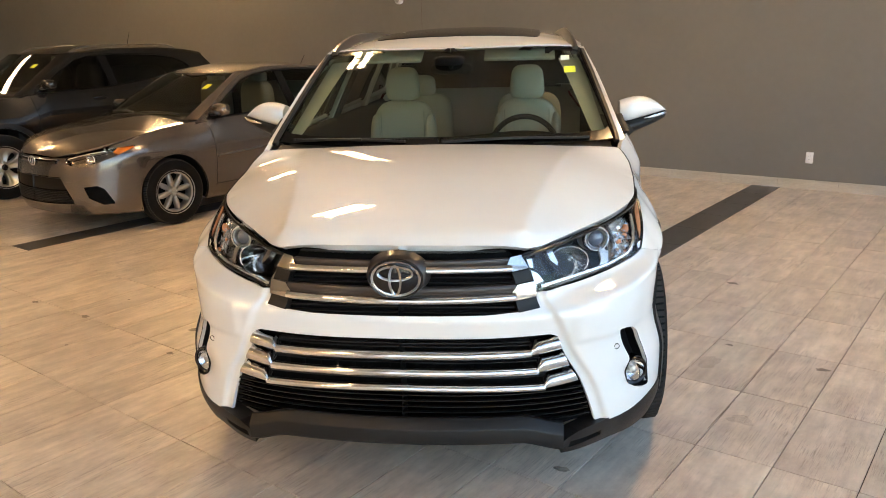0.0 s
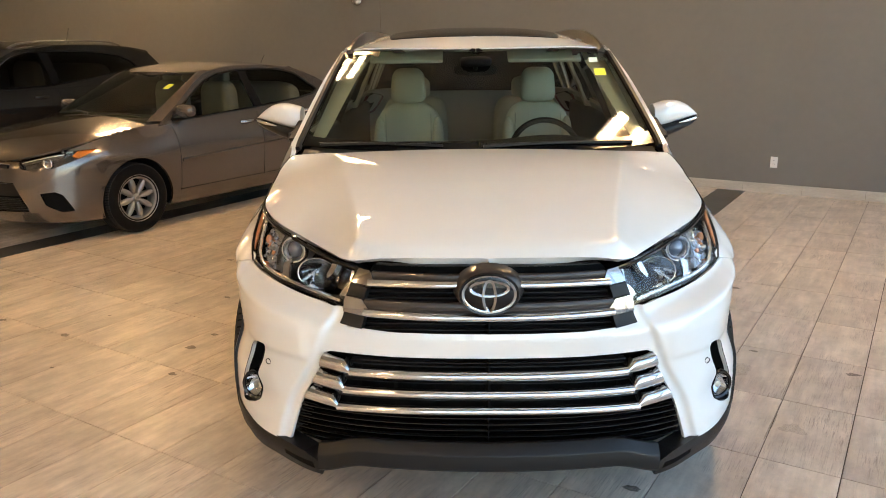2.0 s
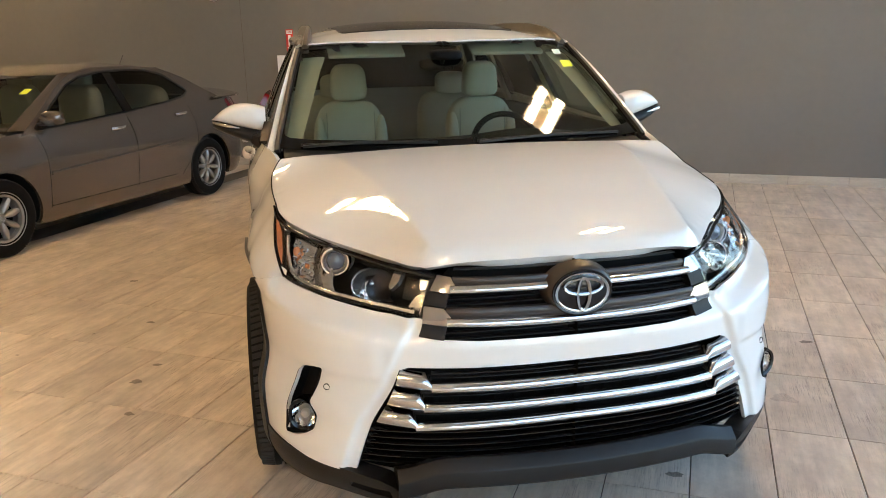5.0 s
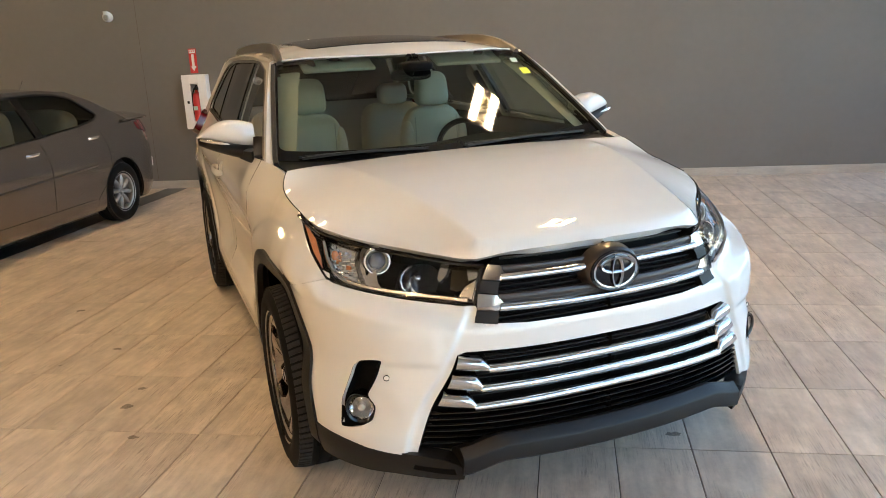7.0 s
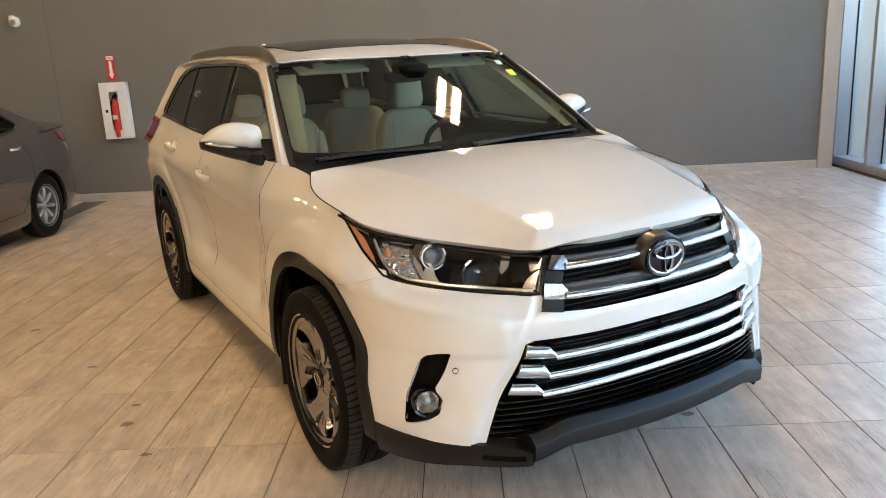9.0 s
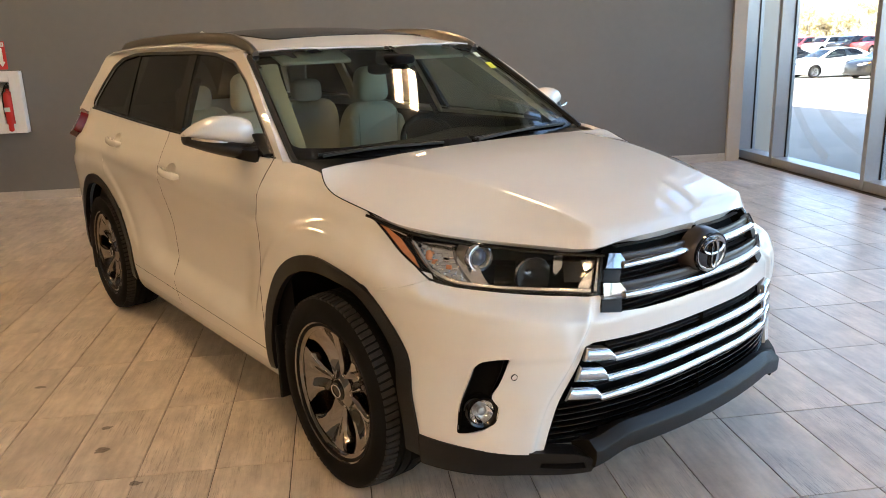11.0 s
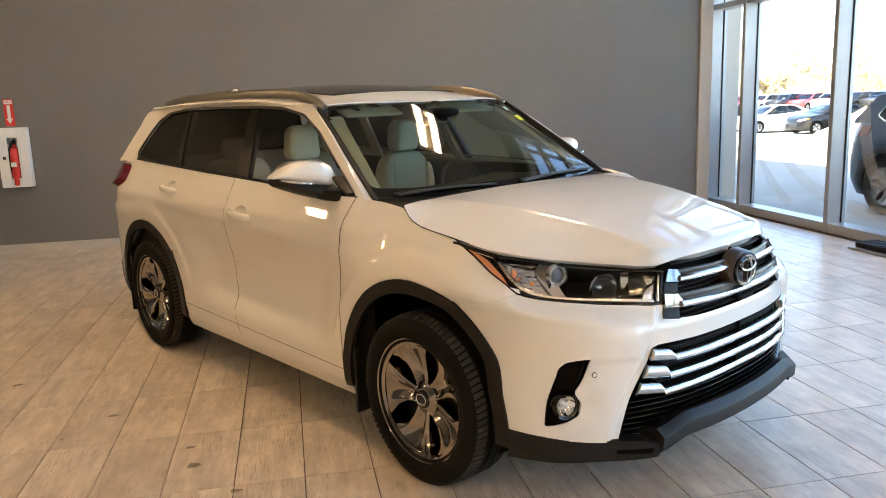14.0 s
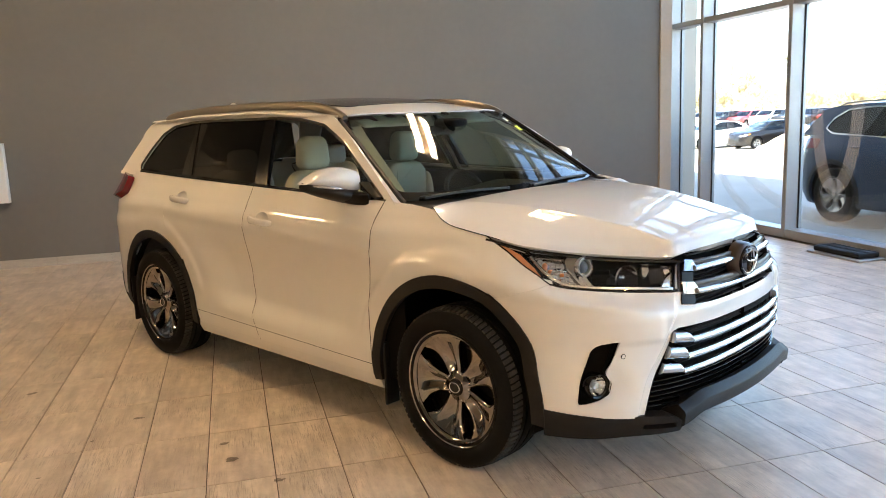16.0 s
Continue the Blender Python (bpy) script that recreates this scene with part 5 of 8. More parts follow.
# roof
roof_clip = [(0.0, 0.886), (0.35, 0.925), (0.60, 1.005), (0.668, 1.040), (0.692, 1.12), (0.700, 1.5), (0.700, 2.2), (0.690, 2.8), (0.665, 3.22), (0.62, 3.38), (0.0, 3.44)]
SUN = rounded([(-0.001, 1.16), (0.30, 1.168), (0.455, 1.20), (0.470, 1.30), (0.470, 1.98), (0.44, 2.02), (-0.001, 2.03)], 0.03, 3)
both("roof", g_roof, roof_clip, M_PEARL, suv, "pearl white roof panel", 0.02, flange=0.007, flip=False)
both("sunroof", g_roof, SUN, M_GLOSSBLACK, suv, "dark sunroof glass", 0.02, flange=0.008, lift=0.006, flip=False)
for sgn in (-1, 1):
    bm = bmesh.new()
    rows = []
    for y in np.linspace(1.03, 3.32, 40):
        zt = float(g_roof(0.69, y)[2])
        zs = float(np.interp(y, [1.03, 1.06, 1.3, 1.9, 2.6, 3.05, 3.25, 3.36], [1.60, 1.612, 1.634, 1.650, 1.648, 1.622, 1.590, 1.45]))
        xs = float(g_side(y, zs)[0])
        xr = float(np.interp(y, [1.03, 1.12, 1.5, 2.2, 2.8, 3.22, 3.38], [0.668, 0.692, 0.70, 0.70, 0.69, 0.665, 0.62]))
        zr = float(g_roof(xr, y)[2])
        a, b = Vector((xr, y, zr)), Vector((xs, y, zs))
        row = [a, (a * 2 + b) / 3 + Vector((0.004, 0, 0.006)), (a + 2 * b) / 3 + Vector((0.006, 0, 0.005)), b]
        rows.append([bm.verts.new((sgn * p.x, p.y, p.z)) for p in row])
    for p, q in zip(rows, rows[1:]):
        for j in range(3):
            bm.faces.new((p[j], p[j + 1], q[j + 1], q[j]) if sgn < 0 else (p[j + 1], p[j], q[j], q[j + 1]))
    part("roof_side", bm, M_PEARL, suv, smooth=60)
    zz = spline([(0.985, 1.604), (1.04, 1.630), (1.15, 1.662), (1.34, 1.692), (1.6, 1.703), (1.9, 1.707), (2.5, 1.701), (2.9, 1.686), (3.10, 1.669), (3.18, 1.648)])
    xx = spline([(0.985, 0.660), (1.10, 0.645), (1.34, 0.622), (2.0, 0.622), (2.8, 0.605), (3.18, 0.575)])
    ys = np.r_[np.linspace(0.985, 1.2, 10), np.linspace(1.25, 3.18, 24)]
    part("roof_rail", sweep([(sgn * float(xx(y)), y, float(zz(y))) for y in ys], [(-0.016, -0.046), (0.016, -0.046), (0.015, -0.008), (0.008, 0.002), (-0.008, 0.002), (-0.015, -0.008)]), M_RAIL, suv, "satin bronze-grey roof rail", smooth=40)
part("antenna_fin", blob((-0.03, 3.15, 1.700), (0.018, 0.055, 0.048), 2.2, 16, 10), M_PEARL, suv, smooth=60)
bm = bmesh.new()
rows = []
for i, z in enumerate(np.linspace(1.24, 1.615, 10)):
    y = 3.62 - 0.55 * (z - 1.24)
    xe = float(np.interp(z, [1.24, 1.615], [0.80, 0.62]))
    rows.append([bm.verts.new((xe * t, y - 0.10 * t * t, z)) for t in np.linspace(-1, 1, 15)])
for p, q in zip(rows, rows[1:]):
    for j in range(14):
        bm.faces.new((p[j], p[j + 1], q[j + 1], q[j]))
bmesh.ops.recalc_face_normals(bm, faces=bm.faces)
part("rear_glass", bm, M_PRIVACY, suv, "dark rear window", smooth=60)
part("spoiler", blob((0, 3.36, 1.618), (0.60, 0.08, 0.018), 4.0), M_PEARL, suv, smooth=60)
pair("tail_lamp", HL.side, rounded([(3.29, 1.225), (3.26, 1.115), (3.40, 1.070), (3.62, 1.080), (3.66, 1.215), (3.46, 1.245)], 0.02, 3), M_REDLENS, suv, "dark red tail lamp", 0.02, lift=0.048, flange=0.07)

# hood cowl, wipers
bm = bmesh.new()
rows = []
for x in np.linspace(-0.80, 0.80, 33):
    y0, z0 = 0.222 - 0.03 * x * x, 1.155
    yw = float(g_ws(x, 1.175)[1])
    rows.append([bm.verts.new(p) for p in ((x, y0 - 0.03, z0 - 0.012), (x, (y0 + yw) / 2, 1.150), (x, yw + 0.01, 1.172))])
for p, q in zip(rows, rows[1:]):
    for j in range(2):
        bm.faces.new((p[j], p[j + 1], q[j + 1], q[j]))
bmesh.ops.recalc_face_normals(bm, faces=bm.faces)
part("cowl", bm, M_BLACK, suv, "black cowl panel", smooth=60)


def ws_point(x, z, lift):
    y = float(g_ws(x, z)[1])
    return Vector((x, y - lift * 0.55, z + lift * 0.83))


for x0, x1 in ((0.02, 0.70), (-0.72, -0.16)):
    wiper = new("wiper")
    hang(wiper, suv)
    arm = [ws_point(x0 + (x1 - x0) * t, 1.176 + 0.010 * math.sin(math.pi * t) + 0.004 * t, 0.020) for t in np.linspace(0, 0.62, 8)]
    blade = [ws_point(x0 - 0.02 + (x1 - x0 + 0.02) * t, 1.186 + 0.006 * math.sin(math.pi * t), 0.012) for t in np.linspace(0.02, 1, 12)]
    part("arm", sweep(arm, bar_section(0.012, 0.016)), M_BLACK, wiper, smooth=40)
    part("blade", sweep(blade, bar_section(0.012, 0.014)), M_BLACK, wiper, smooth=40)

# mirrors
for sgn in (-1, 1):
    mir = new("door_mirror")
    hang(mir, suv)

    bm = bmesh.new()
    rows = []
    for i in range(15):
        t = i / 14
        x = 0.868 + 0.245 * t
        hw = 0.090 * (1 - 0.86 * t ** 3.2) ** 0.5 * (0.80 + 0.2 * min(1, t * 5))
        yc = 0.715 + 0.090 * t ** 1.5
        zt = 1.322 + 0.038 * math.sin(math.pi * min(1, 0.12 + t * 0.75)) - 0.060 * t ** 3
        zb = 1.222 + 0.058 * t ** 1.1
        row = []
        for j in range(18):
            a = 2 * math.pi * j / 18
            f = lambda c, n: math.copysign(abs(c) ** (2 / n), c)
            row.append(bm.verts.new((sgn * x, yc + hw * f(math.cos(a), 2.4), (zt + zb) / 2 + (zt - zb) / 2 * f(math.sin(a), 2.6))))
        rows.append(row)
    for p, q in zip(rows, rows[1:]):
        for j in range(18):
            bm.faces.new((p[j], p[(j + 1) % 18], q[(j + 1) % 18], q[j]))
    bm.faces.new(rows[0])
    bm.faces.new(rows[-1])
    bmesh.ops.recalc_face_normals(bm, faces=bm.faces)
    part("shell", bm, M_PEARL, mir, "pearl white mirror cap", smooth=60)
    bm = bmesh.new()
    rows = []
    for i in range(12):
        t = i / 11
        x = 0.850 + 0.258 * t
        hw = 0.086 * (1 - 0.86 * t ** 3.2) ** 0.5
        yc = 0.712 + 0.086 * t ** 1.5
        zt = 1.240 + 0.045 * t ** 1.1
        zb = 1.160 + 0.082 * t ** 1.5
        row = []
        for j in range(16):
            a = 2 * math.pi * j / 16
            row.append(bm.verts.new((sgn * x, yc + hw * math.cos(a), (zt + zb) / 2 + (zt - zb) / 2 * math.sin(a))))
        rows.append(row)
    for p, q in zip(rows, rows[1:]):
        for j in range(16):
            bm.faces.new((p[j], p[(j + 1) % 16], q[(j + 1) % 16], q[j]))
    bm.faces.new(rows[0])
    bm.faces.new(rows[-1])
    bmesh.ops.recalc_face_normals(bm, faces=bm.faces)
    part("lower_cover", bm, M_BLACK, mir, "black mirror underside", smooth=60)
    part("foot", sweep([(sgn * 0.845, 0.575, 1.192), (sgn * 0.865, 0.62, 1.192), (sgn * 0.90, 0.70, 1.198)], bar_section(0.060, 0.10), scales=[1.25, 1.1, 0.9]), M_BLACK, mir, "black mirror foot", smooth=50)
    part("turn_signal", sweep([(sgn * (0.985 + 0.118 * t), 0.640 + 0.080 * t ** 2.2, 1.252 + 0.022 * t) for t in np.linspace(0, 1, 8)], bar_section(0.012, 0.012), scales=[0.3, 0.6, 0.8, 1, 1, 1, 1, 0.7]), M_CHROME, mir, "clear turn signal strip", smooth=50)
    part("corner_panel", sweep([(sgn * 0.868, 0.50, 1.20), (sgn * 0.862, 0.56, 1.225), (sgn * 0.846, 0.64, 1.27)], bar_section(0.06, 0.014), up=(sgn, 0, 0)), M_BLACK, mir, smooth=50)
    part("mirror_glass", blob((sgn * 0.985, 0.818, 1.285), (0.085, 0.006, 0.048), 3.5), M_CHROME, mir, "mirror glass", smooth=60)

# door handles over bowl-shaped recesses
for (y, z), drs in zip(HANDLES, doors):
    for sgn, d in zip((-1, 1), drs):
        x = float(HL.side(np.array([y]), np.array([z]))[0][0])
        hd = new("door_handle")
        hang(hd, d)
        part("grip", sweep([(sgn * (x + 0.004 + 0.034 * math.sin(math.pi * min(max(t, 0.0), 1.0)) ** 0.42), y - 0.105 + 0.21 * t, z + 0.014 * (t - 0.5)) for t in np.linspace(0, 1, 16)], ring_section(0.0195, 12, 0.012), scales=[0.6, 0.95, 1.05] + [1] * 8 + [1.05, 1.1, 1.1, 1.0, 0.7]), M_PEARL, hd, "pearl white handle", smooth=60)
        bm = bmesh.new()
        rows = []
        for k in range(7):
            t = k / 6
            rows.append([bm.verts.new((sgn * (float(HL.side(np.array([y + 0.072 * t * math.cos(q)]), np.array([z + 0.008 + 0.042 * t * math.sin(q)]))[0][0]) - 0.002 - 0.028 * (1 - t * t) ** 0.7), y + 0.072 * t * math.cos(q), z + 0.008 + 0.042 * t * math.sin(q))) for q in np.linspace(0, 2 * math.pi, 29)[:-1]])
        for p, q in zip(rows, rows[1:]):
            for k in range(28):
                bm.faces.new((p[k], p[(k + 1) % 28], q[(k + 1) % 28], q[k]))
        bmesh.ops.remove_doubles(bm, verts=bm.verts, dist=1e-5)
        bmesh.ops.recalc_face_normals(bm, faces=bm.faces)
        part("cup", bm, M_PEARL, hd, "hollow behind the handle", smooth=60)

# headlamps of the white SUV
lamp_poly = rounded(HEADLIGHT, 0.012, 3)
for sgn in (-1, 1):
    hl = new("headlight")
    hang(hl, suv)

    def sheet(name, clip, mat, label="", step=0.012, lift=0.0, flange=0.0, holes=(), par=None):
        V, F = panel(HL.side, clip, step, holes, 0.0, flange, lift)
        if sgn < 0:
            V, F = mirrored(V, F)
        return part_raw(name, V, F, mat, par or hl, label, sharp=42)

    sheet("housing", lamp_poly, M_PIT, "black lamp housing", 0.02, -0.140)
    top = [(-0.200, 1.072), (-0.33, 1.063), (-0.435, 1.053), (-0.60, 1.039), (-0.78, 1.020), (-0.965, 0.994), (-1.166, 0.962)]
    low = [(-1.134, 0.838), (-1.00, 0.859), (-0.83, 0.880), (-0.67, 0.896), (-0.592, 0.910), (-0.535, 0.941), (-0.455, 0.973), (-0.35, 1.021), (-0.200, 1.072)]
    part("frame", sweep([nose_point(a, z - 0.008, -0.003, sgn) for a, z in [((top[i][0] * (4 - k) + top[i + 1][0] * k) / 4, (top[i][1] * (4 - k) + top[i + 1][1] * k) / 4) for i in range(6) for k in range(4)] + top[-1:]], bar_section(0.011, 0.012)), M_GLOSSBLACK, hl, "black upper rim", smooth=40)
    part("frame", sweep([nose_point(a, z + 0.005, -0.006, sgn) for a, z in low], bar_section(0.008, 0.012)), M_GLOSSBLACK, hl, "black lower rim", smooth=40)
    part("frame", sweep([nose_point(-1.158, 0.960, -0.006, sgn), nose_point(-1.128, 0.840, -0.006, sgn)], bar_section(0.010, 0.014), up=(0, 1, 0)), M_BLACK, hl, smooth=40)
    cover = sheet("lens", lamp_poly, M_LENS, "clear lamp lens", 0.02, 0.0)
    cover.visible_shadow = False
    ring = lamp_poly
    vs, fs = [], []
    for a, z in ring:
        vs += [nose_point(a, z, -0.004, sgn), nose_point(a, z, -0.138, sgn)]
    for k in range(len(ring)):
        n2 = (k + 1) % len(ring)
        fs.append([2 * k, 2 * n2, 2 * n2 + 1, 2 * k + 1])
    part_raw("lamp_wall", vs, fs, M_PIT, hl)
    # smoked outer corner with the amber marker
    sheet("corner_panel", [(-0.22, 1.068), (-0.50, 1.045), (-0.50, 1.012), (-0.60, 0.93), (-0.56, 0.925), (-0.35, 1.018)], M_GLOSSBLACK, "smoked outer corner", 0.012, -0.012)
    sheet("side_marker", rounded([(-0.275, 1.052), (-0.36, 1.046), (-0.44, 1.022), (-0.52, 0.974), (-0.556, 0.941), (-0.50, 0.960), (-0.43, 0.992), (-0.34, 1.033)], 0.004, 3), M_AMBERDIM, "amber side marker", 0.007, -0.007, 0.004)
    part("marker_line", sweep([nose_point(-0.37, 1.046, -0.006, sgn), nose_point(-0.47, 1.032, -0.006, sgn)], bar_section(0.005, 0.004)), M_CHROME, hl)
    # faceted pocket of the turn signal
    pocket = [(-0.505, 1.029), (-0.653, 1.030), (-0.662, 0.986), (-0.725, 0.920), (-0.664, 0.908), (-0.589, 0.946)]
    sheet("side_reflector", pocket, M_LAMPSILVER, "faceted bright reflector", 0.012, -0.034, 0.0)
    part("turn_bulb", blob((0, 0, 0), (0.012, 0.010, 0.018), 2.2, 14, 10), M_AMBERDIM, hl, "amber turn bulb", smooth=60, m=Matrix.Translation(nose_point(-0.575, 0.990, -0.026, sgn)))
    sheet("projector_surround", [(-0.668, 1.026), (-0.735, 1.018), (-0.742, 0.985), (-0.775, 0.930), (-0.800, 0.905), (-0.735, 0.908), (-0.672, 0.980)], M_LAMPSILVER, "silver surround of the projector", 0.010, -0.045, 0.01)
    rnd = random.Random(11)
    for i in range(7):
        for j in range(6):
            u, v = (i + 0.5 + rnd.uniform(-0.2, 0.2)) / 7, (j + 0.5 + rnd.uniform(-0.2, 0.2)) / 6
            a = -0.515 - 0.14 * u - 0.055 * (1 - v) * 1.2
            z = 0.925 + 0.10 * v - 0.004 * i
            if within(np.array(pocket), np.array([a]), np.array([z]))[0]:
                c = nose_point(a, z, -0.030, sgn)
                nrm = (nose_point(a, z, 0.0, sgn) - c).normalized() + Vector((rnd.uniform(-0.35, 0.35), rnd.uniform(-0.3, 0.3), rnd.uniform(-0.4, 0.4)))
                part("facet", b_box(bmesh.new(), (-0.009, -0.007, -0.002), (0.009, 0.007, 0.002), 0.0015, 1), M_CHROME if (3 * i + j) % 9 else M_AMBERDIM, hl, "small mirror facet", m=look(c, c + nrm) @ pose(0, 0, 0, 180, 0, 0))
    sheet("pocket_wall", [(-0.652, 1.028), (-0.664, 1.026), (-0.672, 0.982), (-0.730, 0.918), (-0.722, 0.915), (-0.664, 0.980)], M_DARKCHROME, "dark chrome divider", 0.006, -0.030, 0.02)
    # projector in its chrome barrel
    c = Vector((sgn * 0.672, -0.544, 0.936))
    m = look(c, c + Vector((sgn * 0.22, -1.0, 0.05))) @ pose(0, 0, 0, 180, 0, 0)
    part("barrel", lathe([(0.048, -0.005), (0.052, -0.02), (0.056, -0.06)], 36, "z", m=m), M_STEEL, hl, "bright lamp barrel", smooth=60)
    part("projector_ring", lathe([(0.036, -0.03), (0.0365, 0.006), (0.040, 0.012), (0.045, 0.012), (0.050, 0.004), (0.051, -0.006)], 40, "z", m=m), M_CHROME, hl, "chrome projector ring", smooth=40)
    part("projector_inner_ring", lathe([(0.030, -0.006), (0.031, 0.006), (0.034, 0.008), (0.036, 0.0)], 40, "z", m=m), M_STEEL, hl, smooth=40)
    part("projector_lens", lathe([(0.0, 0.014), (0.012, 0.012), (0.024, 0.005), (0.032, -0.008)], 32, "z", m=m), M_PROJ, hl, "glassy projector lens", smooth=180)
    sheet("plate", [(-0.80, 1.010), (-0.88, 1.000), (-0.90, 0.895), (-0.80, 0.900)], M_GLOSSBLACK, "gloss black plate", 0.012, -0.125)
    # bowl of the high beam
    c = nose_point(-0.915, 0.946, -0.050, sgn)
    m = look(c, c + Vector((sgn * 0.12, -1.0, 0.0))) @ pose(0, 0, 0, 180, 0, 0)
    part("high_beam_bowl", lathe([(0.008, -0.046), (0.018, -0.044), (0.030, -0.034), (0.040, -0.020), (0.048, -0.004), (0.053, 0.012), (0.056, 0.013), (0.057, 0.006)], 18, "z", m=m @ Matrix.Diagonal((1.22, 0.98, 1, 1))), M_CHROME, hl, "faceted bright reflector bowl", smooth=8)
    part("high_beam_cap", blob((0, 0, 0), (0.009, 0.014, 0.009), 2.2, 16, 10), M_CHROME, hl, "small bulb shield", smooth=60, m=Matrix.Translation(c + Vector((0, 0.012, 0.0))))
    sheet("blade", [(-0.992, 0.990), (-1.022, 0.984), (-1.018, 0.945), (-1.000, 0.925), (-0.990, 0.936)], M_LAMPSILVER, "chrome divider", 0.008, -0.030, 0.02)
    sheet("inner_step", [(-1.020, 0.972), (-1.150, 0.950), (-1.126, 0.858), (-1.075, 0.895), (-1.030, 0.905)], M_GLOSSBLACK, "smoked inner panel", 0.012, -0.062, 0.02)
    sheet("inner_facet", [(-1.092, 0.905), (-1.140, 0.925), (-1.122, 0.856), (-1.066, 0.864)], M_LAMPSILVER, "bright inner facet", 0.010, -0.040, 0.02)
    sheet("inner_facet", [(-1.085, 0.962), (-1.146, 0.950), (-1.140, 0.930), (-1.100, 0.925)], M_LAMPSILVER, "bright inner facet", 0.010, -0.046, 0.015)
    sheet("dark_divider", [(-0.690, 1.022), (-0.722, 1.018), (-0.735, 0.985), (-0.722, 0.950), (-0.700, 0.985)], M_GLOSSBLACK, "black divider beside the projector", 0.008, -0.040, 0.02)
    sheet("high_beam_box", [(-0.862, 0.998), (-0.985, 0.985), (-0.978, 0.905), (-0.872, 0.900)], M_GLOSSBLACK, "black box round the high beam", 0.010, -0.072, 0.03)
    part("inner_line", sweep([nose_point(-1.150, 0.950, -0.012, sgn), nose_point(-1.124, 0.852, -0.012, sgn)], bar_section(0.011, 0.008), up=(0, 1, 0)), M_LAMPSILVER, hl, "bright edge strip")
    # ribbed light guide round the outer and lower edge
    aa = np.r_[np.linspace(-0.500, -0.655, 12), np.linspace(-0.68, -1.105, 26)]
    zz = np.interp(-aa, [0.496, 0.548, 0.599, 0.665, 0.772, 0.955, 1.105], [1.022, 0.979, 0.941, 0.912, 0.899, 0.877, 0.853])
    part("light_guide", sweep([nose_point(a, z, -0.014, sgn) for a, z in zip(aa, zz)], bar_section(0.020, 0.012)), M_LAMPSILVER, hl, "ribbed bright strip along the lower edge", smooth=50)
    for k in range(2, len(aa) - 1, 2):
        part("rib", sweep([nose_point(aa[k], zz[k] - 0.005, -0.009, sgn), nose_point(aa[k] - 0.006, zz[k] + 0.005, -0.009, sgn)], bar_section(0.004, 0.004), up=(0, 1, 0)), M_CHROME, hl)

# cabin of the white SUV
cabin = new("cabin")
hang(cabin, suv)
bm = bmesh.new()
rows = []
for x in np.linspace(-0.80, 0.80, 25):
    yw = float(g_ws(x, 1.165)[1])
    hump = 0.03 * math.exp(-((x - 0.38) / 0.22) ** 2)
    rows.append([bm.verts.new(p) for p in ((x, yw + 0.01, 1.150), (x, yw + 0.25, 1.158 + hump * 0.4), (x, 0.80, 1.150 + hump), (x, 0.93, 1.115 + hump), (x, 0.98, 1.02), (x, 0.96, 0.75))])
for p, q in zip(rows, rows[1:]):
    for j in range(5):
        bm.faces.new((p[j], p[j + 1], q[j + 1], q[j]))
bmesh.ops.recalc_face_normals(bm, faces=bm.faces)
part("dashboard", bm, M_INTERIOR, cabin, "dark dashboard", smooth=60)
SW = pose(0.385, 1.06, 1.055, 64, 0, 0)
part("steering_wheel", sweep([SW @ Vector((0.185 * math.cos(t), 0.185 * math.sin(t), 0)) for t in np.linspace(0, 2 * math.pi, 41)[:-1]], ring_section(0.016, 10), closed=True, up=SW.to_3x3() @ Vector((0, 0, 1))), M_INTERIOR, cabin, "dark leather steering wheel", smooth=60)
part("steering_hub", b_box(bmesh.new(), (-0.075, -0.065, -0.04), (0.075, 0.06, 0.02), 0.02, 3), M_INTERIOR, cabin, smooth=60, m=SW)
for a in (0, 180, 270):
    part("steering_spoke", b_box(bmesh.new(), (0.05, -0.018, -0.015), (0.178, 0.018, 0.006), 0.006, 2), M_INTERIOR, cabin, smooth=60, m=SW @ pose(0, 0, 0, 0, 0, a))
part("rear_view_mirror", blob((0, 0.905, 1.502), (0.112, 0.020, 0.030), 3.5), M_PIT, cabin, "black rear-view mirror", smooth=60)
part("mirror_stem", sweep([(0, 0.895, 1.505), (0, 0.85, 1.54)], ring_section(0.012, 8)), M_BLACK, cabin, smooth=60)


def car_seat(x, y, name="front_seat"):
    s = new(name)
    hang(s, suv)
    part("backrest", blob((x, y, 0.98), (0.212, 0.085, 0.305), 4.2, 32, 20, taper=lambda z: 1.0 - 0.13 * max(0, z) ** 2), M_SEAT, s, "cream leather backrest", smooth=60)
    for sx in (-1, 1):
        part("bolster", blob((x + sx * 0.178, y - 0.050, 0.95), (0.040, 0.055, 0.25), 2.6, 20, 16), M_SEAT, s, "cream leather bolster", smooth=60)
        part("seam", sweep([(x + sx * 0.138, y - 0.087, z) for z in np.linspace(0.78, 1.22, 8)], ring_section(0.0025, 6), up=(0, 1, 0)), M_SEAM, s)
    part("headrest", blob((x, y - 0.015, 1.388), (0.104, 0.056, 0.104), 4.2, 28, 16, taper=lambda z: 1.0 - 0.16 * max(0, z) ** 2 + 0.10 * max(0, -z)), M_SEAT, s, "cream leather headrest", smooth=60)
    for sx in (-0.05, 0.05):
        part("post", sweep([(x + sx, y, 1.24), (x + sx, y, 1.34)], ring_section(0.007, 8), up=(0, 1, 0)), M_STEEL, s)
    part("cushion", blob((x, y - 0.33, 0.74), (0.245, 0.27, 0.085), 4.0, 28, 14), M_SEAT, s, "cream leather cushion", smooth=60)
    return s


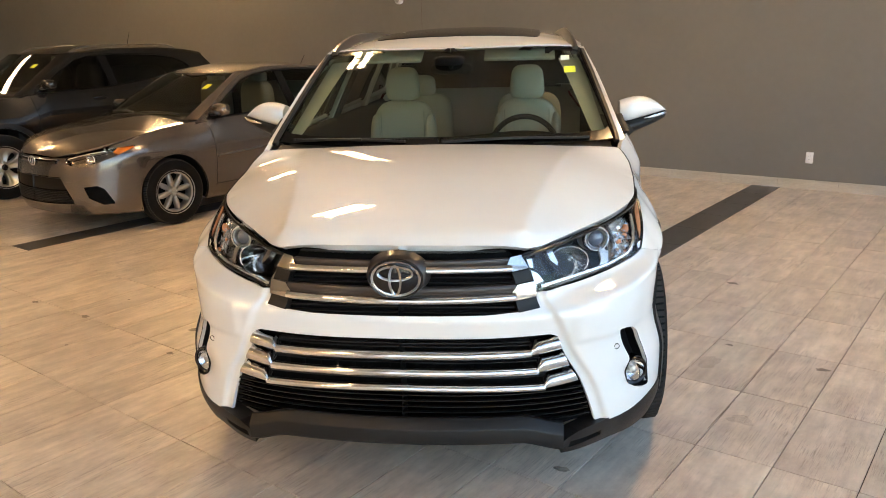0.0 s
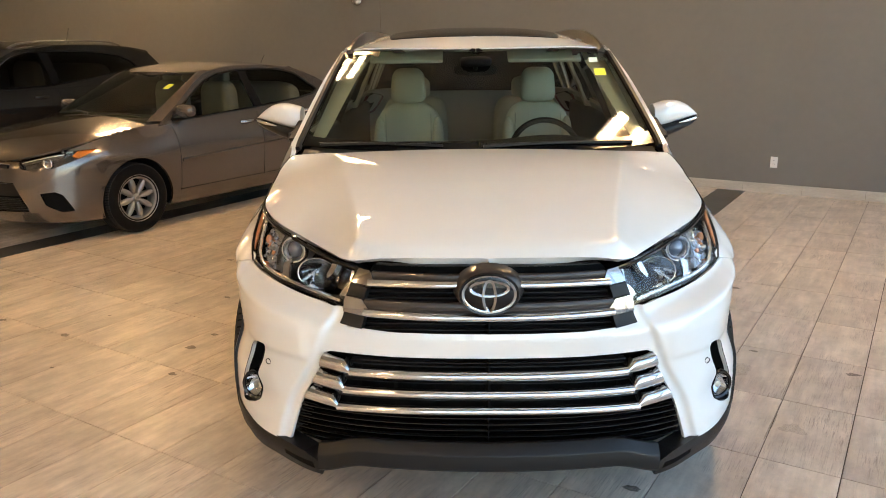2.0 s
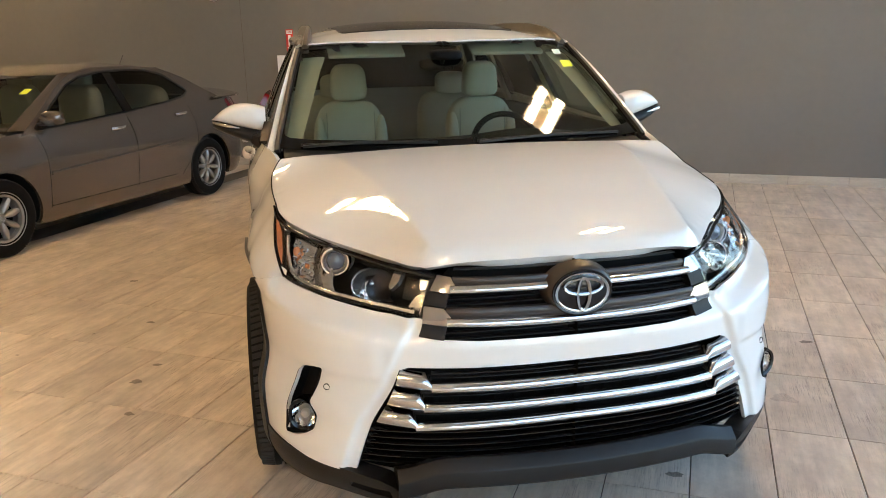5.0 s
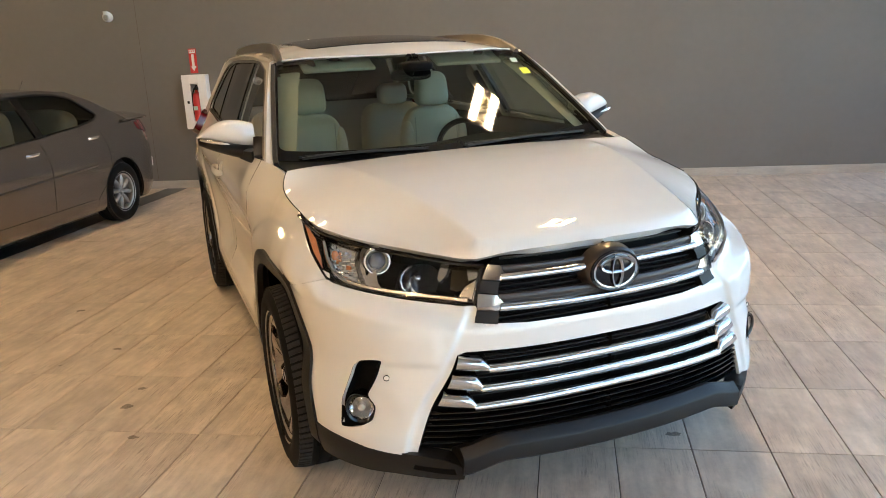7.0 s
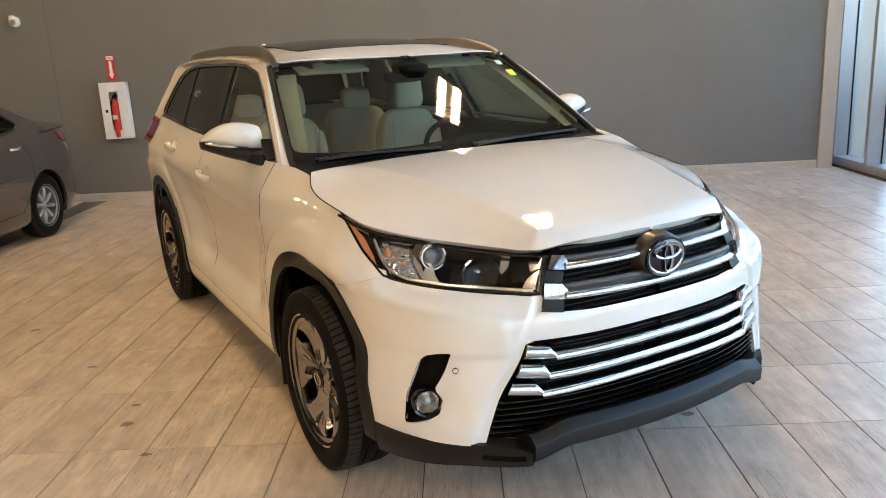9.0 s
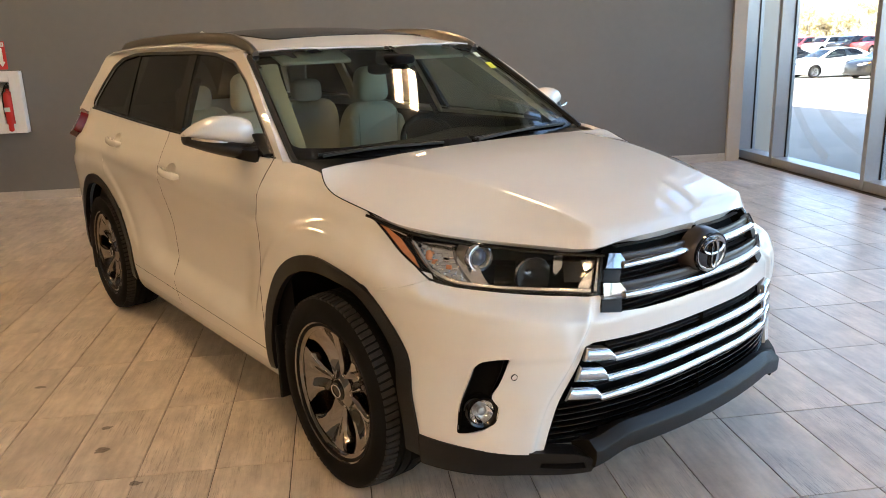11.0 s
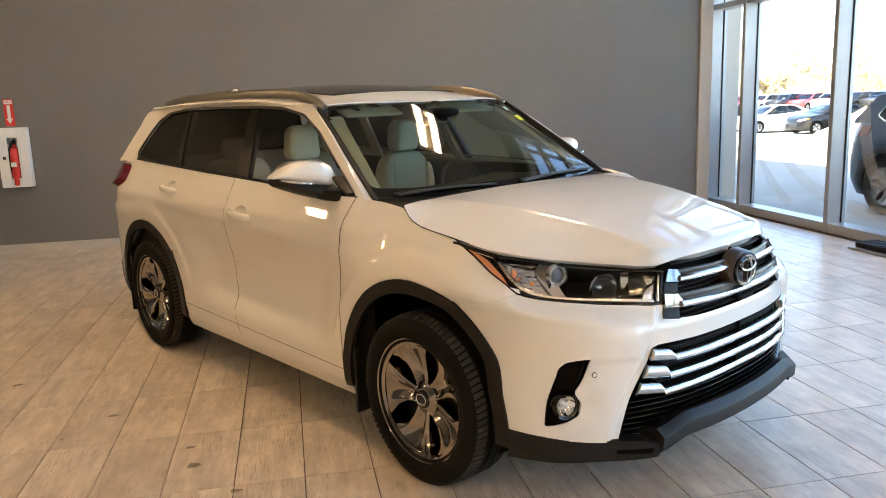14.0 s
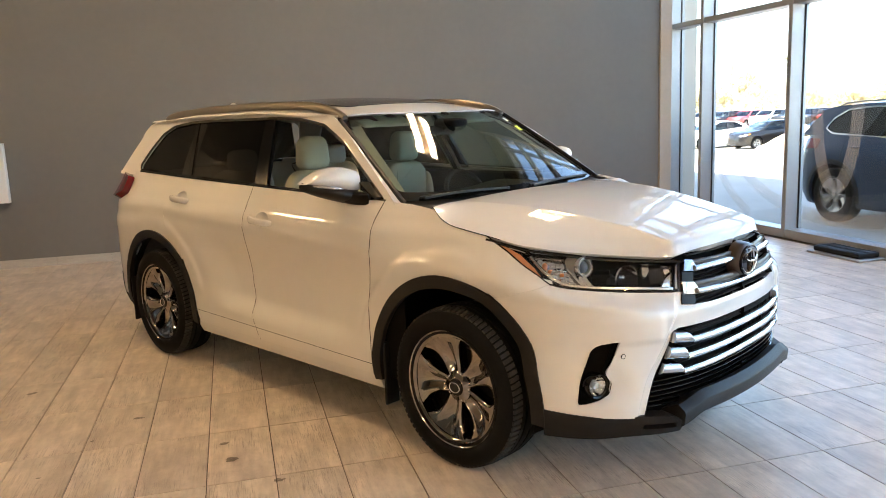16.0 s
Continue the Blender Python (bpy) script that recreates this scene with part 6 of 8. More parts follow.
car_seat(-0.395, 1.68)
car_seat(0.395, 1.68)
rear = new("rear_seat")
hang(rear, suv)
for x in (-0.40, 0.40):
    part("backrest", blob((x, 2.50, 0.98), (0.235, 0.09, 0.29), 4.5, 28, 16), M_SEAT, rear, "cream leather backrest", smooth=60)
    part("headrest", blob((x, 2.48, 1.325), (0.110, 0.055, 0.080), 3.4, 24, 14), M_SEAT, rear, "cream leather headrest", smooth=60)
part("cushion", blob((0, 2.2, 0.74), (0.72, 0.27, 0.08), 4.5, 28, 12), M_SEAT, rear, smooth=60)
# linings
pair("a_pillar_lining", g_ws, rounded([(0.796, 1.232), (0.774, 1.300), (0.722, 1.470), (0.688, 1.575), (0.570, 1.582), (0.604, 1.520), (0.648, 1.420), (0.690, 1.320), (0.720, 1.250), (0.744, 1.222), (0.776, 1.216)], 0.012, 3), M_PILLAR, cabin, "pale pillar lining", 0.02, flange=0.0, lift=0.040, flip=True)
both("headliner", g_roof, [(0.0, 0.93), (0.35, 0.97), (0.60, 1.06), (0.66, 1.15), (0.66, 3.3), (0.0, 3.4)], M_PILLAR, cabin, "pale headliner", 0.08, flange=0.0, lift=-0.030, flip=False)
for sgn in (-1, 1):
    part("sun_visor", b_box(bmesh.new(), (-0.19, -0.10, -0.010), (0.19, 0.07, 0.010), 0.008, 2), M_PILLAR, cabin, "pale folded sun visor", smooth=50, m=pose(sgn * 0.36, 1.05, 1.580, 22, 0, 0))
    part("b_pillar_lining", sweep([(sgn * (float(g_side(1.6, z)[0]) - 0.030), 1.575 + 0.26 * (z - 1.16), z) for z in (1.16, 1.3, 1.45, 1.59)], bar_section(0.08, 0.03), up=(0, 1, 0)), M_PILLAR, cabin, "pale pillar lining", smooth=60)
    part("seat_belt", sweep([(sgn * (float(g_side(1.56, z)[0]) - 0.060), 1.555 + 0.24 * (z - 1.16), z) for z in (1.16, 1.3, 1.48)], bar_section(0.002, 0.045), up=(0, 1, 0)), M_INTERIOR, cabin, "dark seat belt")
    part("c_pillar_lining", sweep([(sgn * (float(g_side(2.52, z)[0]) - 0.030), 2.52, z) for z in (1.19, 1.35, 1.59)], bar_section(0.10, 0.03), up=(0, 1, 0)), M_PILLAR, cabin, smooth=60)
    part("door_lining", b_box(bmesh.new(), (sgn * 0.84 - 0.03, 0.60, 0.60), (sgn * 0.84 + 0.03, 3.2, 1.19), 0.02, 2), M_INTERIOR, cabin, smooth=50)
# stickers on the inside of the windscreen
for (x, z, w, h, mat, lab) in ((0.622, 1.488, 0.060, 0.030, M_YELLOW, "yellow paper sticker"), (0.600, 1.545, 0.045, 0.022, M_PALE, "pale green-white sticker")):
    V, F = panel(g_ws, [(x - w / 2, z - h / 2), (x + w / 2, z - h / 2), (x + w / 2, z + h / 2), (x - w / 2, z + h / 2)], 0.02, flange=0.0, lift=0.003, flip=False)
    part_raw("sticker", V, F, mat, suv, lab)

# ---- other cars ----
SEDAN = dict(
    hull=Hull(width=[(0.16, 0.80), (0.24, 0.850), (0.34, 0.868), (0.50, 0.872), (0.62, 0.880), (0.72, 0.884), (0.80, 0.878), (0.90, 0.852), (1.00, 0.815), (1.10, 0.77)],
              nose=[(0.14, -0.80), (0.22, -0.90), (0.34, -0.935), (0.46, -0.93), (0.58, -0.915), (0.68, -0.885), (0.76, -0.83), (0.90, -0.70)],
              tail=[(0.20, 3.55), (0.35, 3.68), (0.60, 3.70), (0.80, 3.67), (0.95, 3.64), (1.08, 3.60)],
              yc=-0.20, yrc=3.05, power=2.35, power_r=2.6, haunch=0.02, haunch_y=1.6, lean=0.07, lean_z=0.66, ref=0.6),
    wb=2.70, R=0.316, rim=0.205, tw=0.205, arch=0.362, bottom=0.215,
    hood_edge=[(-0.85, 0.715), (-0.70, 0.778), (-0.45, 0.850), (-0.10, 0.912), (0.25, 0.946), (0.45, 0.955)],
    hood_mid=[(-0.90, 0.715), (-0.80, 0.775), (-0.55, 0.875), (-0.20, 0.960), (0.10, 1.003), (0.22, 1.012)],
    belt=lambda y: 0.952 + 0.030 * (y - 0.6), hood_y=0.205,
    ws=(0.200, 0.12, 1.85, 0.30, 0.988, 1.392), ws_x=(0.735, 0.565),
    side=(0.826, 0.945, 0.48), roof=[(0.90, 1.385), (1.15, 1.442), (1.45, 1.474), (1.85, 1.470), (2.25, 1.432), (2.55, 1.380)],
    roof_x=0.560, roof_y=(0.985, 2.50),
    outline=[(0.30, 0.940), (0.62, 1.125), (0.86, 1.275), (1.06, 1.375), (1.36, 1.420), (1.90, 1.426), (2.30, 1.392), (2.62, 1.285), (2.92, 1.135), (3.12, 1.040), (3.0, 1.005), (1.6, 0.955)],
    dlo=[(0.44, 0.962), (0.75, 1.150), (1.00, 1.292), (1.20, 1.358), (1.45, 1.386), (1.80, 1.392), (2.10, 1.376), (2.32, 1.325), (2.56, 1.165), (2.585, 1.135), (2.50, 1.096), (2.20, 1.058), (1.55, 1.014), (0.90, 0.978)],
    pillar=(1.50, 1.62), rear=((2.46, 1.398), (3.04, 1.085)), deck=True, seams=(0.44, 1.52, 2.46), handles=((1.357, 0.883), (2.30, 0.930)),
    lamp=[(-0.36, 0.805), (-0.58, 0.798), (-0.80, 0.772), (-0.94, 0.744), (-1.05, 0.716), (-1.02, 0.664), (-0.90, 0.638), (-0.78, 0.650), (-0.62, 0.705)], amber=[(-0.37, 0.801), (-0.56, 0.794), (-0.60, 0.760), (-0.52, 0.733)],
    grille=[(0.678, 0.030, -1.14), ], low=[(-9, 0.555), (-1.07, 0.548), (-0.93, 0.310), (-9, 0.300)], fog=[(-0.72, 0.470), (-0.66, 0.44), (-0.58, 0.30), (-0.68, 0.295), (-0.80, 0.36), (-0.84, 0.46)],
    tail_lamp=[(3.16, 1.020), (3.16, 0.940), (3.34, 0.890), (3.66, 0.885), (3.66, 1.010)], rails=False, clad=False, mirror=(0.548, 1.020), plate=(0.435, 0.545))
BOXY = dict(
    hull=Hull(width=[(0.20, 0.86), (0.30, 0.91), (0.45, 0.925), (0.70, 0.930), (0.90, 0.925), (1.02, 0.905), (1.12, 0.875), (1.25, 0.83)],
              nose=[(0.20, -0.78), (0.32, -0.88), (0.50, -0.90), (0.70, -0.90), (0.85, -0.88), (0.98, -0.80), (1.05, -0.72)],
              tail=[(0.28, 3.56), (0.45, 3.68), (0.70, 3.70), (0.95, 3.66), (1.20, 3.60)],
              yc=-0.22, yrc=3.05, power=2.6, power_r=3.2, haunch=0.02, lean=0.06, lean_z=0.80, ref=0.7),
    wb=2.70, R=0.360, rim=0.232, tw=0.225, arch=0.430, bottom=0.26,
    hood_edge=[(-0.80, 0.955), (-0.60, 0.985), (-0.30, 1.020), (0.05, 1.050), (0.40, 1.075)],
    hood_mid=[(-0.86, 0.960), (-0.70, 1.010), (-0.40, 1.060), (0.00, 1.095), (0.30, 1.115)],
    belt=lambda y: 1.085 + 0.035 * (y - 0.5), hood_y=0.28,
    ws=(0.30, 0.16, 1.50, 0.45, 1.100, 1.560), ws_x=(0.785, 0.620),
    side=(0.858, 1.095, 0.40), roof=[(0.95, 1.555), (1.3, 1.610), (1.8, 1.640), (2.5, 1.635), (3.1, 1.595), (3.4, 1.555)],
    roof_x=0.630, roof_y=(1.06, 3.34),
    outline=[(0.44, 1.088), (0.80, 1.320), (1.05, 1.490), (1.20, 1.560), (1.60, 1.590), (2.40, 1.592), (3.00, 1.565), (3.25, 1.520), (3.42, 1.300), (3.52, 1.190), (3.0, 1.168), (1.6, 1.118)],
    dlo=[(0.62, 1.112), (0.92, 1.310), (1.14, 1.465), (1.34, 1.530), (1.80, 1.555), (2.40, 1.552), (2.80, 1.520), (3.02, 1.400), (3.10, 1.270), (2.95, 1.205), (1.70, 1.150)],
    pillar=(1.58, 1.68), rear=((3.36, 1.540), (3.66, 1.150)), deck=False, seams=(0.49, 1.63, 2.62), handles=((1.45, 0.985), (2.45, 1.03)),
    lamp=[(-0.42, 0.985), (-0.70, 0.960), (-1.00, 0.930), (-1.00, 0.895), (-0.70, 0.915)], amber=[(-0.43, 0.980), (-0.55, 0.972), (-0.55, 0.945)],
    grille=[(0.82, 0.10, -1.10)], low=[(-9, 0.560), (-1.00, 0.550), (-0.92, 0.360), (-9, 0.35)], fog=[(-0.72, 0.56), (-0.64, 0.54), (-0.64, 0.46), (-0.74, 0.45)],
    tail_lamp=[(3.10, 1.13), (3.12, 1.00), (3.50, 0.98), (3.50, 1.13)], rails=True, clad=True, mirror=(0.80, 1.135))

BROWN = dict(BOXY)
BROWN.update(
    R=0.372, rim=0.235, arch=0.442,
    hood_edge=[(-0.80, 1.020), (-0.60, 1.060), (-0.30, 1.100), (0.05, 1.128), (0.40, 1.150)],
    hood_mid=[(-0.86, 1.030), (-0.70, 1.080), (-0.40, 1.130), (0.00, 1.165), (0.20, 1.180)],
    belt=lambda y: 1.150 + 0.030 * (y - 0.5), hood_y=0.18,
    ws=(0.18, 0.14, 1.45, 0.40, 1.170, 1.612), ws_x=(0.800, 0.630),
    side=(0.866, 1.160, 0.42), roof=[(0.88, 1.612), (1.15, 1.672), (1.6, 1.708), (2.2, 1.705), (2.7, 1.672), (3.0, 1.625)],
    roof_x=0.630, roof_y=(0.98, 2.96),
    outline=[(0.34, 1.160), (0.68, 1.380), (0.93, 1.520), (1.13, 1.605), (1.60, 1.640), (2.30, 1.632), (2.75, 1.590), (2.98, 1.535), (3.09, 1.400), (3.22, 1.250), (3.0, 1.210), (1.6, 1.160)],
    dlo=[(0.50, 1.176), (0.80, 1.378), (1.05, 1.520), (1.28, 1.576), (1.60, 1.590), (2.20, 1.566), (2.50, 1.522), (2.66, 1.450), (2.72, 1.378), (2.40, 1.315), (2.02, 1.257), (1.37, 1.190)],
    pillar=(1.40, 1.53), rear=((2.99, 1.595), (3.27, 1.220)), handles=((1.26, 1.070), (2.20, 1.120)), seams=(0.42, 1.46, 2.42), mirror=(0.600, 1.235), rail_y=(1.10, 2.60))


def build_car(name, label, m, spec, paint, fine=True, group="", rim_mat=None, spokes=8, split=False, hub_cover=False, chrome_dlo=False):
    H, wb = spec["hull"], spec["wb"]
    car = thing(name, label, "car", m, group)
    st = 0.028 if fine else 0.09
    wz, ra, zb = spec["R"], spec["arch"], spec["bottom"]
    he, hm = spline(spec["hood_edge"]), spline(spec["hood_mid"])
    hy0 = spec["hood_edge"][0][0]
    # outline of the flank: along the hood edge, the belt, the tail
    aa = np.linspace(H.a0, H.yc, 26)
    ys = H.side(aa, np.full(26, 0.6 if spec["deck"] else 0.8))[1]
    top = [(float(a), float(he(max(y, hy0)))) for a, y in zip(aa, ys)]
    top += [(y, float(he(y))) for y in np.linspace(H.yc + 0.05, 0.40, 8)]
    belt = spec["belt"]
    top += [(y, belt(y)) for y in np.linspace(0.47, H.yrc, 10)]
    zt = belt(H.yrc) if not spec["deck"] else 1.035
    top += [(H.yrc + 0.15, zt), (H.a1, zt)]
    low = [(H.a1, zb)] + arc_pts(wb, wz, ra, -20, 200, 26) + arc_pts(0, wz, ra, -20, 200, 26) + [(H.a0, zb)]
    clip = top + low
    low_g = [(max(a, H.a0 - 0.05), z) for a, z in spec["low"]]
    holes = [spec["lamp"], low_g, spec["fog"]] if fine else []
    both("body", H.side, clip, paint, car, "", st * 0.75, holes, flange=0.03)
    # hood
    rim = []
    for y in np.linspace(hy0 - 0.02, spec["hood_y"], 40):
        z = float(he(y))
        a_s = np.linspace(H.a0, 0.6, 500)
        P = H.side(a_s, np.full(500, z))
        i = int(np.argmin(np.abs(P[1] - y)))
        rim.append((float(P[0][i]), float(P[1][i])))
    rim.sort(key=lambda p: p[1])
    xs = spline([p for p in {round(p[1], 4): (p[1], max(p[0], 0.02)) for p in rim}.values()])
    y_front = rim[0][1]

    def hood(x, y):
        t = np.clip(np.abs(x) / np.maximum(xs(y), 0.05), 0, 1)
        return x, y, hm(y) + (he(y) - hm(y)) * t ** 2.4

    h_clip = [(0.0, y_front)] + rim + [(0.0, spec["hood_y"] - 0.02)]
    both("hood", hood, h_clip, paint, car, "", st, flange=0.02)
    # cabin
    y0, c, s, c2, wz0, wz1 = spec["ws"]
    g0, gz, gl = spec["side"]
    g = lambda y, z: (g0 - gl * (np.asarray(z) - gz) - 0.02 * smooth01((np.asarray(y) - 1.8) / 1.5), np.asarray(y, float), np.asarray(z, float))
    w_s = lambda x, z: (np.asarray(x, float), y0 + c * np.asarray(x) ** 2 + (s + c2 * np.asarray(x) ** 2) * (np.asarray(z) - wz0), np.asarray(z, float))
    rc = spline(spec["roof"])
    rf = lambda x, y: (np.asarray(x, float), np.asarray(y, float), rc(y) - 0.045 * (np.abs(x) / spec["roof_x"]) ** 2.2)
    dlo = rounded(spec["dlo"], 0.03, 3)
    pair("body_side", g, spec["outline"], paint, car, "", st * 0.8, [dlo], flange=0.02)
    x0, x1 = spec["ws_x"]
    ob = both("windshield", w_s, [(0, wz0), (x0 * 0.6, wz0 + 0.004), (x0, wz0 + 0.012), ((x0 + x1) / 2, (wz0 + wz1) / 2), (x1, wz1 - 0.010), (x1 * 0.5, wz1 - 0.002), (0, wz1)], M_CARGLASS, car, "tinted windshield", 0.06, flange=0.0, flip=True)
    ob.visible_shadow = False
    for sgn in (-1, 1):
        A = [Vector((sgn * (x0 + (x1 - x0) * t), float(w_s(x0 + (x1 - x0) * t, wz0 + (wz1 - wz0) * t)[1]), wz0 + (wz1 - wz0) * t)) for t in np.linspace(-0.05, 1.0, 12)]
        o = spec["outline"]
        oz, oy = [p[1] for p in o[:5]], [p[0] for p in o[:5]]
        bm = bmesh.new()
        rows = []
        for p in A:
            yy = float(np.interp(p.z, oz, oy))
            b = Vector((sgn * float(g(yy, p.z)[0]), yy, p.z))
            mid = (p + b) / 2 + Vector((sgn * 0.012, -0.014, 0.006))
            rows.append([bm.verts.new(q) for q in (p + Vector((0, 0.01, -0.004)), p, mid, b)])
        for p, q in zip(rows, rows[1:]):
            for j in range(3):
                bm.faces.new((p[j], p[j + 1], q[j + 1], q[j]))
        bmesh.ops.recalc_face_normals(bm, faces=bm.faces)
        part("a_pillar", bm, paint, car, smooth=60)
    ry0, ry1 = spec["roof_y"]
    rx = spec["roof_x"]
    both("roof", rf, [(0, ry0 - 0.02 - 0.10), (rx * 0.6, ry0 - 0.06), (rx, ry0 + 0.06), (rx, ry1 - 0.15), (rx * 0.9, ry1), (0, ry1 + 0.02)], paint, car, "", st * 1.4, flange=0.03)
    for sgn in (-1, 1):
        bm = bmesh.new()
        rows = []
        o = spec["outline"]
        up = [p for p in o if p[1] > 0.86 * max(q[1] for q in o)]
        for y in np.linspace(ry0 + 0.0, ry1 + 0.02, 26):
            zs = float(np.interp(y, [p[0] for p in up], [p[1] for p in up]))
            a, b = Vector((sgn * rx, y, float(rf(rx, y)[2]))), Vector((sgn * float(g(y, zs)[0]), y, zs))
            rows.append([bm.verts.new(q) for q in (a, (a + b) / 2 + Vector((sgn * 0.008, 0, 0.008)), b)])
        for p, q in zip(rows, rows[1:]):
            for j in range(2):
                bm.faces.new((p[j], p[j + 1], q[j + 1], q[j]))
        bmesh.ops.recalc_face_normals(bm, faces=bm.faces)
        part("roof_side", bm, paint, car, smooth=60)
    (ra_y, ra_z), (rb_y, rb_z) = spec["rear"]
    bm = bmesh.new()
    rows = []
    for t in np.linspace(0, 1, 8):
        z, y = ra_z + (rb_z - ra_z) * t, ra_y + (rb_y - ra_y) * t + 0.03 * math.sin(math.pi * t)
        w = rx + (float(g(rb_y, rb_z)[0]) * 0.94 - rx) * t
        rows.append([bm.verts.new((w * u, y - 0.10 * u * u * (0 if spec["deck"] else 1) + (0.0 if not spec["deck"] else -0.12 * u * u), z)) for u in np.linspace(-1, 1, 13)])
    for p, q in zip(rows, rows[1:]):
        for j in range(12):
            bm.faces.new((p[j], p[j + 1], q[j + 1], q[j]))
    bmesh.ops.recalc_face_normals(bm, faces=bm.faces)
    part("rear_glass", bm, M_PRIVACY, car, "dark rear window", smooth=60)
    if spec["deck"]:
        bm = bmesh.new()
        rows = []
        for y in np.linspace(2.95, 3.64, 12):
            i = (y - 2.95) / 0.69
            xe = float(H.half(min(y, H.yrc), 1.03)) * (1 - max(0, (y - 3.25) / 0.62) ** 2.4 * 0.5)
            rows.append([bm.verts.new((xe * u, y, 1.040 + 0.045 * (1 - abs(u) ** 2.2) + 0.02 * i * (1 - abs(u) ** 4))) for u in np.linspace(-1, 1, 17)])
        for p, q in zip(rows, rows[1:]):
            for j in range(16):
                bm.faces.new((p[j], p[j + 1], q[j + 1], q[j]))
        bmesh.ops.recalc_face_normals(bm, faces=bm.faces)
        bmesh.ops.solidify(bm, geom=bm.faces[:], thickness=-0.012)
        part("trunk_lid", bm, paint, car, smooth=60)
    # glass of the sides
    for ob in pair("side_glass", g, dlo, M_SIDEGLASS if spec["deck"] else M_PRIVACY, car, "tinted side glass", 0.08, flange=0.0, lift=-0.010):
        ob.visible_shadow = False
    pa, pb = spec["pillar"]
    zl, zh = belt(pa) - 0.0, max(p[1] for p in spec["dlo"])
    pair("b_pillar", g, [(pa + 0.05, zl + 0.03), (pa, zh), (pb - 0.02, zh), (pb + 0.04, zl + 0.03)], M_GLOSSBLACK, car, "gloss black pillar", 0.04, flange=0.02, lift=-0.006)
    for sgn in (-1, 1):
        pts = [(sgn * (float(g(y, z)[0]) + 0.001), y, z) for y, z in dlo]
        part("window_trim", sweep(pts, [(-0.011, -0.004), (0.011, -0.004), (0.007, 0.004), (-0.007, 0.004)], closed=True, up=(1, 0, 0)), M_CHROME if chrome_dlo else M_GLOSSBLACK, car, smooth=40)
    part("underbody", box((-0.60, -0.55, zb - 0.02), (0.60, wb + 0.55, zb + 0.12), 0.02, 1), M_PIT, car)
    part("cabin_floor", box((-0.74, 0.40, zb + 0.1), (0.74, wb + 0.3, belt(1.5) - 0.30), 0.02, 1), M_INTERIOR, car)
    part("dashboard", box((-0.72, y0 + 0.10, 0.6), (0.72, y0 + 0.60, wz0 - 0.02), 0.03, 2), M_INTERIOR, car)
    for yc in (0, wb):
        for sgn in (-1, 1):
            part("arch_liner", lathe([(ra + 0.01, float(H.half(yc, 0.5)) - 0.03), (ra + 0.02, 0.45), (0.08, 0.45)], 26, "x", arc=(-0.3, math.pi + 0.3), m=Matrix.Translation((0, yc, wz)) @ Matrix.Scale(sgn, 4, (1, 0, 0))), M_PIT, car, smooth=60)
        if spec["clad"]:
            pair("arch_cladding", H.side, arc_pts(yc, wz, ra + 0.06, 190, -10, 26) + arc_pts(yc, wz, ra, -10, 190, 26), M_CLAD, car, "", st, lift=0.008, flange=0.03)
    wh = make_wheel(car, spec["R"], spec["rim"], spec["tw"], spokes, rim_mat or M_SILVER, split, 0.2, hub_cover, fine)
    tx = float(H.half(0, 0.4)) - spec["tw"] / 2 - 0.015
    wh.matrix_basis = pose(tx, 0, wz)
    for x, y, rz in ((tx, wb, 0), (-tx, 0, 180), (-tx, wb, 180)):
        copy_thing(wh, pose(x, y, wz, 0, 0, rz) @ pose(0, 0, 0, 31 * (y + 1), 0, 0))
    # lamps and nose
    pair("tail_lamp", H.side, rounded(spec["tail_lamp"], 0.02, 3), M_REDLENS, car, "red tail lamp", st, lift=0.012, flange=0.03)
    for sgn in (-1, 1):
        V, F = panel(H.side, spec["lamp"], st, (), 0, 0.0, -0.045 if fine else 0.006)
        W, G = panel(H.side, spec["amber"], st, (), 0, 0.02, -0.006 if fine else 0.008)
        U, E = panel(H.side, spec["lamp"], st, (), 0, 0.0, 0.0)
        if sgn < 0:
            V, F = mirrored(V, F)
            W, G = mirrored(W, G)
            U, E = mirrored(U, E)
        hl = part_raw("headlight", V, F, M_DARKCHROME, car, "headlight with clear lens")
        part_raw("side_marker", W, G, M_AMBER, hl, "amber corner lens")
        if fine:
            part_raw("lens", U, E, M_LENS, hl, "clear lens").visible_shadow = False

            def pt(a, z, lift):
                p, q, r = (np.array([float(v[0]) for v in H.side(np.array([a + da]), np.array([z + dz]))]) for da, dz in ((0, 0), (1e-3, 0), (0, 1e-3)))
                n = np.cross(q - p, r - p)
                p = p + n / np.linalg.norm(n) * lift
                return Vector((sgn * p[0], p[1], p[2]))
            la = np.mean([p[0] for p in spec["lamp"]]) - 0.02
            lz = np.mean([p[1] for p in spec["lamp"]]) - 0.008
            cpt = pt(la, lz, -0.03)
            mm = look(cpt, cpt + Vector((sgn * 0.45, -1, 0))) @ pose(0, 0, 0, 180, 0, 0)
            part("reflector", lathe([(0.010, -0.03), (0.030, -0.015), (0.040, 0.006), (0.044, 0.004)], 28, "z", m=mm), M_CHROME, hl, "chrome reflector", smooth=60)
            a_s = np.linspace(spec["lamp"][-1][0] - 0.05, spec["lamp"][4][0] + 0.03, 14)
            part("brow", sweep([pt(a, np.interp(-a, [-p[0] for p in spec["lamp"][:5]], [p[1] for p in spec["lamp"][:5]]) - 0.012, -0.012) for a in a_s], bar_section(0.010, 0.01)), M_CHROME, hl, smooth=50)
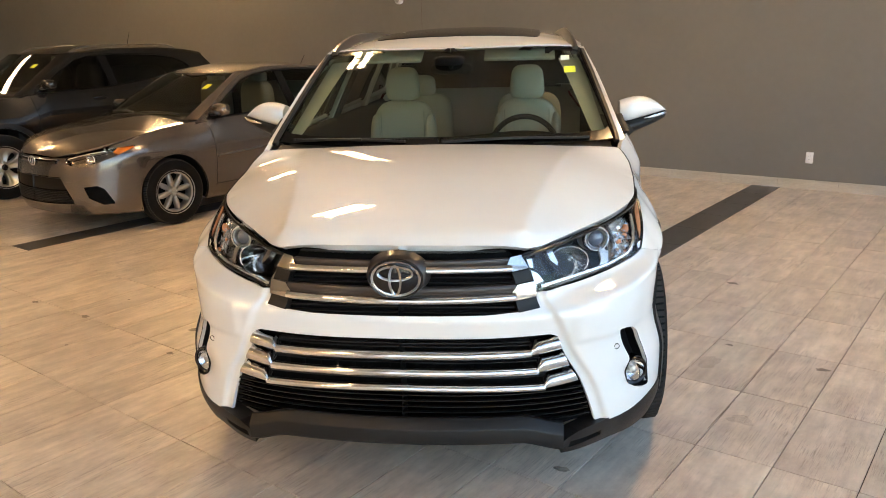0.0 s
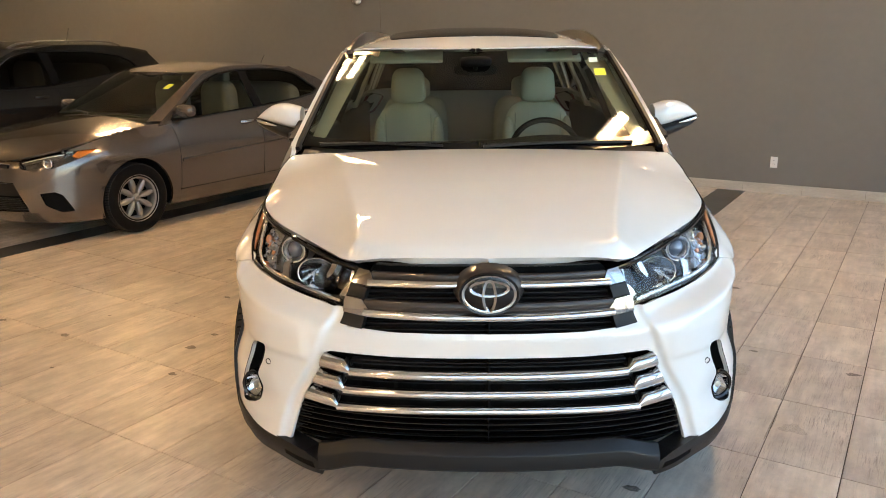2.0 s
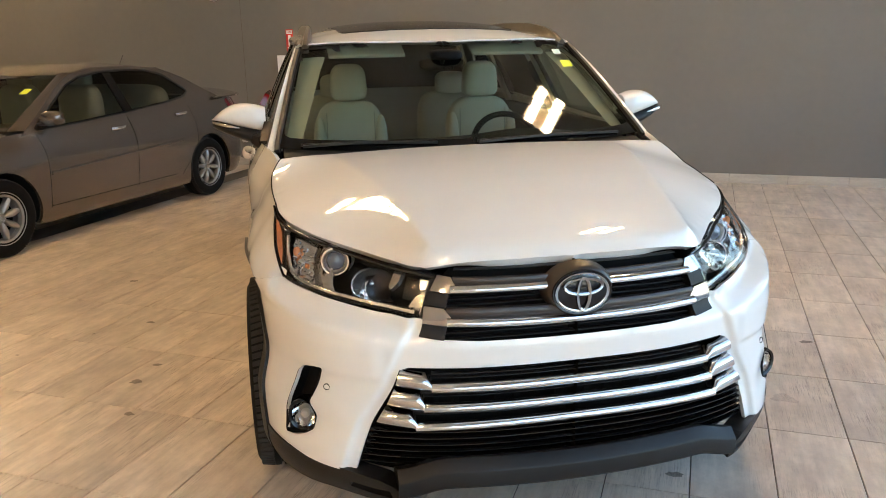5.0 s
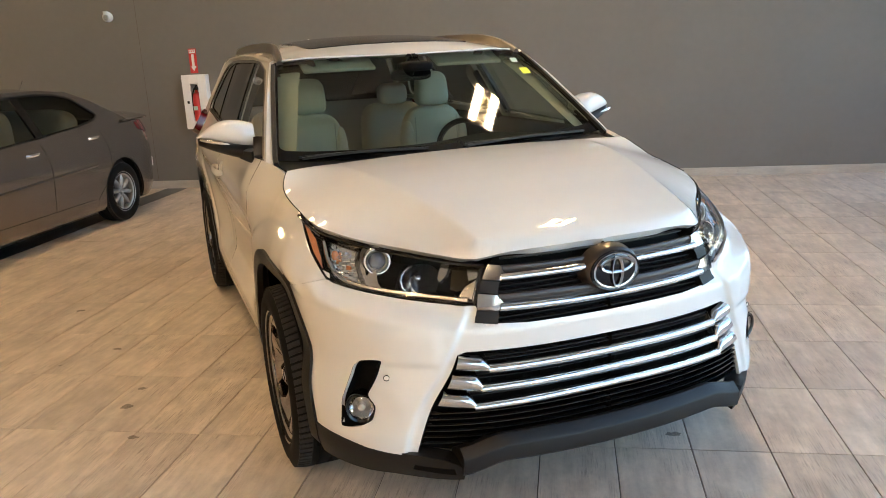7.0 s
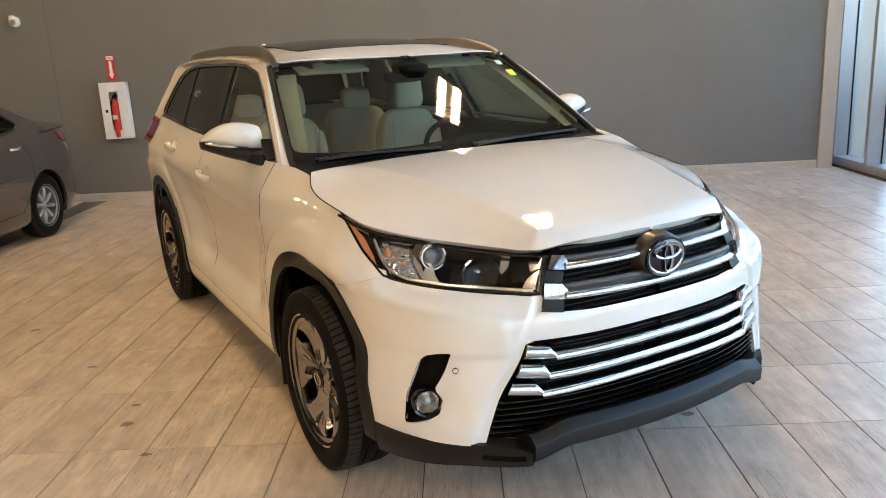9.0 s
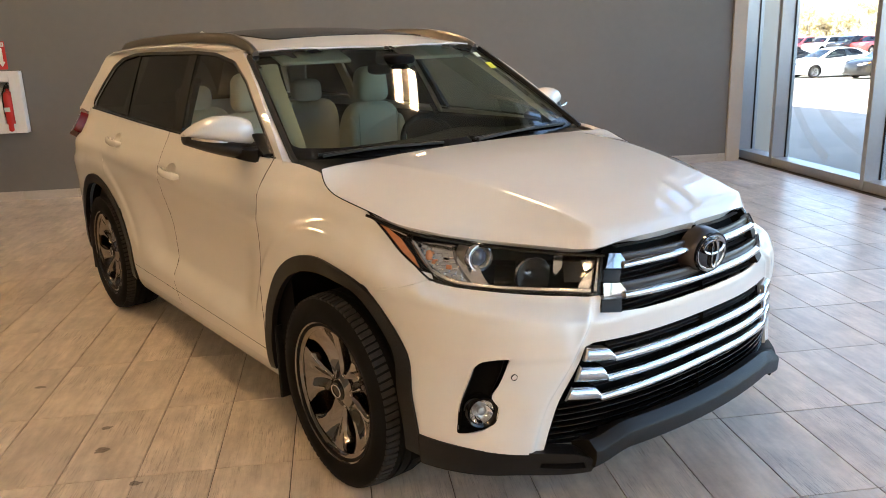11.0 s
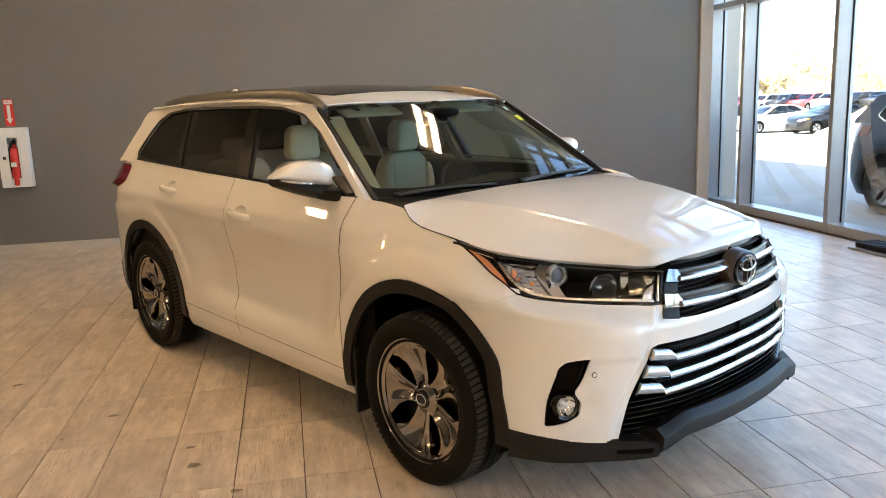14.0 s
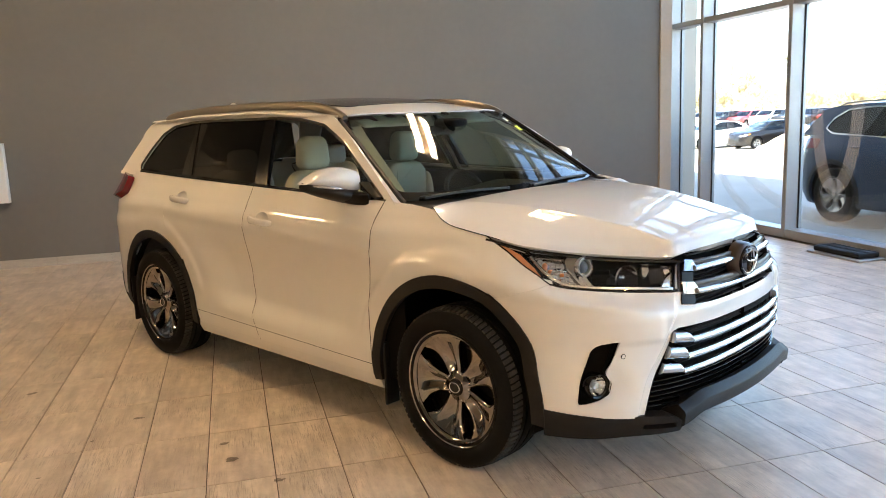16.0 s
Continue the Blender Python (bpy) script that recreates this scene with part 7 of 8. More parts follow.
    if fine:
        both("lower_grille", H.side, low_g, M_PIT, car, "black grille recess", 0.03, lift=-0.04, flange=0.0)
        pair("fog_pocket", H.side, spec["fog"], M_PIT, car, "black fog lamp pocket", 0.03, lift=-0.03, flange=0.0)
        zl0, zl1 = spec["low"][-1][1], spec["low"][0][1]

        def hp(a, z, lift, sgn):
            p, q, r = (np.array([float(v[0]) for v in H.side(np.array([a + da]), np.array([z + dz]))]) for da, dz in ((0, 0), (1e-3, 0), (0, 1e-3)))
            n = np.cross(q - p, r - p)
            p = p + n / np.linalg.norm(n) * lift
            return Vector((sgn * p[0], p[1], p[2]))

        def span(a_end, z, lift):
            left = [hp(a, z, lift, -1) for a in np.linspace(a_end, H.a0 + 0.002, 24)]
            return left + [Vector((-p.x, p.y, p.z)) for p in left[-2::-1]]
        if "plate" in spec:
            p0, p1 = spec["plate"]
            both("plate_panel", H.side, [(H.a0 - 0.05, p1), (-1.085, p1 - 0.006), (-1.02, p0 + 0.004), (H.a0 - 0.05, p0)], M_CLAD, car, "dark grey plate panel over the slats", 0.03, lift=-0.012, flange=0.02)
            zl1 = p0
        n_slat = 7
        for i in range(n_slat):
            z = zl0 + 0.02 + (zl1 - zl0 - 0.04) * i / (n_slat - 1)
            part("slat", sweep(span(-0.95 - 0.012 * i, z, -0.010), bar_section(0.012, 0.02)), M_BLACK, car, smooth=40)
        for z, h, ae in spec["grille"]:
            part("upper_grille", sweep(span(ae, z, 0.002), bar_section(h, 0.02)), M_GLOSSBLACK, car, "gloss black upper grille", smooth=40)
            part("grille_trim", sweep(span(ae + 0.02, z + h / 2 + 0.004, 0.006), bar_section(0.008, 0.012)), M_CHROME, car, "chrome trim", smooth=40)
        emb = hp(H.a0 + 0.003, spec["grille"][0][0] - 0.004, 0.012, 1)
        part("badge", sweep([(0.060 * math.cos(t), emb.y - 0.006, emb.z + 0.042 * math.sin(t)) for t in np.linspace(0, 2 * math.pi, 33)[:-1]], ring_section(0.005, 8), closed=True, up=(0, 1, 0)), M_CHROME, car, "chrome oval badge", smooth=60)
        part("badge_bar", sweep([(0.022 * math.cos(t), emb.y - 0.007, emb.z + 0.036 * math.sin(t)) for t in np.linspace(0, 2 * math.pi, 25)[:-1]], ring_section(0.004, 8), closed=True, up=(0, 1, 0)), M_CHROME, car, smooth=60)
        # shut lines
        for y in spec["seams"]:
            zs = np.linspace(zb + 0.10, belt(y) - 0.01, 20)
            for sgn in (-1, 1):
                pts = []
                for z in zs:
                    yy = y + 0.04 * math.sin(math.pi * (z - zb) / (belt(y) - zb)) - (0.30 * smooth01((0.60 - z) / 0.35) if y > 2.4 else 0.0)
                    pts.append((sgn * (float(H.half(yy, z)) + 0.0006), float(yy), float(z)))
                part("shut_line", sweep(pts, [(-0.0022, -0.0006), (0.0022, -0.0006), (0.0022, 0.0006), (-0.0022, 0.0006)], up=(1, 0, 0)), M_PIT, car)
        for sgn in (-1, 1):
            pts = [(sgn * (float(H.half(y, zb + 0.115)) + 0.0006), float(y), zb + 0.115) for y in np.linspace(spec["seams"][0] + 0.01, spec["seams"][2] - 0.35, 12)]
            part("sill_line", sweep(pts, [(-0.0022, -0.0006), (0.0022, -0.0006), (0.0022, 0.0006), (-0.0022, 0.0006)], up=(1, 0, 0)), M_PIT, car)
            if spec["deck"]:
                pts = [(sgn * (float(H.half(y, 0.60)) + 0.004), float(y), 0.60 + 0.038 * (y - 0.5)) for y in np.linspace(0.50, 2.25, 12)]
                part("door_moulding", sweep(pts, bar_section(0.030, 0.014)), paint, car, smooth=50)
            for y, z in spec["handles"]:
                x = float(H.half(y, z))
                part("door_handle", sweep([(sgn * (x + 0.003 + 0.026 * math.sin(math.pi * t) ** 0.5), y - 0.085 + 0.17 * t, z + 0.008 * t) for t in np.linspace(0, 1, 12)], ring_section(0.015, 10, 0.010)), M_CHROME if spec["deck"] else paint, car, "door handle", smooth=60)
            my, mz = spec["mirror"]
            xs_ = float(g(my, mz)[0])
            part("door_mirror", blob((sgn * (xs_ + 0.115), my + 0.01, mz + 0.03), (0.105, 0.065, 0.062), 2.8), paint, car, "", smooth=60)
            part("mirror_foot", sweep([(sgn * (xs_ - 0.02), my - 0.03, mz - 0.02), (sgn * (xs_ + 0.08), my, mz - 0.01)], bar_section(0.030, 0.07)), M_BLACK, car, smooth=50)
        for x in (-0.37, 0.37):
            st_ = part("seat", blob((x, 1.45, belt(1.5) + 0.00), (0.23, 0.09, 0.30), 4.0, 20, 12), M_SEATGREY, car, "grey cloth seat", smooth=60)
            part("headrest", blob((x, 1.47, belt(1.5) + 0.34), (0.13, 0.06, 0.09), 3.2, 20, 12), M_SEATGREY, st_, smooth=60)
        part("rear_seat", blob((0, 2.35, belt(1.5) - 0.05), (0.64, 0.10, 0.30), 5.0, 20, 12), M_SEATGREY, car, "grey cloth rear seat", smooth=60)
        V, F = panel(w_s, [(x0 * 0.60, wz1 - 0.16), (x0 * 0.60 + 0.07, wz1 - 0.16), (x0 * 0.60 + 0.07, wz1 - 0.12), (x0 * 0.60, wz1 - 0.12)], 0.03, flange=0.0, lift=0.003)
        part_raw("sticker", V, F, M_YELLOW, car, "yellow paper sticker")
        for xa, xb in ((0.05, 0.62), (-0.55, -0.08)):
            pts = [Vector(tuple(float(v) for v in w_s(xa + (xb - xa) * t, wz0 + 0.018 + 0.012 * math.sin(math.pi * t)))) + Vector((0, -0.012, 0.012)) for t in np.linspace(0, 1, 10)]
            part("wiper", sweep(pts, bar_section(0.012, 0.014)), M_BLACK, car, smooth=40)
    if spec["rails"]:
        ya, yb = spec.get("rail_y", (1.3, 3.05))
        for sgn in (-1, 1):
            pts = [(sgn * (rx - 0.03), y, float(rf(rx - 0.03, y)[2]) + 0.035 * min(1, 8 * (y - ya) + 0.1, 8 * (yb - y) + 0.1)) for y in np.linspace(ya, yb, 24)]
            part("roof_rail", sweep(pts, bar_section(0.022, 0.026)), M_RAIL, car, "satin grey roof rail", smooth=50)
    return car


sedan_car = build_car("sedan", "bronze-grey metallic compact sedan parked beside the dark SUV", pose(-5.235, 1.560, 0, 0, 0, -0.6), SEDAN, M_BRONZE, rim_mat=M_SILVER, spokes=8, hub_cover=True)
part("antenna", sweep([(0.0, 2.45, 1.42), (0.0, 2.52, 1.52)], ring_section(0.003, 6), up=(1, 0, 0)), M_BLACK, sedan_car)
espresso_suv = build_car("dark_suv", "dark brown metallic SUV with grey roof rails parked by the wall", pose(-8.13, 1.25, 0, 0, 0, 1.0), BROWN, M_ESPRESSO, rim_mat=M_STEEL, spokes=5, split=True)
part("antenna", sweep([(-0.30, 2.45, 1.66), (-0.30, 2.52, 1.88)], ring_section(0.004, 6), up=(1, 0, 0)), M_BLACK, espresso_suv)

# ---- lights of the showroom ----
def tube_light(x, y, z, length=0.95, rz=0.0):
    t = thing("ceiling_light", "twin-panel strip light hung under the ceiling", "ceiling light", pose(x, y, z, 0, 0, rz), group="strip lights under the ceiling")
    part("tray", box((-length / 2 - 0.02, -0.22, 0.0), (length / 2 + 0.02, 0.22, 0.06), 0.01, 1), M_WHITE, t, "white steel tray")
    for dy in (-0.125, 0.125):
        part("diffuser", box((-length / 2, dy - 0.057, -0.025), (length / 2, dy + 0.057, -0.002), 0.008, 2), M_TUBE, t, "bright diffuser")
    for dx in (-0.5, 0.5):
        part("rod", sweep([(dx, 0, 0.06), (dx, 0, CEIL_Z - z)], ring_section(0.008, 8), up=(1, 0, 0)), M_STEEL, t, "steel hanger rod")
    return t


for x, y in ((1.0, 2.45), (-3.1, 1.75), (-9.6, 5.0), (-13.0, 2.0), (0.6, -6.0), (-3.8, -6.0), (-8.2, -6.0), (0.6, -10.2), (-3.8, -10.2), (-8.2, -10.2)):
    tube_light(x, y, 4.6, rz=90)

# ---- things on the wall and by the window ----
cab = thing("extinguisher_cabinet", "white steel fire extinguisher cabinet with a glazed slot on the wall", "fire cabinet", pose(-4.345, WALL_Y, 0))
WX, Z0, Z1, DP = 0.163, 0.782, 1.463, 0.105
for nm, lo, hi in (("frame_side", (-WX, -DP, Z0), (-0.058, -DP + 0.018, Z1)), ("frame_side", (0.052, -DP, Z0), (WX, -DP + 0.018, Z1)), ("frame_top", (-0.058, -DP, 1.350), (0.052, -DP + 0.018, Z1)), ("frame_bottom", (-0.058, -DP, Z0), (0.052, -DP + 0.018, 0.886))):
    part(nm, box(lo, hi, 0.003, 1), M_WHITE, cab, smooth=40)
bm = box((-WX, -DP + 0.018, Z0), (-WX + 0.012, 0.0, Z1))
b_box(bm, (WX - 0.012, -DP + 0.018, Z0), (WX, 0.0, Z1))
b_box(bm, (-WX, -DP + 0.018, Z0), (WX, 0.0, Z0 + 0.012))
b_box(bm, (-WX, -DP + 0.018, Z1 - 0.012), (WX, 0.0, Z1))
b_box(bm, (-WX, -0.012, Z0), (WX, 0.0, Z1))
part("box", bm, M_WHITE, cab, "white steel box")
part("pane", box((-0.058, -DP + 0.004, 0.886), (0.052, -DP + 0.007, 1.350)), M_LENS, cab, "clear pane").visible_shadow = False
part("latch", box((-0.115, -DP - 0.006, 1.105), (-0.085, -DP, 1.138), 0.002, 1), M_BLACK, cab, "small black latch")
bm = lathe([(0.0, 0.80), (0.050, 0.80), (0.058, 0.815), (0.058, 1.18), (0.048, 1.225), (0.020, 1.245), (0.018, 1.28), (0.0, 1.28)], 28, "z", m=Matrix.Translation((-4.345, WALL_Y - 0.055, 0)))
ext = thing("fire_extinguisher", "red fire extinguisher standing in the wall cabinet", "extinguisher", pose(0, 0, 0))
part("cylinder", bm, M_RED, ext, "red steel cylinder", smooth=50)
part("valve", box((-4.365, WALL_Y - 0.075, 1.272), (-4.325, WALL_Y - 0.035, 1.315), 0.006, 2), M_BLACK, ext, smooth=50)
part("lever", sweep([(-4.345, WALL_Y - 0.055, 1.31), (-4.33, WALL_Y - 0.075, 1.335), (-4.31, WALL_Y - 0.09, 1.335)], bar_section(0.008, 0.02)), M_BLACK, ext)
part("hose", sweep([(-4.36, WALL_Y - 0.07, 1.30), (-4.39, WALL_Y - 0.085, 1.22), (-4.40, WALL_Y - 0.085, 1.05), (-4.39, WALL_Y - 0.08, 0.95)], ring_section(0.010, 8), up=(1, 0, 0)), M_BLACK, ext, smooth=60)
part("tag", box((-4.385, WALL_Y - 0.118 + 0.003, 1.02), (-4.325, WALL_Y - 0.1135, 1.07)), M_PALE, ext, "pale label")

sign = thing("fire_sign", "red and white arrow sign reading FIRE on the wall", "sign", pose(-4.365, WALL_Y, 0))
part("plate", box((-0.052, -0.004, 1.482), (0.052, 0.0, 1.785), 0.001, 1), M_RED, sign, "red plastic plate")
bm = bmesh.new()
ar = [(-0.018, 1.715), (0.018, 1.715), (0.018, 1.565), (0.036, 1.565), (0.0, 1.505), (-0.036, 1.565), (-0.018, 1.565)]
bm.faces.new([bm.verts.new((x, -0.0052, z)) for x, z in ar])
part("arrow", bm, M_WHITE, sign, "white arrow")
part("panel", box((-0.042, -0.0055, 1.728), (0.042, -0.004, 1.772)), M_WHITE, sign, "white panel")
fc = bpy.data.curves.new("lettering", "FONT")
fc.body, fc.size, fc.extrude, fc.align_x, fc.align_y = "FIRE", 0.036, 0.0004, "CENTER", "CENTER"
fc.materials.append(M_RED)
fo = new("lettering", fc)
hang(fo, sign, pose(0, -0.0062, 1.750, 90, 0, 0))

bell = thing("alarm_strobe", "small white wall lamp on a short bracket", "wall lamp", pose(-5.42, WALL_Y, 2.235))
part("base", box((-0.075, -0.030, -0.01), (-0.015, 0.0, 0.065), 0.006, 2), M_WHITE, bell, smooth=50)
part("arm", sweep([(-0.045, -0.03, 0.03), (-0.02, -0.06, 0.02), (0.01, -0.09, 0.0)], ring_section(0.014, 10)), M_WHITE, bell, smooth=60)
part("head", blob((0.03, -0.10, -0.015), (0.062, 0.060, 0.062), 2.2, 24, 14), M_WHITE, bell, "white round head", smooth=60)
part("face", lathe([(0.0, 0.0), (0.030, 0.002), (0.036, 0.012), (0.034, 0.02)], 24, "y", m=Matrix.Translation((0.035, -0.166, -0.02))), M_STEEL, bell, smooth=50)


def outlet(x, z, label):
    o = thing("wall_outlet", label, "outlet", pose(x, WALL_Y, z), group="outlets on the wall")
    part("plate", box((-0.037, -0.006, -0.060), (0.037, 0.0, 0.060), 0.003, 2), M_WHITE, o, smooth=50)
    part("insert", box((-0.018, -0.009, -0.036), (0.018, -0.006, 0.036), 0.002, 1), M_WHITE, o)
    for dz in (-0.019, 0.019):
        for dx in (-0.006, 0.006):
            part("slot", box((dx - 0.0012, -0.0096, dz - 0.005), (dx + 0.0012, -0.009, dz + 0.005)), M_BLACK, o)
    return o


outlet(0.183, 0.340, "white wall outlet above the baseboard")
o2 = outlet(-5.15, 0.375, "white wall outlet with a plugged-in white adapter")
part("adapter", box((-0.028, -0.050, -0.045), (0.028, -0.006, 0.010), 0.006, 2), M_WHITE, o2, smooth=50)
part("seam", box((-5.067, WALL_Y - 0.0012, 0.102), (-5.063, WALL_Y, CEIL_Z)), M_GROUT, wall_n)

mat = thing("floor_register", "black ribbed pad on a flat steel tray by the window", "floor mat", pose(4.36, 2.74, 0))
part("tray", box((-0.17, -0.36, 0.0), (0.17, 0.36, 0.022), 0.006, 2), M_STEEL, mat, "flat steel tray", smooth=50)
part("pad", box((-0.12, -0.30, 0.022), (0.14, 0.32, 0.075), 0.012, 2), M_BLACK, mat, "black rubber pad", smooth=50)
for i in range(9):
    part("rib", box((-0.105, -0.27 + i * 0.067, 0.075), (0.125, -0.25 + i * 0.067, 0.082), 0.002, 1), M_BLACK, mat)

# frosted ovals on the window
decal = thing("window_decal", "large frosted oval outlines stuck on the window glass", "decal")
for cy, cz, ry, rz, wd in ((3.35, 1.30, 1.92, 1.03, 0.075), (3.35, 1.30, 2.35, 1.42, 0.06), (3.38, 1.62, 0.30, 0.99, 0.085)):
    run = []

    def flush(run):
        if len(run) > 2:
            vs, fs = [], []
            for (y, z, ny, nz) in run:
                vs += [(GLASS_X - 0.003, y - ny * wd, z - nz * wd), (GLASS_X - 0.003, y + ny * wd, z + nz * wd)]
            for i in range(len(run) - 1):
                fs.append([2 * i, 2 * i + 1, 2 * i + 3, 2 * i + 2])
            part_raw("oval_strip", vs, fs, M_DECAL, decal, smooth=False)

    for t in np.linspace(0, 2 * math.pi, 241):
        y, z = cy + ry * math.cos(t), cz + rz * math.sin(t)
        ny, nz = math.cos(t) / ry, math.sin(t) / rz
        k = math.hypot(ny, nz)
        clear = 0.12 + wd < z < 2.66 - wd and min(abs(y - q) for q in MULLIONS) > 0.05 + wd * 0.5
        if clear:
            run.append((y, z, ny / k, nz / k))
        else:
            flush(run)
            run = []
    flush(run)

# ---- marks on the floor ----
M_STAIN = material("dried_stain", (0.20, 0.10, 0.045), 0.5, second=(0.42, 0.26, 0.14), scale=30)
M_STAIN.node_tree.nodes["Principled BSDF"].inputs["Alpha"].default_value = 0.30
M_HAZE = material("faint_stain", (0.30, 0.19, 0.11), 0.5, second=(0.45, 0.33, 0.22), scale=30)
M_HAZE.node_tree.nodes["Principled BSDF"].inputs["Alpha"].default_value = 0.13
M_SPOT = material("brown_dirt", (0.10, 0.068, 0.045), 0.7, second=(0.22, 0.16, 0.11), scale=60)
M_SPOT.node_tree.nodes["Principled BSDF"].inputs["Alpha"].default_value = 0.5


def floor_stain(x, y, rx, ry, mat, seed, label, rough=0.35):
    rnd = random.Random(seed)
    n = 26
    k = [1 + rough * rnd.uniform(-1, 1) for _ in range(n)]
    k = [(k[i - 1] + 2 * k[i] + k[(i + 1) % n]) / 4 for i in range(n)]
    bm = bmesh.new()
    bm.faces.new([bm.verts.new((rx * k[i] * math.cos(6.2832 * i / n), ry * k[i] * math.sin(6.2832 * i / n), 0.0)) for i in range(n)])
    ob = part("floor_stain", bm, mat, None, m=pose(x, y, 0.0022))
    return tagged(ob, label, "stain", group="marks on the floor")


floor_stain(1.134, 1.23, 0.006, 0.30, M_STAIN, 1, "rusty brown dried trickle along a tile joint", 0.7)
floor_stain(1.137, 0.60, 0.005, 0.20, M_STAIN, 2, "rusty brown dried trickle along a tile joint", 0.8)
floor_stain(0.898, 1.106, 0.05, 0.09, M_HAZE, 3, "faint brown dried stain on a tile", 0.4)
floor_stain(1.225, 0.557, 0.06, 0.04, M_HAZE, 4, "faint brown dried stain on a tile", 0.4)
for i, (x, y, r) in enumerate(((0.572, 2.497, 0.03), (1.396, 1.316, 0.030), (-1.597, -0.43, 0.024), (-2.605, -0.374, 0.028), (-1.837, 0.074, 0.022), (-1.80, -0.132, 0.030), (-2.975, 1.28, 0.028), (0.774, -0.25, 0.026), (0.91, 1.39, 0.018), (-2.22, -0.699, 0.012), (-3.182, -0.417, 0.024), (-2.495, 0.348, 0.010), (-2.295, 0.603, 0.022), (-2.671, -0.027, 0.010))):
    floor_stain(x, y, r * 1.1, r * 0.7, M_SPOT, 10 + i, "small brown dirt spot on the tiles", 0.5)

# ---- outside cars and trees ----
BIG = dict(BOXY)
BIG.update(wb=2.79, R=0.372, rim=0.248)
build_car("parked_suv", "dark navy SUV with chrome window trim parked outside the glass", pose(7.13, 2.25, -0.06, 0, 0, 0), BIG, M_BLUECAR, rim_mat=M_GUNMETAL, spokes=5, split=True, chrome_dlo=True)
FAR = "cars in the car park"


def ground_z(x, y):
    """The car park falls away gently from the building."""
    r = math.hypot(x, y)
    return -0.06 - 0.69 * float(smooth01((r - 14) / 26)) + 0.12 * float(smooth01((r - 45) / 40))


near_row = ((24.7, 31.8, SEDAN, M_BLACKCAR, "black sedan parked in the sun"), (23.2, 34.4, SEDAN, M_WHITECAR, "white sedan parked in the sun"), (21.7, 37.0, SEDAN, M_BLACKCAR, "black sedan parked in the sun"), (20.2, 39.6, SEDAN, M_BLUECAR, "navy sedan parked in the sun"), (26.2, 29.2, SEDAN, M_BLUECAR, "navy sedan parked in the sun"))
for x, y, spec, paint, lab in near_row:
    build_car("parked_car", lab, pose(x, y, ground_z(x, y), 0, 0, -94 + (x * 7) % 5), spec, paint, fine=False, group=FAR, rim_mat=M_STEEL, spokes=5)
hues = (M_WHITECAR, M_REDCAR, M_REDCAR, M_WHITECAR, M_BLACKCAR, M_REDCAR, M_WHITECAR, M_BLACKCAR, M_BLACKCAR, M_REDCAR, M_WHITECAR, M_BLACKCAR, M_BLUECAR)
words = {"white_car_paint": "white", "red_car_paint": "red", "dark_car_paint": "black", "navy_car_paint": "navy"}
for i, paint in enumerate(hues):
    az = radians(28.8 + 1.40 * i)
    x, y = -1.3 + 80 * math.sin(az), -3.6 + 80 * math.cos(az)
    build_car("parked_car", words[paint.name] + " SUV in the far parking row", pose(x, y, ground_z(x, y), 0, 0, -72), BOXY, paint, fine=False, group=FAR, rim_mat=M_STEEL, spokes=5)
bm = bmesh.new()
rs = random.Random(8)
rows = []
for k in range(9):
    t = k / 8
    rows.append([bm.verts.new((2.6 * t * math.cos(a) * (1 + 0.08 * rs.uniform(-1, 1)), 2.2 * t * math.sin(a) * (1 + 0.08 * rs.uniform(-1, 1)), 1.35 * (1 - t) ** 1.1 * (1 + 0.05 * rs.uniform(-1, 1)))) for a in np.linspace(0, 2 * math.pi, 25)[:-1]])
for p, q in zip(rows, rows[1:]):
    for j in range(24):
        bm.faces.new((p[j], p[(j + 1) % 24], q[(j + 1) % 24], q[j]))
bmesh.ops.remove_doubles(bm, verts=bm.verts, dist=1e-4)
bmesh.ops.recalc_face_normals(bm, faces=bm.faces)
M_SAND = material("sand", (0.55, 0.45, 0.30), 0.9, vary=0.15, scale=3, bump=0.5, bump_scale=30)
tagged(part("sand_pile", bm, M_SAND, None, smooth=60, m=pose(24.3, 27.2, ground_z(24.3, 27.2) - 0.03)), "heap of pale sand on the car park", "sand pile")


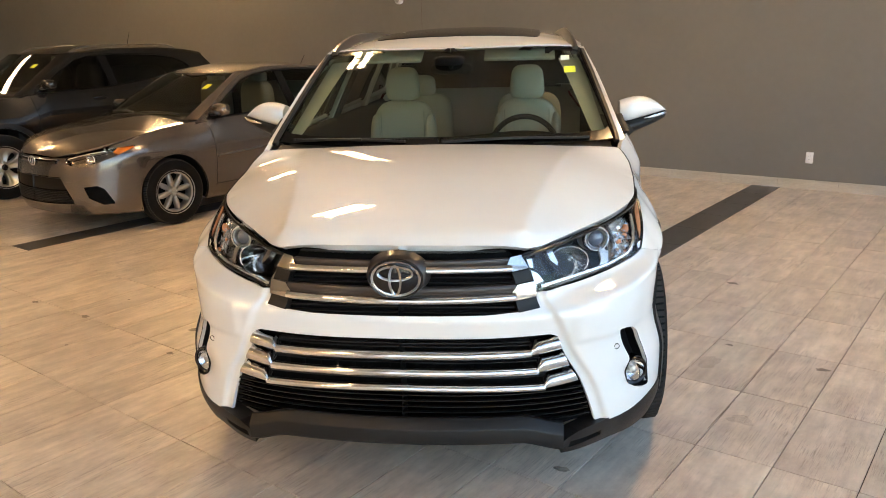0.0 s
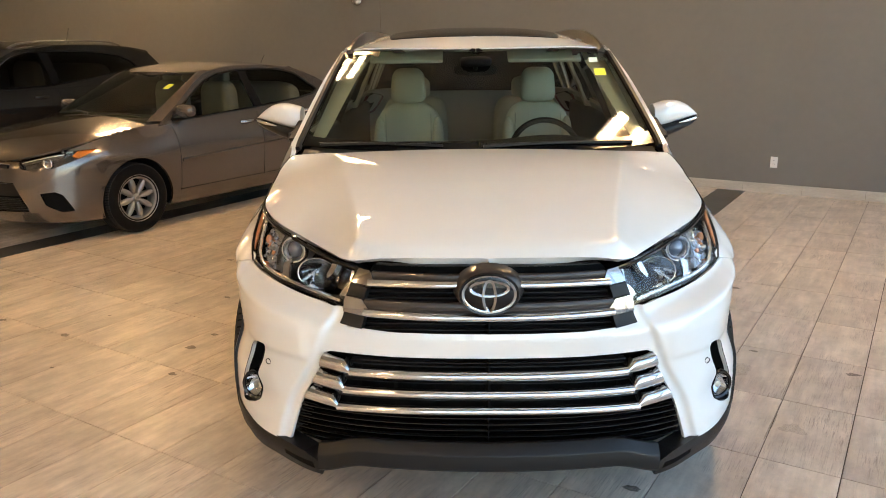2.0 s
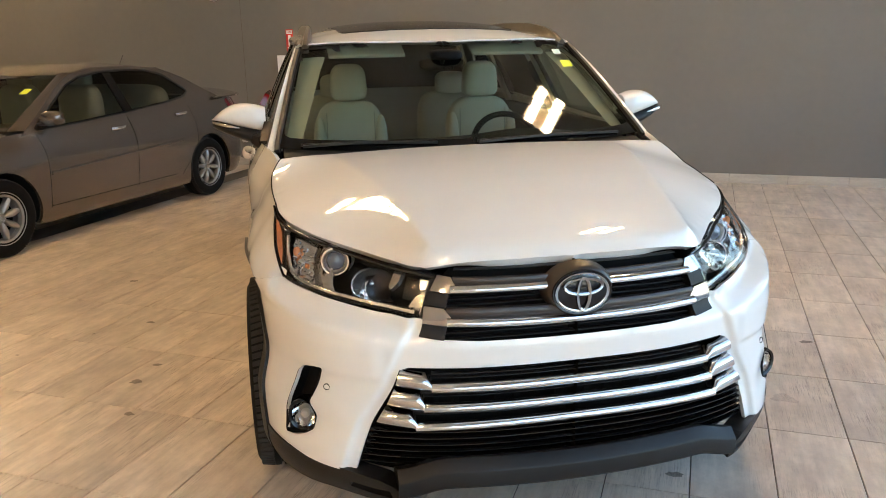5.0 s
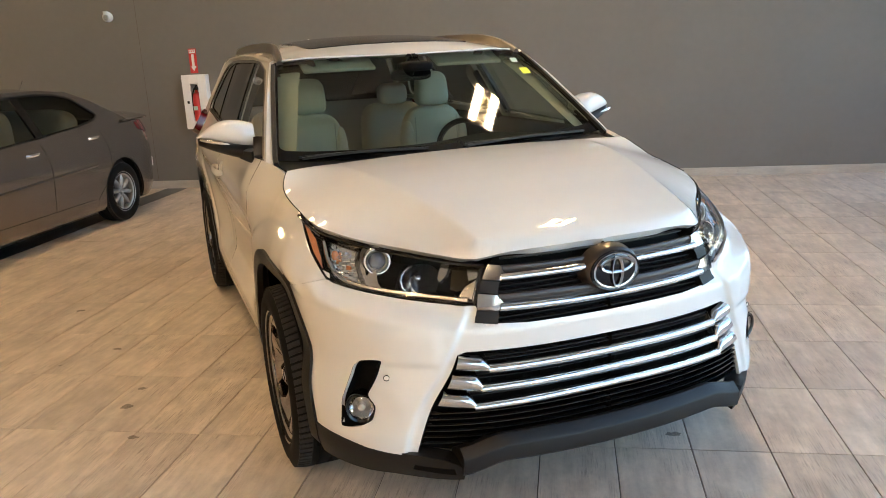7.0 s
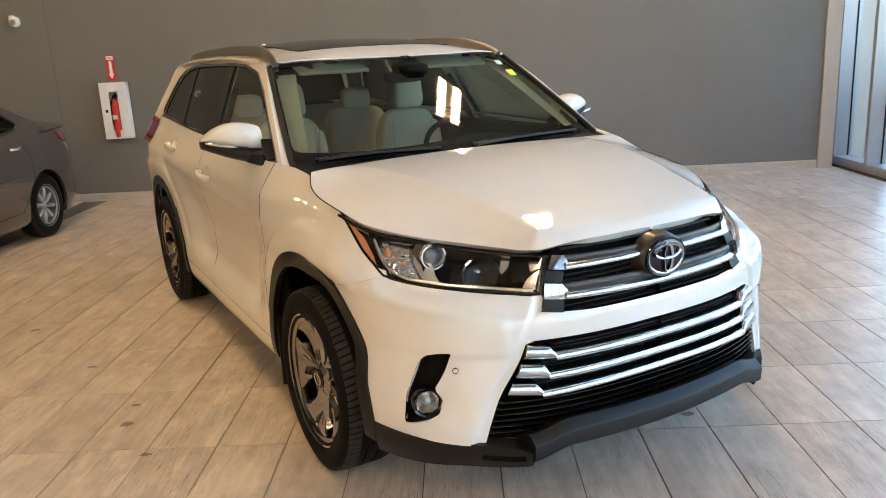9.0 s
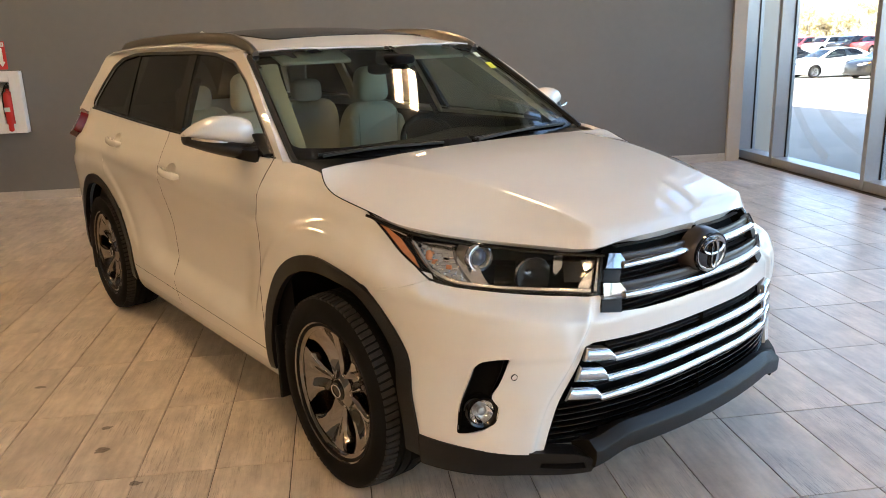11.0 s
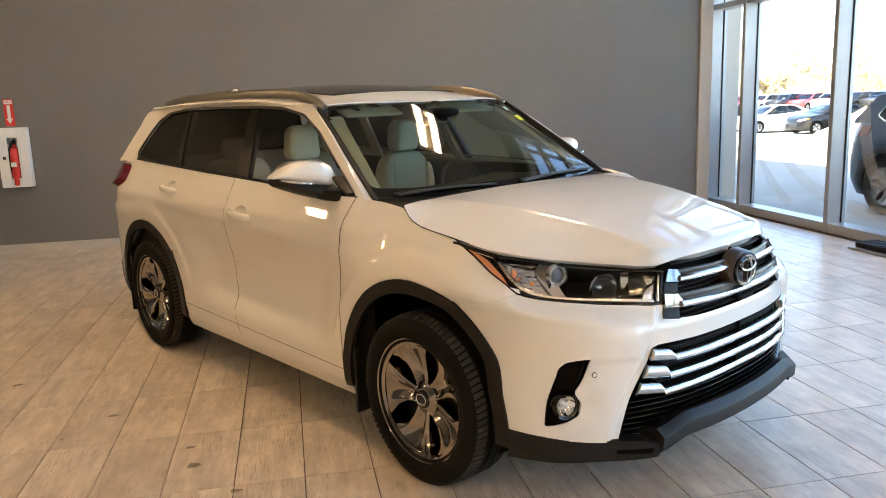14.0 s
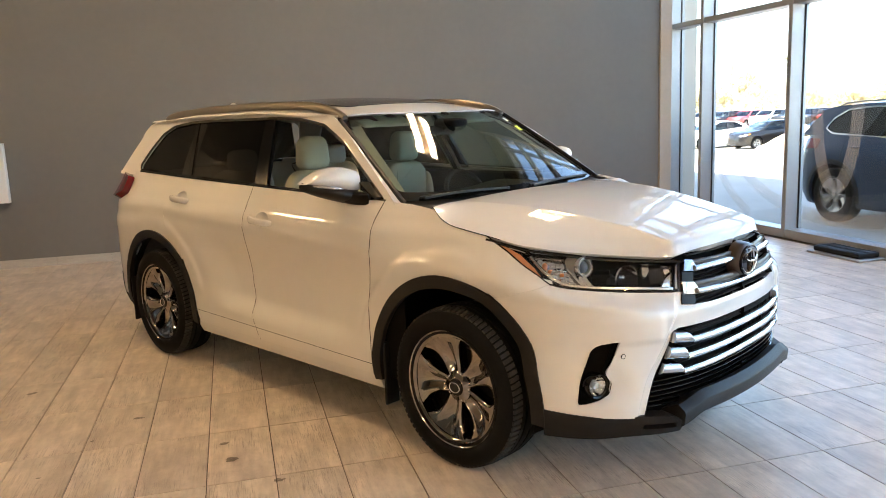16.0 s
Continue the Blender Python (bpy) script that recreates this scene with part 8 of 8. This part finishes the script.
def make_tree(x, y, h, r, seed):
    rnd = random.Random(seed)
    t = thing("tree", "slender autumn tree with thin yellow-brown leaves", "tree", pose(x, y, ground_z(x, y), 0, 0, rnd.uniform(0, 360)), group="trees behind the car park")
    bm = sweep([(0, 0, 0), (0.05, 0.03, h * 0.35), (-0.04, 0.05, h * 0.7), (0.02, 0, h * 0.95)], ring_section(0.16, 8), up=(1, 0, 0), scales=[1, 0.8, 0.5, 0.15])
    for i in range(9):
        z, a = h * rnd.uniform(0.25, 0.8), rnd.uniform(0, 6.28)
        L = r * rnd.uniform(0.6, 1.0)
        b_sweep(bm, [(0, 0, z), (L * 0.5 * math.cos(a), L * 0.5 * math.sin(a), z + L * 0.35), (L * math.cos(a), L * math.sin(a), z + L * 0.8)], ring_section(0.06, 6), scales=[1, 0.7, 0.3])
    part("trunk", bm, M_BARK, t, smooth=60)
    vs, fs = [], []
    clumps = [(rnd.gauss(0, r * 0.42), rnd.gauss(0, r * 0.42), h * (0.28 + 0.68 * rnd.random() ** 0.8), rnd.uniform(0.25, 0.6)) for _ in range(46)]
    for cx, cy, cz, cr in clumps:
        k = 1.0 - 0.6 * cz / h
        for _ in range(26):
            p = Vector((cx * (k + 0.4) + rnd.gauss(0, cr * 0.5), cy * (k + 0.4) + rnd.gauss(0, cr * 0.5), cz + rnd.gauss(0, cr * 0.5)))
            u, v = Vector((rnd.gauss(0, 1), rnd.gauss(0, 1), rnd.gauss(0, 1))).normalized() * 0.12, Vector((rnd.gauss(0, 1), rnd.gauss(0, 1), rnd.gauss(0, 1))).normalized() * 0.12
            n = len(vs)
            vs += [p - u, p - v, p + u, p + v]
            fs.append([n, n + 1, n + 2, n + 3])
    tagged(part_raw("crown", vs, fs, M_LEAF, t, smooth=False), kind="stuff")


rt = random.Random(5)
for i in range(30):
    az, d = radians(27.5 + 0.72 * i + rt.uniform(-0.3, 0.3)), rt.uniform(104, 122)
    tall = rt.random() < 0.3
    make_tree(-1.3 + d * math.sin(az), -3.6 + d * math.cos(az), rt.uniform(6.0, 9.0) if tall else rt.uniform(3.4, 5.2), rt.uniform(1.6, 2.4), i)

# ---- outside ----
gx = [GLASS_X + 0.1, 8, 12, 16, 20, 24, 28, 32, 36, 40, 46, 54, 64, 76, 90, 120, 180, 400]
gy = [-200, -100, -60, -40, -28, -20, -12, -4, 0, 4, 8, 12, 16, 20, 24, 28, 32, 36, 40, 46, 54, 64, 76, 90, 120, 180, 400]
vs = [(x, y, ground_z(x, y)) for x in gx for y in gy]
fs = [[i * len(gy) + j, (i + 1) * len(gy) + j, (i + 1) * len(gy) + j + 1, i * len(gy) + j + 1] for i in range(len(gx) - 1) for j in range(len(gy) - 1)]
tagged(part_raw("ground", vs, fs, M_ASPHALT, None), "sunlit asphalt car park falling gently away", "ground", kind="structure")

lay_floor()
